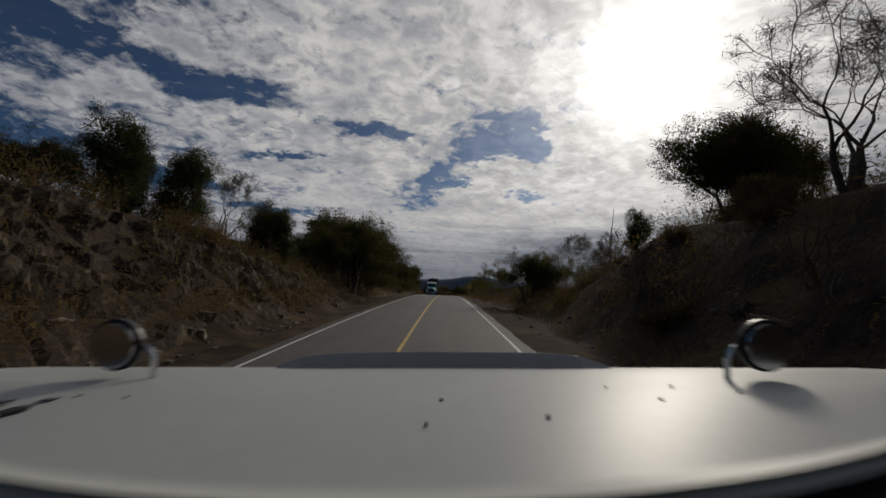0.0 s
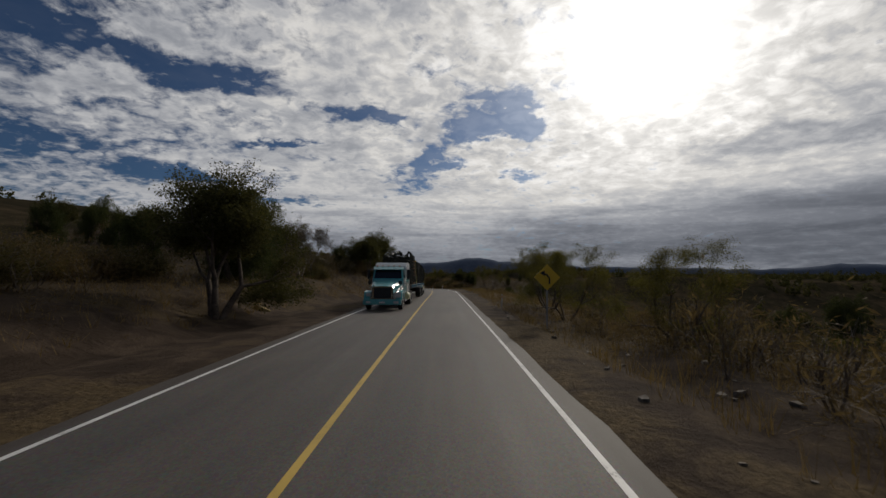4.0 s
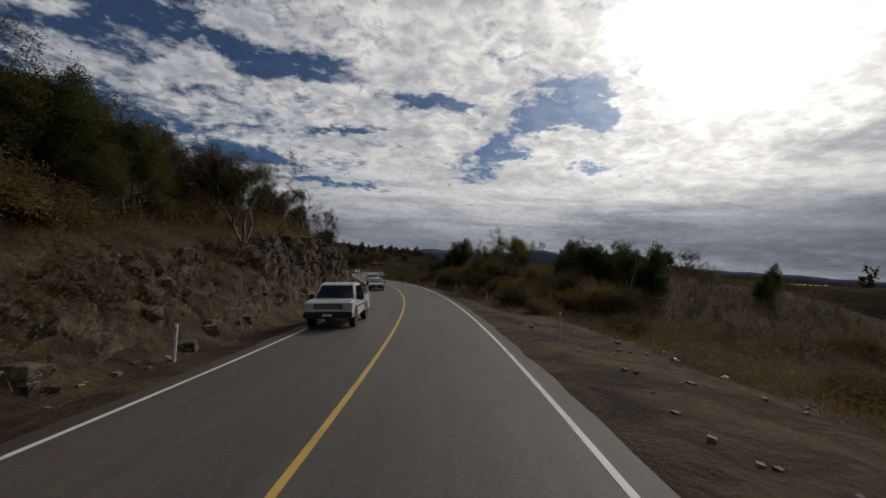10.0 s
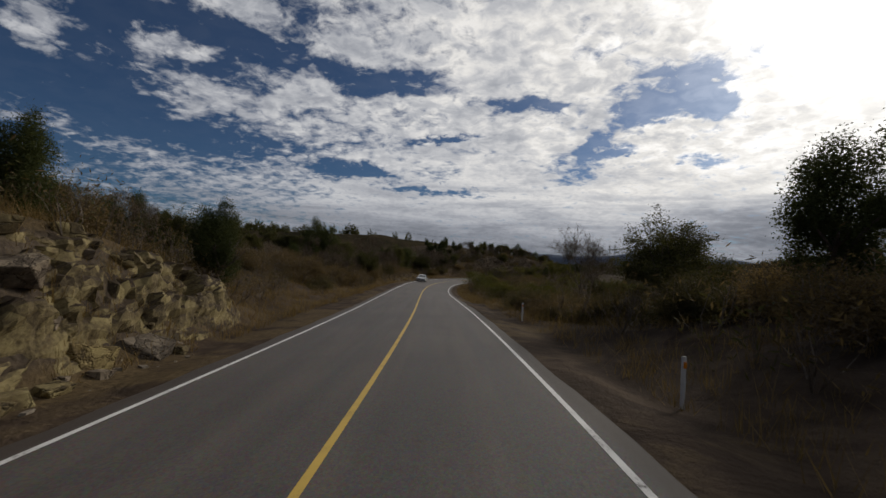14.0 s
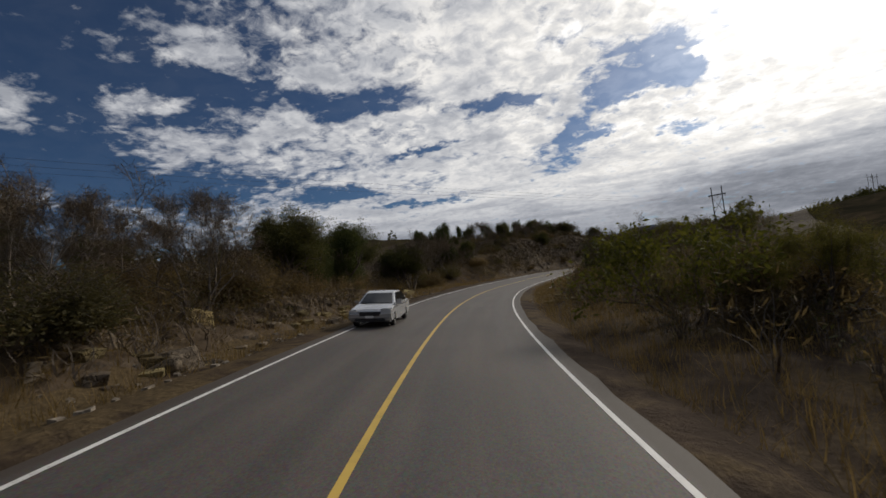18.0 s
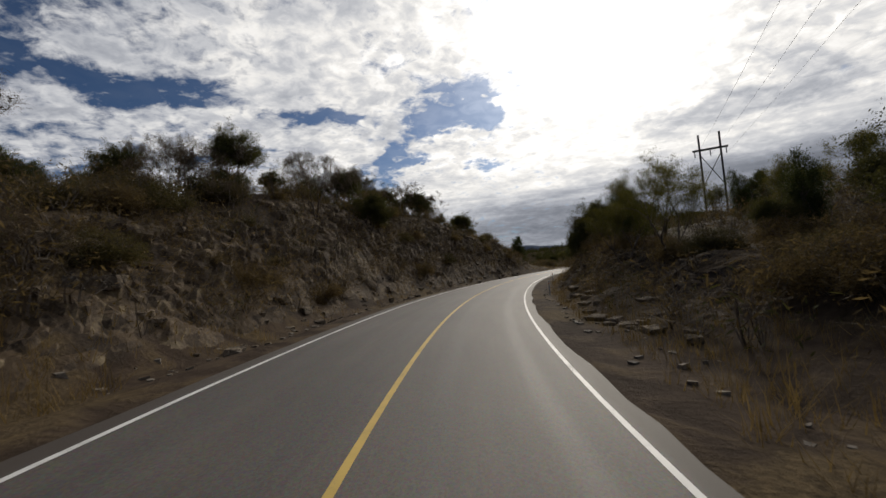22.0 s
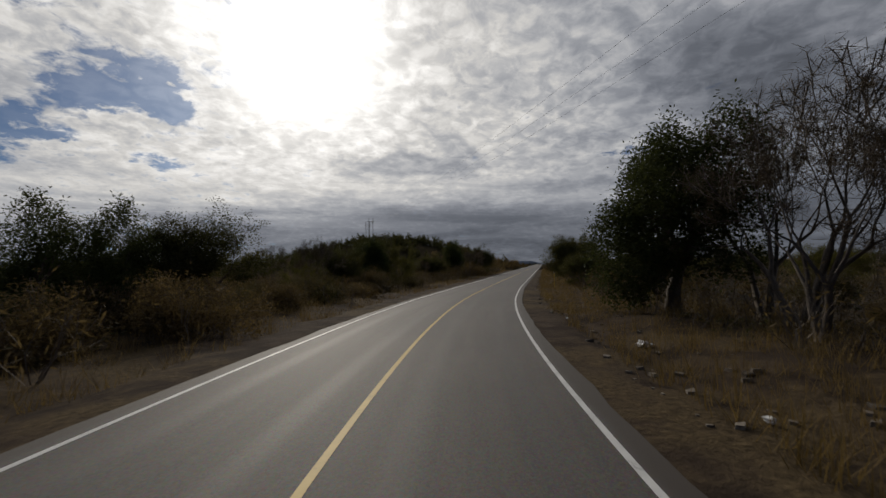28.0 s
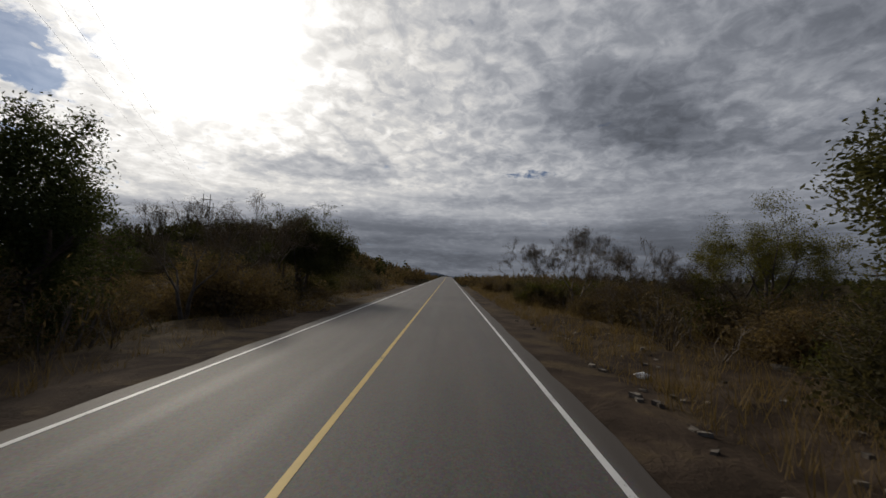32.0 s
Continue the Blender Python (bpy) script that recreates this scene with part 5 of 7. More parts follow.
block_verts = np.array([w.co[:] for w in ROCKS[2].vertices])
block_tris = np.array([[p.vertices[0], p.vertices[k], p.vertices[k + 1]] for p in ROCKS[2].polygons for k in range(1, len(p.vertices) - 1)])
for name, mat, bands, label in (("broken_rock", M_ROCK, [(0, 38, -6.2, -10, 3), (140, 262, -5.8, -9, 9), (325, 366, -6, -9, 3), (402, 472, -5.8, -12, 9), (404, 462, 5.8, 9, 3)], "broken grey brown rock on the cut faces"),
                                ("broken_ochre_rock", M_OCHRE, [(208, 262, -5.7, -8.5, 5), (328, 362, -6, -9, 2), (340, 372, 5.5, 8, 0.6)], "broken ochre rock on the cut faces")):
    at = strewn(rng, 620 if mat is M_ROCK else 230, bands)
    size = rng.uniform(0.10, 0.48, (len(at), 1)) ** 1.2 * np.array([[1.0, 0.85]])
    scatter(name, (block_verts, block_tris), mat, at, size, label, "rock rubble")

# ---- vehicles ----
P_TEAL = plain("teal truck paint", (0.10, 0.40, 0.43), 0.3, coat=0.6)
P_WHITE = plain("white paint", (0.72, 0.72, 0.70), 0.32, coat=0.5)
P_CREAM = plain("pale yellow paint", (0.62, 0.62, 0.38), 0.4, coat=0.3)
P_BLACK = plain("black trim", (0.018, 0.018, 0.019), 0.45)
P_DARK = plain("dark steel", (0.035, 0.034, 0.033), 0.55, 0.3)
P_CHROME = plain("chrome", (0.72, 0.72, 0.72), 0.12, 1.0)
P_RUBBER = plain("tyre rubber", (0.022, 0.021, 0.021), 0.85)
P_RIM = plain("steel wheel rim", (0.42, 0.42, 0.42), 0.35, 0.9)
P_GLASS = plain("dark window glass", (0.012, 0.014, 0.016), 0.06, spec=0.7, vary=0.02)
P_LENS = plain("clear lamp lens", (0.55, 0.56, 0.56), 0.12, spec=0.8)
P_SMOKE = plain("smoked lamp lens", (0.16, 0.17, 0.17), 0.1, spec=0.8)
P_AMBER = plain("amber lamp lens", (0.75, 0.25, 0.02), 0.2)
P_RED = plain("red panel", (0.62, 0.025, 0.045), 0.4)
P_GREY = plain("grey panel", (0.33, 0.33, 0.33), 0.5)
P_SILVER = plain("silver car paint", (0.52, 0.53, 0.54), 0.25, 0.5, coat=0.6)
P_GRAPHITE = plain("graphite car paint", (0.12, 0.13, 0.14), 0.25, 0.5, coat=0.7)
P_BLUE = plain("faded blue rail", (0.10, 0.22, 0.30), 0.55)
P_STEEL = material("dark coated steel", ((0.0, (0.018, 0.022, 0.018)), (0.6, (0.036, 0.040, 0.035)), (1.0, (0.075, 0.072, 0.062))), 2.2, 14.0, 0.5, 0.2, 0.01, 0.4, island=0.5)
P_ORANGE = plain("orange tag", (0.75, 0.30, 0.05), 0.6)
P_RUST = plain("rust red beam", (0.28, 0.085, 0.045), 0.7)
P_STRAP = plain("yellow webbing strap", (0.66, 0.62, 0.07), 0.7)
P_PLANK = material("grey weathered planks", ((0.0, (0.10, 0.085, 0.065)), (1.0, (0.26, 0.22, 0.17))), 1.5, 20.0, 0.85, 0.4, 0.01, obj=0.25)


def part(name, bm, mat, parent=None, label=""):
    """Links a bmesh as one mesh under a thing or a part."""
    me = bpy.data.meshes.new(name)
    bmesh.ops.recalc_face_normals(bm, faces=bm.faces[:])
    bm.to_mesh(me)
    bm.free()
    me.materials.append(mat)
    ob = new(name, me)
    ob.parent = parent
    if label:
        tagged(ob, label)
    return ob


def block(x0, x1, y0, y1, z0, z1, bevel=0.0, bm=None):
    """A box, its edges rounded; added to bm where one is given."""
    own = bmesh.new()
    r = bmesh.ops.create_cube(own, size=1.0)
    for w in own.verts:
        w.co = ((x0 + x1) / 2 + w.co.x * (x1 - x0), (y0 + y1) / 2 + w.co.y * (y1 - y0), (z0 + z1) / 2 + w.co.z * (z1 - z0))
    if bevel:
        bmesh.ops.bevel(own, geom=own.edges[:], offset=bevel, segments=2, affect="EDGES")
    if bm is None:
        return own
    return merge(bm, own)


def merge(bm, own):
    me = bpy.data.meshes.new("tmp")
    own.to_mesh(me)
    own.free()
    bm.from_mesh(me)
    bpy.data.meshes.remove(me)
    return bm


def profile(yz, half, bevel=0.05, narrow=None):
    """A side view (y, z) drawn out across, from -half to half; narrow(z) gives the share of the width at a height."""
    bm = bmesh.new()
    a = [bm.verts.new((-half * (narrow(z) if narrow else 1), y, z)) for y, z in yz]
    b = [bm.verts.new((half * (narrow(z) if narrow else 1), y, z)) for y, z in yz]
    bm.faces.new(a)
    bm.faces.new(b[::-1])
    for i in range(len(yz)):
        j = (i + 1) % len(yz)
        bm.faces.new((a[i], b[i], b[j], a[j]))
    bmesh.ops.recalc_face_normals(bm, faces=bm.faces[:])
    if bevel:
        bmesh.ops.bevel(bm, geom=bm.edges[:], offset=bevel, segments=3, affect="EDGES", clamp_overlap=True)
    return bm


def drum(cx, cy, cz, radius, width, axis="x", n=24, bevel=0.03):
    bm = bmesh.new()
    bmesh.ops.create_cone(bm, cap_ends=True, segments=n, radius1=radius, radius2=radius, depth=width)
    if bevel:
        ring = [e for e in bm.edges if abs(e.verts[0].co.z - e.verts[1].co.z) < 1e-6]
        bmesh.ops.bevel(bm, geom=ring, offset=bevel, segments=2, affect="EDGES")
    turn = {"x": Matrix.Rotation(radians(90), 3, "Y"), "y": Matrix.Rotation(radians(90), 3, "X"), "z": Matrix.Identity(3)}[axis]
    for w in bm.verts:
        w.co = turn @ w.co + Vector((cx, cy, cz))
    return bm


def pane(corners, thick=0.012):
    """A flat panel over four or more corners, with thickness towards its back."""
    bm = bmesh.new()
    vs = [bm.verts.new(c) for c in corners]
    f = bm.faces.new(vs)
    f.normal_update()
    shift = f.normal * thick
    back = [bm.verts.new(w.co - shift) for w in vs]
    bm.faces.new(back[::-1])
    for i in range(len(vs)):
        j = (i + 1) % len(vs)
        bm.faces.new((vs[i], back[i], back[j], vs[j]))
    return bm


def rod(points, radius, sides=6):
    segs = [(np.array(a, dtype=float), np.array(b, dtype=float), radius, radius) for a, b in zip(points[:-1], points[1:])]
    v, f = tubes(segs, sides)
    bm = bmesh.new()
    vs = [bm.verts.new(q) for q in v]
    for q in f:
        bm.faces.new([vs[i] for i in q])
    return bm


def wheel(parent, x, y, radius, width, dual=False):
    side = 1 if x > 0 else -1
    w = part("wheel", drum(x, y, radius, radius, width, "x", 28, 0.04), P_RUBBER, parent, "black rubber tyre")
    rim = part("rim", drum(x + side * (width / 2 - 0.02), y, radius, radius * 0.58, 0.06, "x", 20, 0.012), P_RIM, w, "dull steel rim")
    bm = drum(x + side * (width / 2 + 0.015), y, radius, radius * 0.2, 0.05, "x", 12, 0.01)
    for k in range(5):
        a = k * 6.283 / 5
        merge(bm, drum(x + side * (width / 2 + 0.012), y + math.cos(a) * radius * 0.4, radius + math.sin(a) * radius * 0.4, radius * 0.09, 0.02, "x", 8, 0.0))
    part("hub", bm, P_DARK, w)
    return w


def on_road(s, d, against=True, lift=0.0):
    """The pose of a vehicle on the pavement; against: it comes towards the camera."""
    h, g = np.interp(s, LINE_S, LINE_H), np.radians(np.interp(s, PLAN_S, GRADE))
    fwd = Vector((math.sin(h) * math.cos(g), math.cos(h) * math.cos(g), math.sin(g)))
    right = Vector((math.cos(h), -math.sin(h), -float(bank_of(s)))).normalized()
    if against:
        fwd, right = -fwd, -right
    up = right.cross(fwd).normalized()
    right = fwd.cross(up).normalized()
    m = Matrix((right, fwd, up)).transposed().to_4x4()
    m.translation = Vector(spot(s, d, lift))
    return m


def saloon(label, paint, m):
    """A four-door car, front at y = 0, 4.6 m long."""
    root = new("car")
    low = profile([(0.0, 0.35), (0.02, 0.62), (-0.12, 0.74), (-1.1, 0.92), (-1.5, 0.95), (-3.7, 0.98), (-4.45, 0.95), (-4.62, 0.8), (-4.62, 0.38), (-4.4, 0.24), (-0.2, 0.22)],
                  0.9, 0.06, lambda z: 1.0 if z < 0.85 else 0.95)
    part("body", low, paint, root)
    part("roof", profile([(-1.15, 0.9), (-1.95, 1.36), (-2.3, 1.45), (-3.1, 1.45), (-3.55, 1.34), (-4.25, 0.93)], 0.86, 0.05,
                         lambda z: 1.0 - 0.26 * max(0, (z - 0.9) / 0.55)), paint, root)
    nar = lambda z: 0.86 * (1.0 - 0.26 * max(0, (z - 0.9) / 0.55))
    part("windshield", pane([(-0.72, -1.19, 0.955), (0.72, -1.19, 0.955), (0.58, -1.90, 1.35), (-0.58, -1.90, 1.35)][::-1]), P_GLASS, root)
    part("rear_window", pane([(-0.7, -4.24, 0.98), (0.7, -4.24, 0.98), (0.56, -3.6, 1.35), (-0.56, -3.6, 1.35)]), P_GLASS, root)
    for side in (-1, 1):
        for y0, y1, y2, y3 in ((-1.45, -2.0, -2.62, -2.62), (-2.70, -2.70, -3.42, -3.78)):
            c = [(side * (nar(0.97) + 0.012), y0, 0.97), (side * (nar(1.35) + 0.012), y1, 1.35), (side * (nar(1.35) + 0.012), y2, 1.35), (side * (nar(0.97) + 0.012), y3, 0.97)]
            part("side_window", pane(c if side < 0 else c[::-1], 0.02), P_GLASS, root)
        part("mirror", block(side * 0.9, side * 1.05, -1.52, -1.40, 0.92, 1.06, 0.03), paint, root)
        part("headlight", block(side * 0.52, side * 0.86, -0.24, 0.0, 0.60, 0.74, 0.04), P_LENS, root)
        part("tail_light", block(side * 0.58, side * 0.83, -4.635, -4.56, 0.74, 0.85, 0.02), P_RED, root)
        for y in (-2.6, -3.5):
            part("door_handle", block(side * 0.89, side * 0.925, y - 0.1, y + 0.08, 0.80, 0.83, 0.008), paint, root)
        for y in (-0.85, -3.6):
            wheel(root, side * 0.79, y, 0.32, 0.21)
    part("grille", block(-0.45, 0.45, -0.05, 0.035, 0.46, 0.66, 0.03), P_BLACK, root)
    part("lower_intake", block(-0.65, 0.65, -0.05, 0.03, 0.27, 0.38, 0.03), P_BLACK, root)
    part("number_plate", block(-0.18, 0.18, 0.028, 0.05, 0.40, 0.50, 0.008), P_WHITE, root)
    root.matrix_world = m
    return tagged(root, label, "car", "oncoming cars")


def pickup(label, m, rack=True, length=5.3, dark_bumper=False):
    """A white pickup with an open bed, front at y = 0."""
    root = new("pickup_truck")
    e = -length
    part("body", profile([(0.0, 0.5), (0.0, 0.98), (-0.15, 1.08), (-1.35, 1.14), (e * 0.62, 1.14), (e * 0.62, 0.5), (e * 0.5, 0.40), (-0.3, 0.40)], 0.94, 0.05), P_WHITE, root)
    nar = lambda z: 1.0 - 0.20 * max(0, (z - 1.1) / 0.7)
    part("cab", profile([(-1.2, 1.10), (-1.85, 1.68), (-2.1, 1.78), (-3.05, 1.78), (-3.3, 1.70), (-3.35, 1.10)], 0.90, 0.05, nar), P_WHITE, root)
    part("windshield", pane([(-0.78, -1.22, 1.16), (0.78, -1.22, 1.16), (0.66, -1.80, 1.66), (-0.66, -1.80, 1.66)][::-1]), P_GLASS, root)
    for side in (-1, 1):
        for y0, y1, y2, y3 in ((-1.45, -1.92, -2.45, -2.45), (-2.53, -2.53, -3.15, -3.22)):
            c = [(side * (0.9 * nar(1.16) + 0.012), y0, 1.16), (side * (0.9 * nar(1.64) + 0.012), y1, 1.64), (side * (0.9 * nar(1.64) + 0.012), y2, 1.64), (side * (0.9 * nar(1.16) + 0.012), y3, 1.16)]
            part("side_window", pane(c if side < 0 else c[::-1], 0.02), P_GLASS, root)
        part("mirror", block(side * 0.93, side * 1.13, -1.62, -1.48, 1.10, 1.30, 0.03), P_BLACK, root)
        part("headlight", block(side * 0.62, side * 0.92, -0.14, 0.015, 0.80, 0.98, 0.03), P_LENS, root)
        part("bed_side", block(side * 0.82, side * 0.94, e, e * 0.625, 0.50, 1.16, 0.03), P_WHITE, root)
        part("door_handle", block(side * 0.935, side * 0.965, -2.42, -2.25, 0.98, 1.02, 0.008), P_BLACK, root)
        part("trim_strip", block(side * 0.935, side * 0.955, -3.2, -1.35, 0.78, 0.84, 0.006), P_BLACK, root)
        for y in (-0.95, e + 1.15):
            wheel(root, side * 0.82, y, 0.37, 0.25)
            part("wheel_arch", drum(side * 0.93, y, 0.42, 0.46, 0.05, "x", 24, 0.0), P_BLACK, root)
    part("bed_floor", block(-0.82, 0.82, e, e * 0.625, 0.62, 0.70), P_GREY, root)
    part("tailgate", block(-0.82, 0.82, e - 0.02, e + 0.06, 0.55, 1.14, 0.02), P_WHITE, root)
    bm = block(-0.58, 0.58, -0.04, 0.03, 0.78, 0.98, 0.02)
    part("grille", bm, P_BLACK if dark_bumper else P_GREY, root)
    for k in range(3):
        part("grille_bar", block(-0.56, 0.56, 0.03, 0.045, 0.81 + k * 0.06, 0.835 + k * 0.06), P_CHROME, root)
    part("bumper", block(-0.95, 0.95, -0.1, 0.12, 0.42, 0.68, 0.05), P_BLACK if dark_bumper else P_WHITE, root)
    part("number_plate", block(-0.18, 0.18, 0.118, 0.135, 0.50, 0.60, 0.008), P_WHITE, root)
    if rack:
        for side in (-1, 1):
            part("roof_rail", rod([(side * 0.6, -2.0, 1.80), (side * 0.6, -2.1, 1.88), (side * 0.6, -3.0, 1.88), (side * 0.6, -3.1, 1.80)], 0.018), P_BLACK, root)
    root.matrix_world = m
    return tagged(root, label, "pickup truck", "oncoming pickups")


def box_truck(m):
    """A small cab-over delivery truck with a cooled box, front at y = 0."""
    root = new("delivery_truck")
    nar = lambda z: 1.0 - 0.10 * max(0, (z - 1.2) / 0.95)
    cab = part("cab", profile([(0.0, 0.42), (0.04, 0.80), (0.0, 1.10), (-0.06, 1.18), (-0.34, 2.02), (-0.50, 2.14), (-1.55, 2.17), (-1.62, 0.55), (-1.2, 0.42)], 0.98, 0.06, nar), P_WHITE, root)
    part("windshield", pane([(-0.95, -0.052, 1.20), (0.95, -0.052, 1.20), (0.87, -0.325, 2.02), (-0.87, -0.325, 2.02)][::-1], 0.02), P_GLASS, root)
    part("hood_bulge", block(-0.6, 0.6, -0.02, 0.052, 0.98, 1.14, 0.03), P_WHITE, root)
    part("roof_rim", block(-0.88, 0.88, -0.46, -0.30, 2.06, 2.12, 0.03), P_WHITE, root)
    for side in (-1, 1):
        part("door", block(side * 0.965, side * 0.994, -1.5, -0.16, 0.62, 1.30, 0.012), P_CREAM, root, "pale yellow door panel")
        part("door_frame", pane([(side * (0.98 * nar(z) + 0.006), y, z) for y, z in (((-0.10, 1.28), (-0.42, 2.06), (-1.5, 2.08), (-1.5, 1.28)) if side < 0 else ((-1.5, 1.28), (-1.5, 2.08), (-0.42, 2.06), (-0.10, 1.28)))], 0.014), P_CREAM, root)
        part("door_mark", block(side * 0.994, side * 1.0, -1.1, -0.75, 1.02, 1.22), P_RUST, root)
        part("door_handle", block(side * 0.994, side * 1.015, -1.4, -1.25, 1.12, 1.17, 0.01), P_BLACK, root)
        c = [(side * (0.98 * nar(1.32) + 0.022), -0.26, 1.32), (side * (0.98 * nar(1.98) + 0.022), -0.54, 1.98), (side * (0.98 * nar(1.98) + 0.022), -1.35, 1.98), (side * (0.98 * nar(1.32) + 0.022), -1.40, 1.32)]
        part("side_window", pane(c if side < 0 else c[::-1], 0.02), P_GLASS, root)
        part("mirror", block(side * 1.02, side * 1.20, -0.20, -0.10, 1.35, 1.80, 0.03), P_BLACK, root)
        part("mirror_arm", rod([(side * 0.95, -0.15, 1.9), (side * 1.1, -0.14, 1.85), (side * 1.1, -0.14, 1.4), (side * 0.97, -0.12, 1.3)], 0.015), P_BLACK, root)
        part("headlight", pane([(side * x, 0.066 - 0.05 * (x > 0.9), z) for x, z in (((0.52, 0.64), (0.95, 0.66), (0.97, 0.98), (0.66, 0.86)) if side < 0 else ((0.66, 0.86), (0.97, 0.98), (0.95, 0.66), (0.52, 0.64)))], 0.05), P_SMOKE, root, "large swept headlight")
        part("wiper", rod([(side * 0.15, 0.0, 1.22), (side * 0.65, -0.035, 1.34)], 0.012, 4), P_BLACK, root)
        part("fuel_tank", drum(side * 0.85, -2.6, 0.62, 0.2, 0.7, "y", 16, 0.04), P_GREY, root)
        for y in (-1.05, -4.9):
            wheel(root, side * 0.86, y, 0.38, 0.24)
        part("mudguard", block(side * 0.66, side * 1.0, -5.45, -5.42, 0.25, 0.8), P_BLACK, root)
    part("grille", block(-0.62, 0.62, 0.02, 0.065, 0.86, 0.96, 0.02), P_BLACK, root)
    part("lower_grille", block(-0.5, 0.5, 0.02, 0.062, 0.64, 0.74, 0.02), P_BLACK, root)
    part("bumper", block(-0.98, 0.98, -0.1, 0.10, 0.36, 0.60, 0.05), P_WHITE, root)
    part("intake", block(-0.5, 0.5, 0.09, 0.112, 0.42, 0.54, 0.01), P_BLACK, root)
    part("number_plate", block(-0.18, 0.18, 0.112, 0.125, 0.44, 0.52), P_WHITE, root)
    part("chassis", block(-0.4, 0.4, -6.2, -0.6, 0.5, 0.72, 0.02), P_DARK, root)
    box = part("cargo_box", block(-1.06, 1.06, -6.4, -2.05, 0.86, 3.02, 0.03), P_WHITE, root, "white insulated cargo box")
    part("front_panel", block(-1.0, 1.0, -2.06, -2.035, 0.95, 2.95, 0.01), P_GREY, box)
    for side in (-1, 1):
        part("side_banner", block(side * 1.062, side * 1.072, -6.3, -2.15, 1.62, 2.92), P_RED, box, "red printed banner on the box side")
        # the picture on the banner is a plain pale star burst
        bm = bmesh.new()
        pts = []
        for k in range(22):
            a = k * 6.283 / 22
            r = (0.66, 0.40, 0.54, 0.36)[k % 4]
            pts.append((side * 1.084, -4.2 + math.cos(a) * r * 1.1, 2.34 + math.sin(a) * r))
        part("banner_star", pane(pts if side > 0 else pts[::-1], 0.009), P_WHITE, box)
        for k in range(5):
            part("banner_cup", block(side * 1.074, side * 1.082, -5.6 + k * 0.55, -5.25 + k * 0.55, 1.52, 1.52 + 0.22 + 0.05 * (k % 2)), (P_RUST, P_CREAM, P_ORANGE)[k % 3], box)
        for z in (0.9, 2.98):
            part("edge_trim", block(side * 1.06, side * 1.085, -6.4, -2.05, z - 0.04, z + 0.04, 0.008), P_CHROME, box)
    unit_ = part("cooling_unit", block(-0.78, 0.78, -2.06, -1.55, 2.30, 2.74, 0.06), P_WHITE, root, "white cooling unit over the cab")
    for k in range(6):
        part("vent_slat", block(-0.70, 0.10, -1.555, -1.535, 2.40 + k * 0.045, 2.425 + k * 0.045), P_BLACK, unit_)
    root.matrix_world = m
    return tagged(root, "small white delivery truck with a red bannered cooled box", "truck")


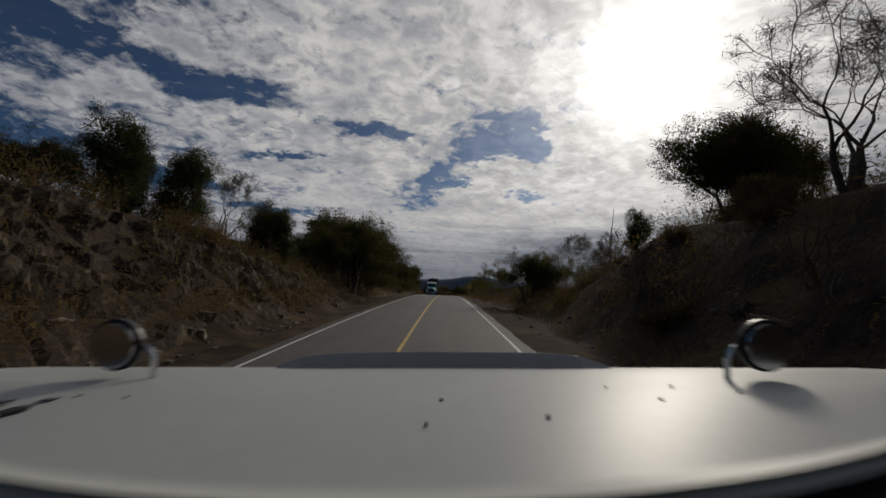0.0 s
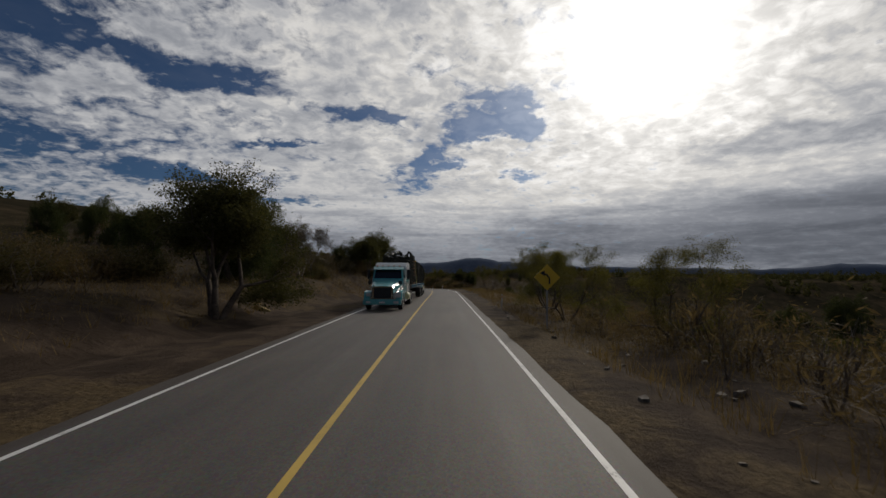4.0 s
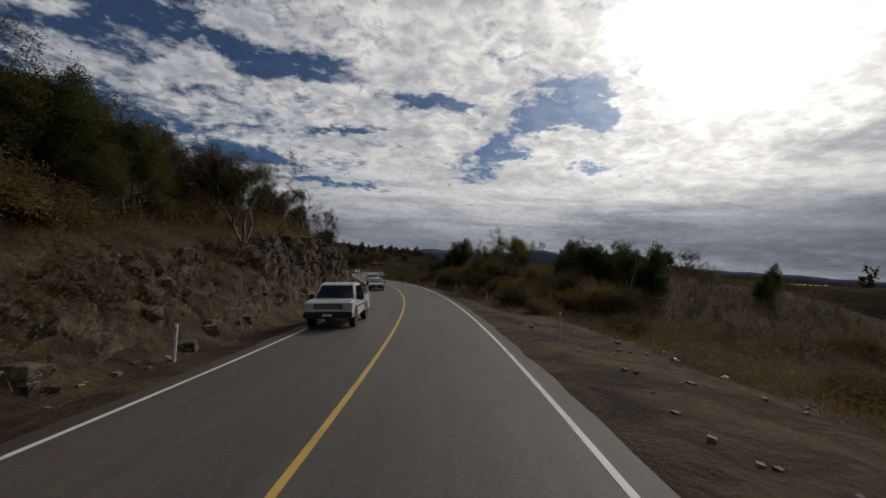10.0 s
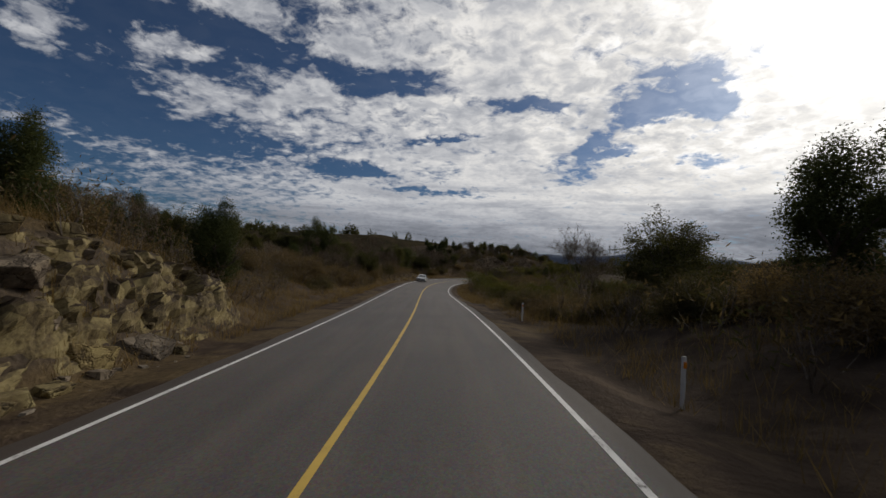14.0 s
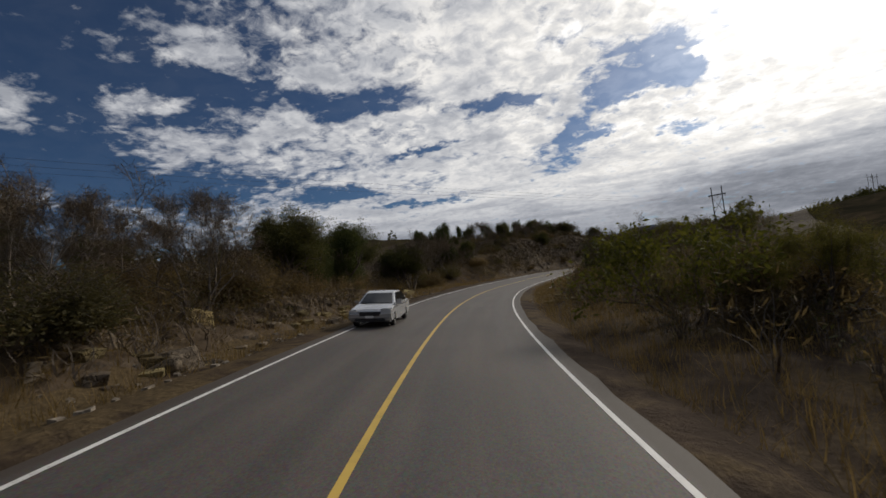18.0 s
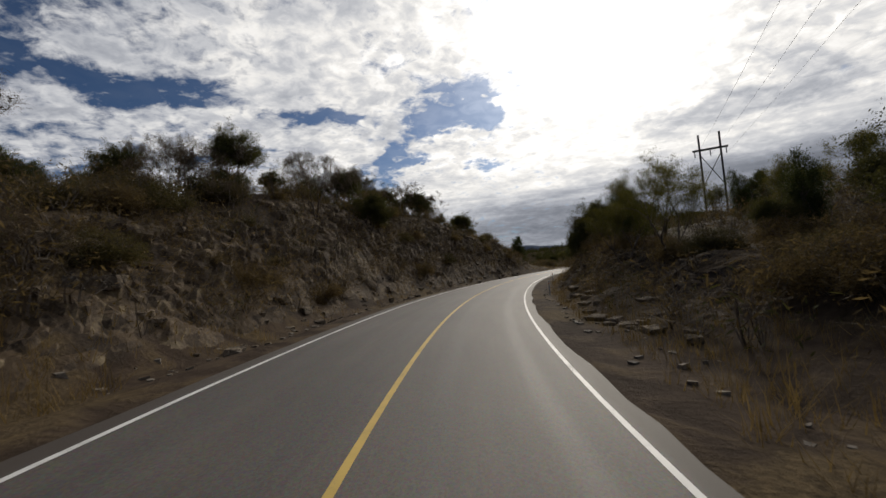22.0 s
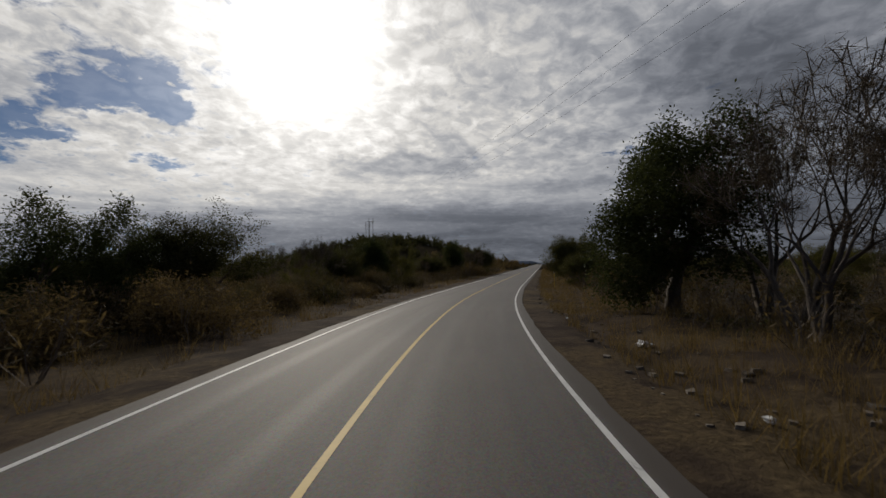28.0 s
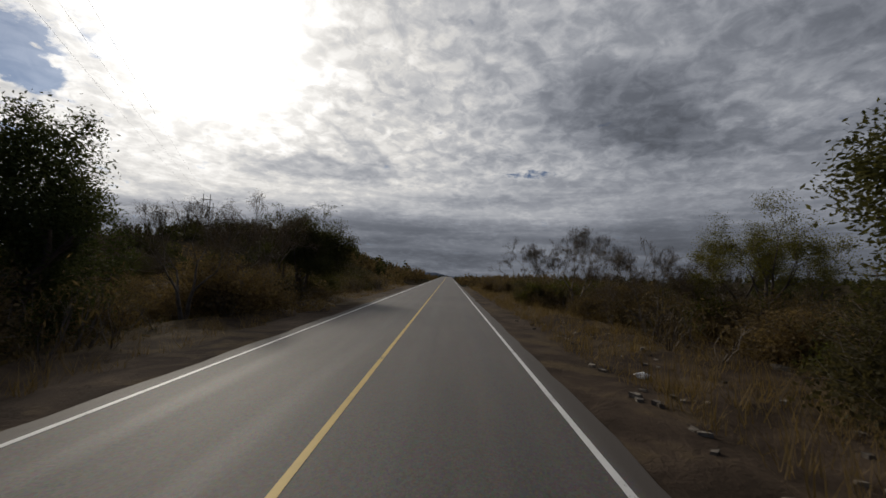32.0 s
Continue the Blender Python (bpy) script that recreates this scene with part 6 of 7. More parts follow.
def tractor(m):
    """A long-nosed tractor unit in teal and white, front bumper at y = 0, sleeper's back at y = -7."""
    root = new("tractor_unit")
    part("chassis", block(-0.45, 0.45, -8.6, -0.4, 0.62, 0.95, 0.02), P_DARK, root)
    bm = bmesh.new()
    rings = []
    for y, half, z0, z1 in ((-0.25, 0.62, 0.75, 1.50), (-0.9, 0.78, 0.75, 1.62), (-1.9, 0.92, 0.9, 1.78), (-2.75, 1.0, 1.0, 1.92)):
        rings.append([bm.verts.new(c) for c in ((-half, y, z0), (-half, y, z1 - 0.16), (-half + 0.14, y, z1 - 0.03), (-half * 0.5, y, z1), (half * 0.5, y, z1),
                                                (half - 0.14, y, z1 - 0.03), (half, y, z1 - 0.16), (half, y, z0))])
    for a, b in zip(rings[:-1], rings[1:]):
        for i in range(7):
            bm.faces.new((a[i], a[i + 1], b[i + 1], b[i]))
    bm.faces.new(rings[0])
    bm.faces.new(rings[-1][::-1])
    hood = part("hood", bm, P_TEAL, root, "teal painted long hood")
    for side in (-1, 1):
        c = [(side * 0.800, -0.9, 1.22), (side * 0.94, -1.9, 1.42), (side * 1.022, -2.75, 1.60), (side * 1.022, -2.75, 1.32), (side * 0.94, -1.9, 1.16), (side * 0.80, -0.9, 0.98)]
        part("hood_stripe", pane(c if side > 0 else c[::-1], 0.012), P_WHITE, hood)
        for lift_ in (0.0, -0.27):
            pts = [(side * 0.805, -0.9, 1.235 + lift_ * 0.9), (side * 0.95, -1.9, 1.435 + lift_ * 0.97), (side * 1.03, -2.75, 1.615 + lift_ * 1.05)]
            part("pin_stripe", rod(pts, 0.022, 4), P_BLACK, hood)
        part("hood_badge", block(side * 0.955, side * 0.968, -2.2, -1.85, 1.30, 1.37), P_DARK, hood)
    part("grille_shell", block(-0.66, 0.66, -0.28, -0.16, 0.70, 1.50, 0.06), P_CHROME, root)
    part("grille", block(-0.55, 0.55, -0.17, -0.13, 0.76, 1.42, 0.02), P_BLACK, root)
    for k in range(6):
        part("grille_bar", block(-0.48 + k * 0.18, -0.455 + k * 0.18, -0.135, -0.115, 0.78, 1.40), P_DARK, root)
    part("bumper", block(-1.18, 1.18, -0.28, 0.0, 0.36, 0.70, 0.05), P_TEAL, root)
    part("number_plate", block(-0.17, 0.17, 0.0, 0.012, 0.46, 0.56), P_WHITE, root)
    nar = lambda z: 1.0 - 0.09 * max(0, (z - 1.8) / 1.0)
    cab = part("cab", profile([(-2.72, 1.05), (-2.72, 1.92), (-3.02, 2.62), (-3.15, 2.74), (-4.42, 2.80), (-4.45, 0.95), (-2.9, 0.95)], 1.06, 0.05, nar), P_TEAL, root)
    part("windshield", pane([(-0.94, -2.745, 1.98), (0.94, -2.745, 1.98), (0.86, -3.0, 2.60), (-0.86, -3.0, 2.60)][::-1], 0.02), P_GLASS, cab)
    part("sun_visor", pane([(-1.0, -2.72, 2.60), (1.0, -2.72, 2.60), (0.98, -3.1, 2.80), (-0.98, -3.1, 2.80)][::-1], 0.03), P_TEAL, cab)
    for k in range(5):
        part("roof_lamp", block(-0.8 + k * 0.38, -0.68 + k * 0.38, -3.12, -3.0, 2.79, 2.86, 0.02), P_AMBER, cab)
    sl = part("sleeper", profile([(-4.42, 0.95), (-4.42, 2.82), (-4.8, 3.12), (-6.6, 3.16), (-6.85, 3.0), (-6.85, 0.95)], 1.14, 0.07), P_WHITE, root, "white sleeper box behind the cab")
    for side in (-1, 1):
        part("door", block(side * 1.055, side * 1.085, -4.15, -2.95, 1.05, 1.98, 0.03), P_WHITE, cab)
        part("door_panel", block(side * 1.083, side * 1.095, -4.05, -3.15, 1.08, 1.48, 0.01), P_TEAL, cab)
        part("door_stripe", block(side * 1.082, side * 1.096, -4.42, -2.80, 1.63, 1.67), P_BLACK, cab)
        c = [(side * (1.06 * nar(2.0) + 0.014), -3.05, 2.02), (side * (1.06 * nar(2.55) + 0.014), -3.2, 2.58), (side * (1.06 * nar(2.55) + 0.014), -4.05, 2.58), (side * (1.06 * nar(2.0) + 0.014), -4.1, 2.02)]
        part("side_window", pane(c if side < 0 else c[::-1], 0.02), P_GLASS, cab)
        part("door_handle", block(side * 1.095, side * 1.12, -4.1, -3.9, 1.56, 1.60, 0.01), P_CHROME, cab)
        part("mirror", block(side * 1.28, side * 1.44, -3.15, -3.02, 1.95, 2.55, 0.03), P_BLACK, cab)
        part("mirror_arm", rod([(side * 1.05, -3.1, 2.55), (side * 1.36, -3.09, 2.56), (side * 1.36, -3.09, 1.95), (side * 1.06, -3.2, 1.75)], 0.02), P_CHROME, cab)
        part("lettering", block(side * 1.086, side * 1.094, -3.9, -3.35, 1.76, 1.80), P_DARK, cab)
        part("lettering", block(side * 1.086, side * 1.094, -3.8, -3.45, 1.69, 1.72), P_DARK, cab)
        part("side_panel", block(side * 1.14, side * 1.152, -5.9, -4.5, 1.72, 2.55, 0.01), P_TEAL, sl)
        part("sleeper_stripe", block(side * 1.142, side * 1.156, -6.8, -4.45, 1.64, 1.69), P_BLACK, sl)
        part("vent", block(side * 1.142, side * 1.156, -6.6, -6.15, 2.35, 2.75, 0.008), P_GREY, sl)
        part("locker_door", block(side * 1.142, side * 1.158, -6.2, -5.85, 1.05, 1.5, 0.02), P_WHITE, sl)
        part("fuel_tank", drum(side * 0.95, -5.6, 0.68, 0.33, 1.6, "y", 24, 0.05), P_CREAM, root, "pale cylindrical fuel tank")
        for y in (-5.1, -6.1):
            part("tank_band", drum(side * 0.95, y, 0.68, 0.338, 0.06, "y", 24, 0.0), P_CHROME, root)
        part("step", block(side * 0.7, side * 1.12, -4.6, -3.4, 0.42, 0.50, 0.02), P_GREY, root)
        part("hood_mirror", drum(side * 0.98, -1.25, 1.72, 0.13, 0.05, "y", 20, 0.01), P_BLACK, root)
        part("hood_mirror_arm", rod([(side * 0.85, -1.3, 1.40), (side * 0.99, -1.27, 1.42), (side * 0.98, -1.27, 1.70)], 0.014), P_CHROME, root)
        part("headlight", block(side * 0.72, side * 1.06, -0.62, -0.32, 0.86, 1.08, 0.05), P_LENS, root)
        part("fog_lamp", block(side * 0.72, side * 1.0, -0.02, 0.012, 0.46, 0.58, 0.01), P_LENS, root)
        bm = profile([(-0.35, 0.75), (-0.55, 1.12), (-0.95, 1.22), (-1.6, 1.22), (-2.0, 1.08), (-2.25, 0.62), (-2.1, 0.62), (-1.8, 0.95), (-1.3, 1.08), (-0.85, 0.98), (-0.62, 0.62), (-0.4, 0.62)], 0.2, 0.02)
        for w in bm.verts:
            w.co.x += side * 1.0
        part("fender", bm, P_TEAL, root)
        wheel(root, side * 1.02, -1.3, 0.52, 0.28)
        for y in (-7.3, -8.25):
            wheel(root, side * 0.98, y, 0.52, 0.48)
    root.matrix_world = m
    return tagged(root, "teal and white long nosed tractor unit with chrome trim", "truck", "oncoming flatbed trucks")


def flatbed(length, m, axles=2):
    """A flat trailer, front end at y = 0, deck at 1.5 m."""
    root = new("flatbed_trailer")
    for x in (-0.45, 0.45):
        part("frame_beam", block(x - 0.07, x + 0.07, -length + 0.2, -0.3, 0.95, 1.38, 0.01), P_DARK, root)
    for side in (-1, 1):
        part("side_rail", block(side * 1.24, side * 1.29, -length, 0.0, 1.28, 1.50, 0.012), P_BLUE, root, "faded blue steel side rail")
        for k in range(int(length / 0.8)):
            part("stake_pocket", block(side * 1.29, side * 1.325, -0.5 - k * 0.8, -0.36 - k * 0.8, 1.33, 1.47, 0.006), P_BLUE, root)
        for k in range(axles):
            wheel(root, side * 0.98, -length + 0.9 + k * 1.15, 0.5, 0.5)
        part("mudflap", block(side * 0.72, side * 1.24, -length + 0.12, -length + 0.14, 0.35, 1.0), P_RUBBER, root)
    n = int(length / 0.42)
    plank = part("deck_plank", block(-1.24, 1.24, -0.415, 0.0, 1.455, 1.505, 0.006), P_PLANK, root)
    for k in range(1, n):
        ob = new("deck_plank", plank.data)
        ob.parent = root
        ob.location = (0, -k * 0.42, 0)
    part("end_beam", block(-1.24, 1.24, -length - 0.04, -length + 0.06, 1.25, 1.50, 0.01), P_DARK, root)
    part("landing_gear", block(-0.6, 0.6, -2.2, -2.1, 0.5, 0.95), P_DARK, root)
    root.matrix_world = m
    return tagged(root, "flatbed semi trailer with plank deck and blue rails", "trailer", "flatbed trailers")


def rack_mesh(seed, length, width, height):
    """One steel rack of a stack: an outer frame set with many short stubs and arms."""
    r = np.random.default_rng(seed)
    bm = bmesh.new()
    cuts = []
    for side in (-1, 1):
        cuts.append((side * width / 2 - 0.05, side * width / 2 + 0.05, -length, 0, 0.02, 0.09))
        cuts.append((side * width / 2 - 0.035, side * width / 2 + 0.035, -length, 0, height - 0.08, height - 0.03))
        y = 0.0
        while y > -length + 0.1:
            w = r.uniform(0.03, 0.075)
            for z0 in (0.01, 0.16):
                if r.random() < 0.7:
                    z1 = z0 + r.uniform(0, 0.05)
                    cuts.append((side * width / 2 - 0.06 - r.uniform(0, 0.05), side * width / 2 + 0.05 + r.uniform(-0.03, 0.07), y - w, y, z1, z1 + r.uniform(0.05, 0.14)))
            y -= w + r.uniform(0.02, 0.06)
    x = -width / 2
    while x < width / 2 - 0.1:
        w = r.uniform(0.03, 0.075)
        for y in (0.0, -length):
            for z0 in (0.01, 0.16):
                if r.random() < 0.72:
                    z1 = z0 + r.uniform(0, 0.05)
                    cuts.append((x, x + w, y - 0.06, y + r.uniform(0.0, 0.12), z1, z1 + r.uniform(0.05, 0.14)))
        x += w + r.uniform(0.02, 0.07)
    for k in range(4):
        y = -length * (k + 0.5) / 4
        cuts.append((-width / 2, width / 2, y - 0.05, y + 0.05, 0.03, 0.12))
    for k in range(3):
        x = r.uniform(-width / 2, width / 2)
        cuts.append((x - 0.05, x + 0.05, -length - r.uniform(0.05, 0.3), r.uniform(0.05, 0.35), 0.1, 0.2))
    quads = np.array([(0, 1, 3, 2), (4, 6, 7, 5), (0, 4, 5, 1), (2, 3, 7, 6), (0, 2, 6, 4), (1, 5, 7, 3)])
    v, f = [], []
    for i, (x0, x1, y0, y1, z0, z1) in enumerate(cuts):
        v += [(a, b, c) for a in (x0, x1) for b in (y0, y1) for c in (z0, z1)]
        f.append(quads + 8 * i)
    bm.free()
    return mesh_of("rack", v, np.concatenate(f), P_STEEL)


RACKS = [rack_mesh(k, 1.35, 2.25, 0.33) for k in range(4)]


def rack_stack(m, layers=7, tags=False, seed=0):
    """Steel racks piled on the deck, about 2.2 m high."""
    r = np.random.default_rng(seed)
    root = new("rack_stack")
    for k in range(layers):
        ob = new("rack", RACKS[r.integers(4)])
        ob.parent = root
        ob.location = (r.normal(0, 0.015), r.normal(0, 0.02), k * 0.305)
    for side in (-1, 1):
        for y in (-0.12, -1.2):
            part("post", block(side * 1.12, side * 1.2, y - 0.04, y + 0.04, 0.0, layers * 0.305, 0.01), P_STEEL, root)
            if tags:
                for k in range(layers):
                    part("tag", block(side * 1.2, side * 1.212, y - 0.05, y + 0.05, k * 0.305 + 0.08, k * 0.305 + 0.18), P_ORANGE, root)
        for k in (2, 4):
            if tags:
                part("beam", block(side * 1.19, side * 1.205, -1.2, -0.1, k * 0.305 + 0.1, k * 0.305 + 0.17), P_RUST, root)
    z = layers * 0.305
    for k in range(9):
        x, y = r.uniform(-1.0, 1.0), r.uniform(-1.2, -0.1)
        part("arm", rod([(x, y, z - 0.05), (x + r.normal(0, 0.1), y + r.normal(0, 0.2), z + 0.12), (x + r.normal(0, 0.15), y + r.uniform(-0.6, 0.6), z + r.uniform(0.1, 0.32))], r.uniform(0.035, 0.085), 5), P_STEEL, root)
    root.matrix_world = m
    return tagged(root, "tall stack of dark steel racks strapped on a flatbed", "steel racks", "rack stacks on the trailers")


def strap(s, d, top):
    """A webbing strap from rail to rail over a stack that ends at the height top."""
    bm = bmesh.new()
    m = on_road(s, d)
    for side in (-1, 1):
        merge(bm, pane([(side * 1.335, -0.05, 1.36), (side * 1.335, 0.05, 1.36), (side * 1.26, 0.35, top), (side * 1.26, 0.25, top)], 0.01))
    merge(bm, block(-1.26, 1.26, 0.25, 0.35, top - 0.01, top + 0.01))
    ob = part("tie_down_strap", bm, P_STRAP)
    ob.matrix_world = m
    tagged(ob, "yellow webbing strap over the rack load", "strap", "load straps")


LANE = -2.15
tractor(on_road(100.4, LANE) @ Matrix.Scale(1.0, 4))
flatbed(15.0, on_road(108.6, LANE))
for k, s in enumerate((109.4, 110.95, 112.5, 116.8, 118.5, 120.2)):
    rack_stack(on_road(s, LANE, lift=1.505), 8 if s < 112 else 7, s in (110.95, 112.5), k)
strap(113.5, LANE, 3.66)
flatbed(4.7, on_road(124.3, LANE))
for k, s in enumerate((124.5, 126.0, 127.5)):
    rack_stack(on_road(s, LANE, lift=1.505), 7, False, 10 + k)
tractor(on_road(132.15, -2.6) @ Matrix.Scale(1.1, 4))
flatbed(4.8, on_road(141.2, -2.6))
for k, s in enumerate((141.4, 142.85, 144.3)):
    rack_stack(on_road(s, -2.6, lift=1.505), 7, False, 20 + k)
strap(142.5, -2.6, 3.66)
box_truck(on_road(169.6, -2.55))
pickup("old white pickup truck with a dark front bumper", on_road(195.6, -2.6), False, 5.2, True)
saloon("dark graphite saloon car with chrome trim", P_GRAPHITE, on_road(229.6, -2.6))
pickup("white crew cab pickup truck with roof rails", on_road(246.0, -2.7))
saloon("silver saloon car driving along the bend", P_SILVER, on_road(336.3, -2.8))

# ---- roadside furniture ----
def ground_pose(s, d, lift=0.0, turn=0.0):
    return Matrix.Translation(spot(s, d, lift)) @ Matrix.Rotation(-radians(heading_at(s) + turn), 4, "Z")


def delineator(s, d, high=1.0):
    root = new("delineator_post")
    part("post", drum(0, 0, high / 2 - 0.1, 0.045, high + 0.2, "z", 10, 0.01), P_WHITE, root)
    part("reflector", block(-0.03, 0.03, -0.06, -0.04, high - 0.22, high - 0.10, 0.006), P_AMBER, root)
    root.matrix_world = ground_pose(s, d)
    return tagged(root, "short white concrete marker post on the verge", "marker post", "marker posts along the road")


for s in (106.5, 194.0, 210.0, 225.5, 241.9, 257.5, 273.0, 378.0, 424.9, 441.5):
    delineator(s, 6.0 if s < 400 else 5.2)
for s in (190.0, 207.0):
    delineator(s, -5.3)
root = new("gas_marker_post")
part("post", drum(0, 0, 0.7, 0.038, 1.6, "z", 12, 0.01), plain("yellow post paint", (0.62, 0.40, 0.05), 0.5), root)
part("cap", drum(0, 0, 1.52, 0.044, 0.06, "z", 12, 0.01), P_WHITE, root)
root.matrix_world = ground_pose(551.6, 6.9)
tagged(root, "tall yellow painted marker post in dry grass", "marker post")

root = new("curve_sign")
part("pole", block(-0.03, 0.03, -0.03, 0.03, -0.2, 2.9, 0.005), P_GREY, root)
q = 0.58
part("plate", pane([(0, -0.05, 2.35 + q), (-q, -0.05, 2.35), (0, -0.05, 2.35 - q), (q, -0.05, 2.35)], 0.02), plain("yellow sign", (0.72, 0.46, 0.03), 0.45), root, "yellow diamond warning plate")
part("arrow", rod([(0.1, -0.062, 2.05), (0.1, -0.062, 2.3), (0.0, -0.062, 2.45), (-0.16, -0.062, 2.52)], 0.035, 4), P_BLACK, root)
part("arrow_head", pane([(-0.12, -0.068, 2.66), (-0.32, -0.068, 2.54), (-0.10, -0.068, 2.40)], 0.012), P_BLACK, root)
root.matrix_world = ground_pose(93.0, 6.2)
tagged(root, "yellow diamond curve warning sign on a pole", "road sign")


def snag(s, d, high, lean):
    r = np.random.default_rng(int(s))
    segs, tips = [], []
    p = np.array([0.0, 0, -0.2])
    w = unit(np.array([lean, 0.05, 1.0]))
    for k in range(6):
        q = p + unit(w + r.normal(0, 0.08, 3)) * (high + 0.2) / 6
        segs.append((p, q, 0.10 - k * 0.014, 0.10 - (k + 1) * 0.014))
        p = q
    v, f = tubes(segs, 7)
    root = new("dead_tree_trunk", mesh_of("dead_tree_trunk", v, f, M_TWIG, True))
    root.matrix_world = ground_pose(s, d)
    return tagged(root, "grey dead tree trunk standing in brush", "dead trunk", "dead trunks")


for s, d, high, lean in ((158.0, 12.0, 4.2, -0.12), (40.0, 11.5, 4.2, -0.05), (33.0, 13.5, 6.0, 0.02), (207.0, 15.0, 4.0, 0.15), (478.0, -14.0, 3.5, 0.0), (455.0, -15.5, 3.0, 0.5)):
    snag(s, d, high, lean)


def litter(s, d, r, seed):
    g = np.random.default_rng(seed)
    bm = bmesh.new()
    bmesh.ops.create_icosphere(bm, subdivisions=2, radius=r)
    for w in bm.verts:
        w.co *= 0.7 + 0.6 * noise.noise(w.co * (1.8 / r) + Vector((seed, 0, 0)))
        w.co.z = w.co.z * 0.55 + r * 0.25
    ob = part("crumpled_bag", bm, P_WHITE)
    ob.matrix_world = ground_pose(s, d, 0.02)
    tagged(ob, "crumpled white plastic bag lying on the verge", "litter", "litter on the verge")


for k, (s, d, r) in enumerate(((588.5, 6.4, 0.24), (518.5, 6.6, 0.28), (512.0, 6.0, 0.12), (566.0, 6.8, 0.16), (536.0, 5.8, 0.1), (525.5, 5.6, 0.09), (64.0, -7.6, 0.15),
                               (60.5, 5.6, 0.08), (65.0, 6.2, 0.07), (430.5, 5.4, 0.1), (392.0, 5.6, 0.1), (366.0, 6.4, 0.14), (192.5, 9.4, 0.16), (194.2, 10.0, 0.1), (189.0, 8.6, 0.12))):
    litter(s, d, r, k + 1)


# ---- power line ----
M_POLE = material("grey weathered pole", ((0.0, (0.07, 0.06, 0.05)), (1.0, (0.16, 0.14, 0.12))), 2.0, 25.0, 0.9, 0.3, 0.01)


def pylon(x, y, top, turn, high=15.0, gap=2.3):
    root = new("power_pylon")
    for side in (-1, 1):
        part("pole", rod([(side * gap / 2, 0, -high - 3), (side * gap / 2, 0, 0.6)], 0.12, 8), M_POLE, root)
        part("insulator", rod([(side * gap * 0.75, 0, -1.4), (side * gap * 0.75, 0, -2.2)], 0.07, 6), P_GREY, root)
    part("insulator", rod([(0, 0, -1.4), (0, 0, -2.2)], 0.07, 6), P_GREY, root)
    part("cross_arm", block(-gap * 0.85, gap * 0.85, -0.12, 0.12, -1.5, -1.25, 0.02), M_POLE, root)
    part("brace", rod([(-gap / 2, 0, -2.0), (gap / 2, 0, -6.0)], 0.05, 5), M_POLE, root)
    part("brace", rod([(gap / 2, 0, -2.0), (-gap / 2, 0, -6.0)], 0.05, 5), M_POLE, root)
    root.matrix_world = Matrix.Translation((x, y, top)) @ Matrix.Rotation(-radians(turn), 4, "Z")
    return tagged(root, "wooden two pole power line frame with cross arm", "power pylon", "power pylons")


def wire(a, b, sag):
    pts = []
    for k in range(17):
        t = k / 16
        p = Vector(a).lerp(Vector(b), t)
        p.z -= sag * 4 * t * (1 - t)
        pts.append(tuple(p))
    ob = part("power_wire", rod(pts, 0.008, 4), P_DARK)
    tagged(ob, "thin dark overhead power wire", "power wire", "overhead wires")


LINE_TURN = 31.0
TOPS = [(-119.0, 248.0, 12.0), (-11.0, 437.0, 5.6), (138.0, 692.0, 22.0), (152.0, 716.0, 23.0)]
for x, y, top in TOPS:
    pylon(x, y, top, LINE_TURN)
ax, ay = math.cos(radians(LINE_TURN)), -math.sin(radians(LINE_TURN))
for (x0, y0, z0), (x1, y1, z1) in zip(TOPS[:-1], TOPS[1:]):
    for k in (-1.72, 0.0, 1.72):
        wire((x0 + ax * k, y0 + ay * k, z0 - 2.2), (x1 + ax * k, y1 + ay * k, z1 - 2.2), 3.0 if abs(y1 - y0) > 100 else 0.2)

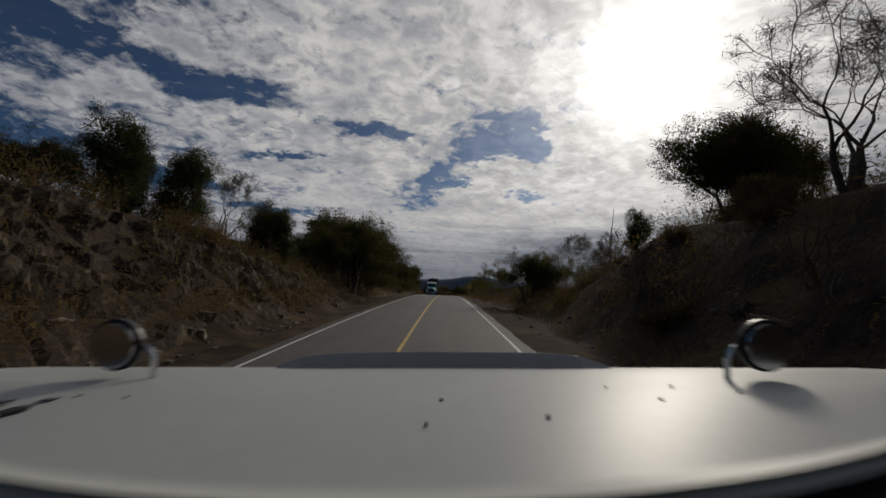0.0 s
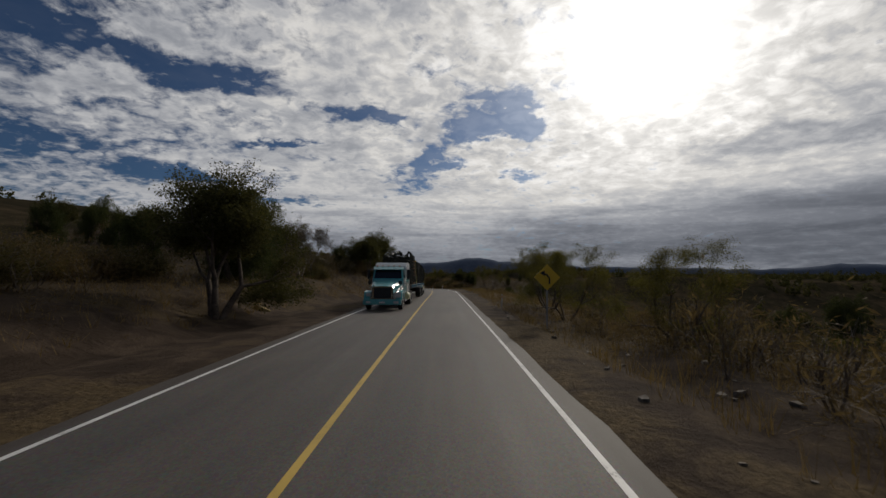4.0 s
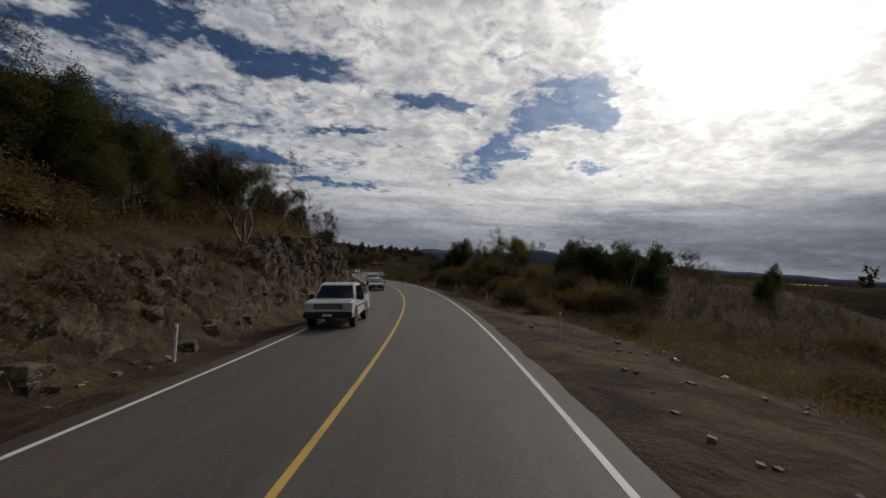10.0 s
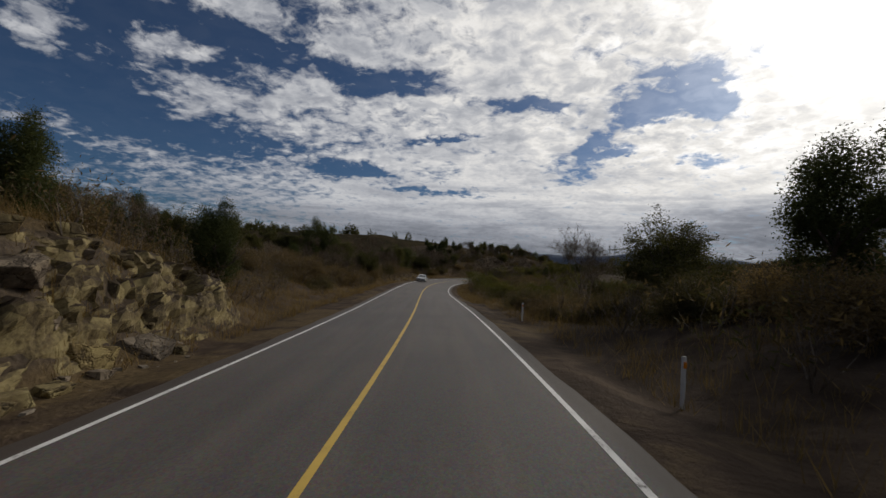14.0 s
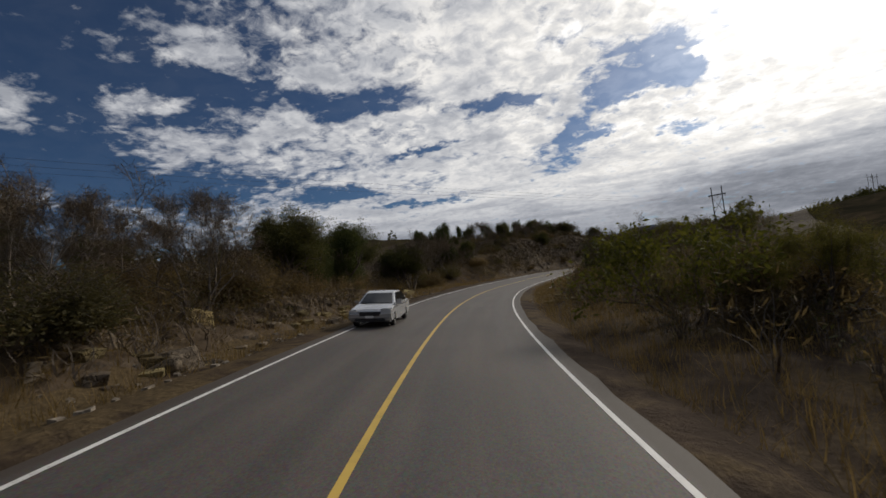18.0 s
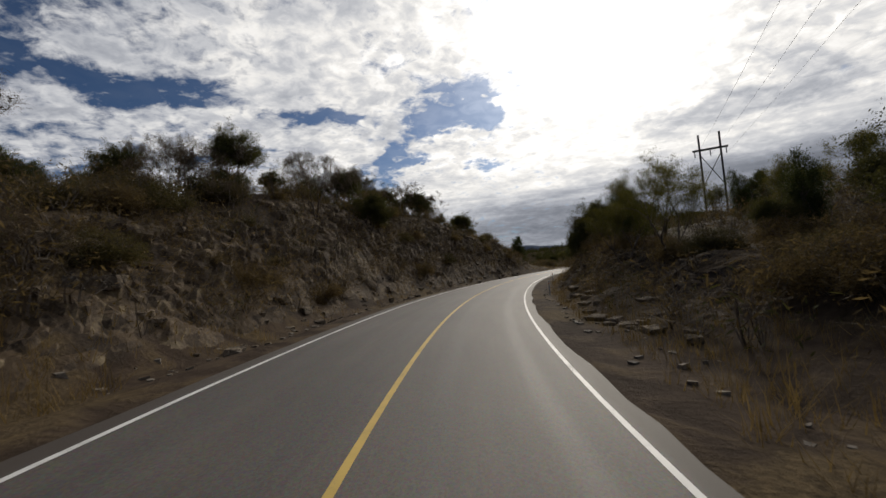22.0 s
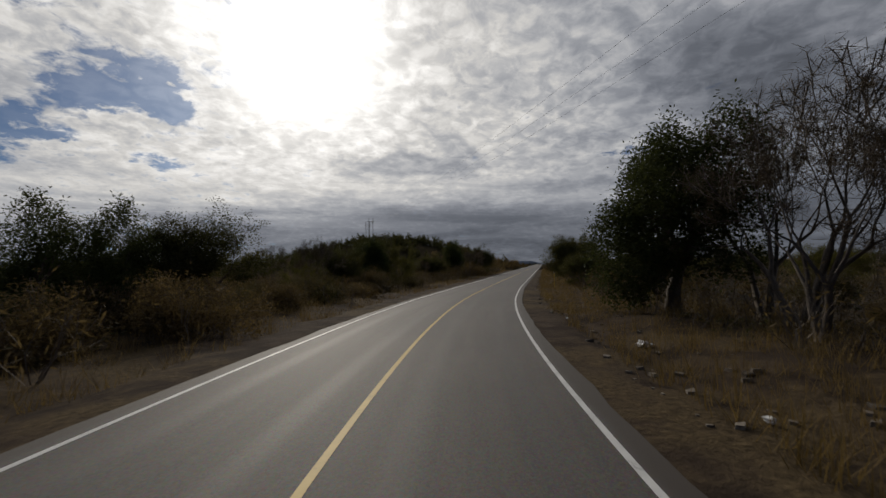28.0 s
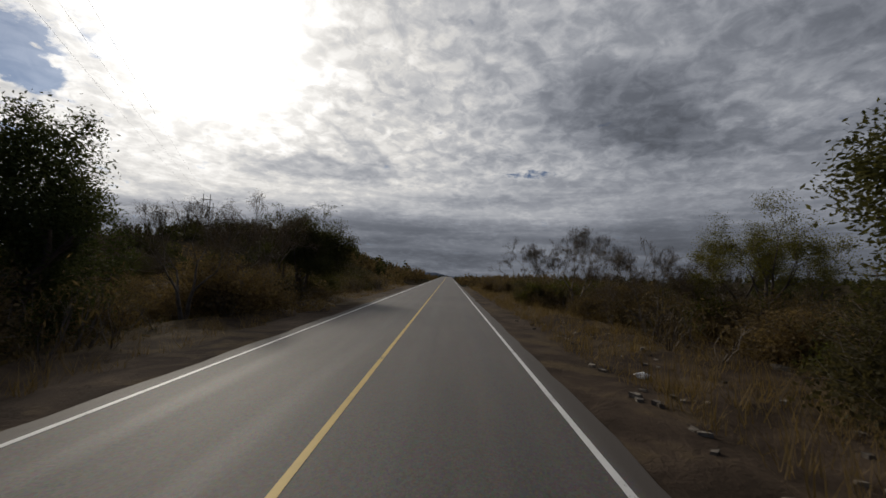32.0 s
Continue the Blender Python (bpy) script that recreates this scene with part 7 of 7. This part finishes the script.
# ---- the truck that carries the camera, where it stands as the drive begins ----
def own_truck():
    root = new("truck_front")
    mid = 0.10  # the camera sits left of the truck's middle line
    # hood: a broad, gently domed panel that falls away beyond its crest
    nx, ny = 65, 25
    gx_, gy_ = np.meshgrid(np.linspace(-1, 1, nx), np.linspace(0, 1, ny), indexing="xy")
    across = mid + gx_ * 1.30
    back = 0.60 + 0.27 * across ** 2 + np.clip(0.9 * (-across - 0.66), 0, 0.2)
    back = np.minimum(back, 1.1)
    flat_part = np.clip(gy_ / 0.6, 0, 1)
    fall = np.clip((gy_ - 0.6) / 0.4, 0, 1)
    half = 1.30 - 0.30 * fall ** 2
    x = mid + gx_ * half
    y = back + (1.18 - back) * flat_part + 0.72 * np.sin(fall * 1.5)
    z = 1.945 + 0.012 * np.sin(flat_part * 2.6) - 0.36 * (1 - np.cos(fall * 1.5))
    top = np.stack([x, y, z], -1).reshape(-1, 3)
    low = top - np.array([0, 0, 0.03])
    f = sheet_faces(ny, nx)
    n = len(top)
    edge_ids = np.concatenate([np.arange(nx), np.arange(nx - 1, n, nx), np.arange(n - 1, n - nx - 1, -1), np.arange(n - nx, -1, -nx)])
    rim = np.stack([edge_ids[:-1], edge_ids[1:], edge_ids[1:] + n, edge_ids[:-1] + n], -1)
    rim = rim[rim[:, 0] != rim[:, 1]]
    hood = new("hood", mesh_of("hood", np.concatenate([top, low]), np.concatenate([f, f[:, ::-1] + n, rim]), plain("white hood paint", (0.50, 0.51, 0.48), 0.46, spec=0.3, coat=0.0, vary=0.10), True))
    hood.parent = root
    tagged(hood, "glossy white truck hood with bug marks")
    # bug marks on the paint
    r = np.random.default_rng(4)
    for k in range(14):
        px, py = (r.uniform(-0.82, -0.70), r.uniform(0.84, 0.98)) if k < 5 else (r.uniform(-0.7, 0.9), r.uniform(0.8, 1.1))
        s_ = 0.018 if k < 5 else 0.005
        part("bug_mark", pane([(px + math.cos(a) * s_ * r.uniform(0.4, 1.2), py + math.sin(a) * s_ * r.uniform(0.4, 1.2), 1.9605) for a in np.arange(0, 6.2, 0.9)], 0.003), P_DARK, hood)
    cowl = part("cowl", block(mid - 1.3, mid + 1.3, 0.22, 0.92, 1.78, 1.88, 0.03), P_BLACK, root, "black cowl panel under the windshield")
    for k in range(9):
        part("cowl_slot", block(mid - 1.0 + k * 0.23, mid - 0.86 + k * 0.23, 0.34, 0.46, 1.88, 1.885), P_DARK, cowl)
    part("wiper", rod([(mid - 0.45, 0.42, 1.89), (mid - 0.25, 0.44, 1.90), (mid + 0.55, 0.48, 1.90)], 0.012, 6), P_BLACK, root)
    part("wiper", rod([(mid - 1.0, 0.42, 1.89), (mid - 0.8, 0.44, 1.90), (mid - 0.1, 0.50, 1.90)], 0.012, 6), P_BLACK, root)
    # grey deflector along the nose
    bm = bmesh.new()
    rows_ = []
    for k in range(13):
        u = -1 + k / 6
        e = 0.035 * abs(u) ** 8
        rows_.append([bm.verts.new((mid + u * 0.50, 1.38 - 0.04 * u * u, 1.90)), bm.verts.new((mid + u * 0.50, 1.44 - 0.04 * u * u, 1.975 - e)),
                      bm.verts.new((mid + u * 0.50, 1.455 - 0.04 * u * u, 1.973 - e)), bm.verts.new((mid + u * 0.50, 1.42 - 0.04 * u * u, 1.86))])
    for a, b in zip(rows_[:-1], rows_[1:]):
        for i in range(4):
            bm.faces.new((a[i], a[(i + 1) % 4], b[(i + 1) % 4], b[i]))
    bm.faces.new(rows_[0])
    bm.faces.new(rows_[-1][::-1])
    part("bug_deflector", bm, P_GREY, root, "smoked grey plastic bug deflector")
    for side in (-1, 1):
        hx = -0.735 if side < 0 else 0.92
        head = part("hood_mirror", drum(hx, 1.20, 2.035, 0.066, 0.04, "y", 28, 0.012), P_BLACK, root, "round convex hood mirror on a chrome arm")
        part("mirror_glass", drum(hx, 1.182, 2.035, 0.058, 0.012, "y", 28, 0.004), P_CHROME, head)
        part("mirror_arm", rod([(hx - side * 0.095, 1.20, 1.93), (hx - side * 0.095, 1.20, 2.0), (hx - side * 0.085, 1.20, 2.025), (hx - side * 0.03, 1.215, 2.04)], 0.008, 8), P_CHROME, root)
        part("fender", block(min(mid + side * 0.72, mid + side * 1.2), max(mid + side * 0.72, mid + side * 1.2), 0.82, 1.82, 0.98, 1.60, 0.08), P_WHITE, root)
        part("headlight", block(min(mid + side * 0.7, mid + side * 1.1), max(mid + side * 0.7, mid + side * 1.1), 1.78, 1.88, 1.05, 1.28, 0.04), P_LENS, root)
        wheel(root, mid + side * 1.02, 1.25, 0.5, 0.28).location.z = 0.073
        part("marker_lamp", block(mid + side * 1.1, mid + side * 1.16, 1.84, 1.92, 1.30, 1.36, 0.01), P_AMBER, root)
    part("grille", block(mid - 0.66, mid + 0.66, 1.76, 1.88, 0.75, 1.62, 0.05), P_BLACK, root)
    part("bumper", block(mid - 1.2, mid + 1.2, 1.80, 2.05, 0.42, 0.72, 0.05), P_WHITE, root)
    part("chassis", block(mid - 0.45, mid + 0.45, 0.2, 1.85, 0.6, 0.85, 0.02), P_DARK, root)
    root.matrix_world = on_road(0.0, 1.26, against=False, lift=-0.073)
    return tagged(root, "white long nosed truck front seen from its cab", "truck")


own_truck()
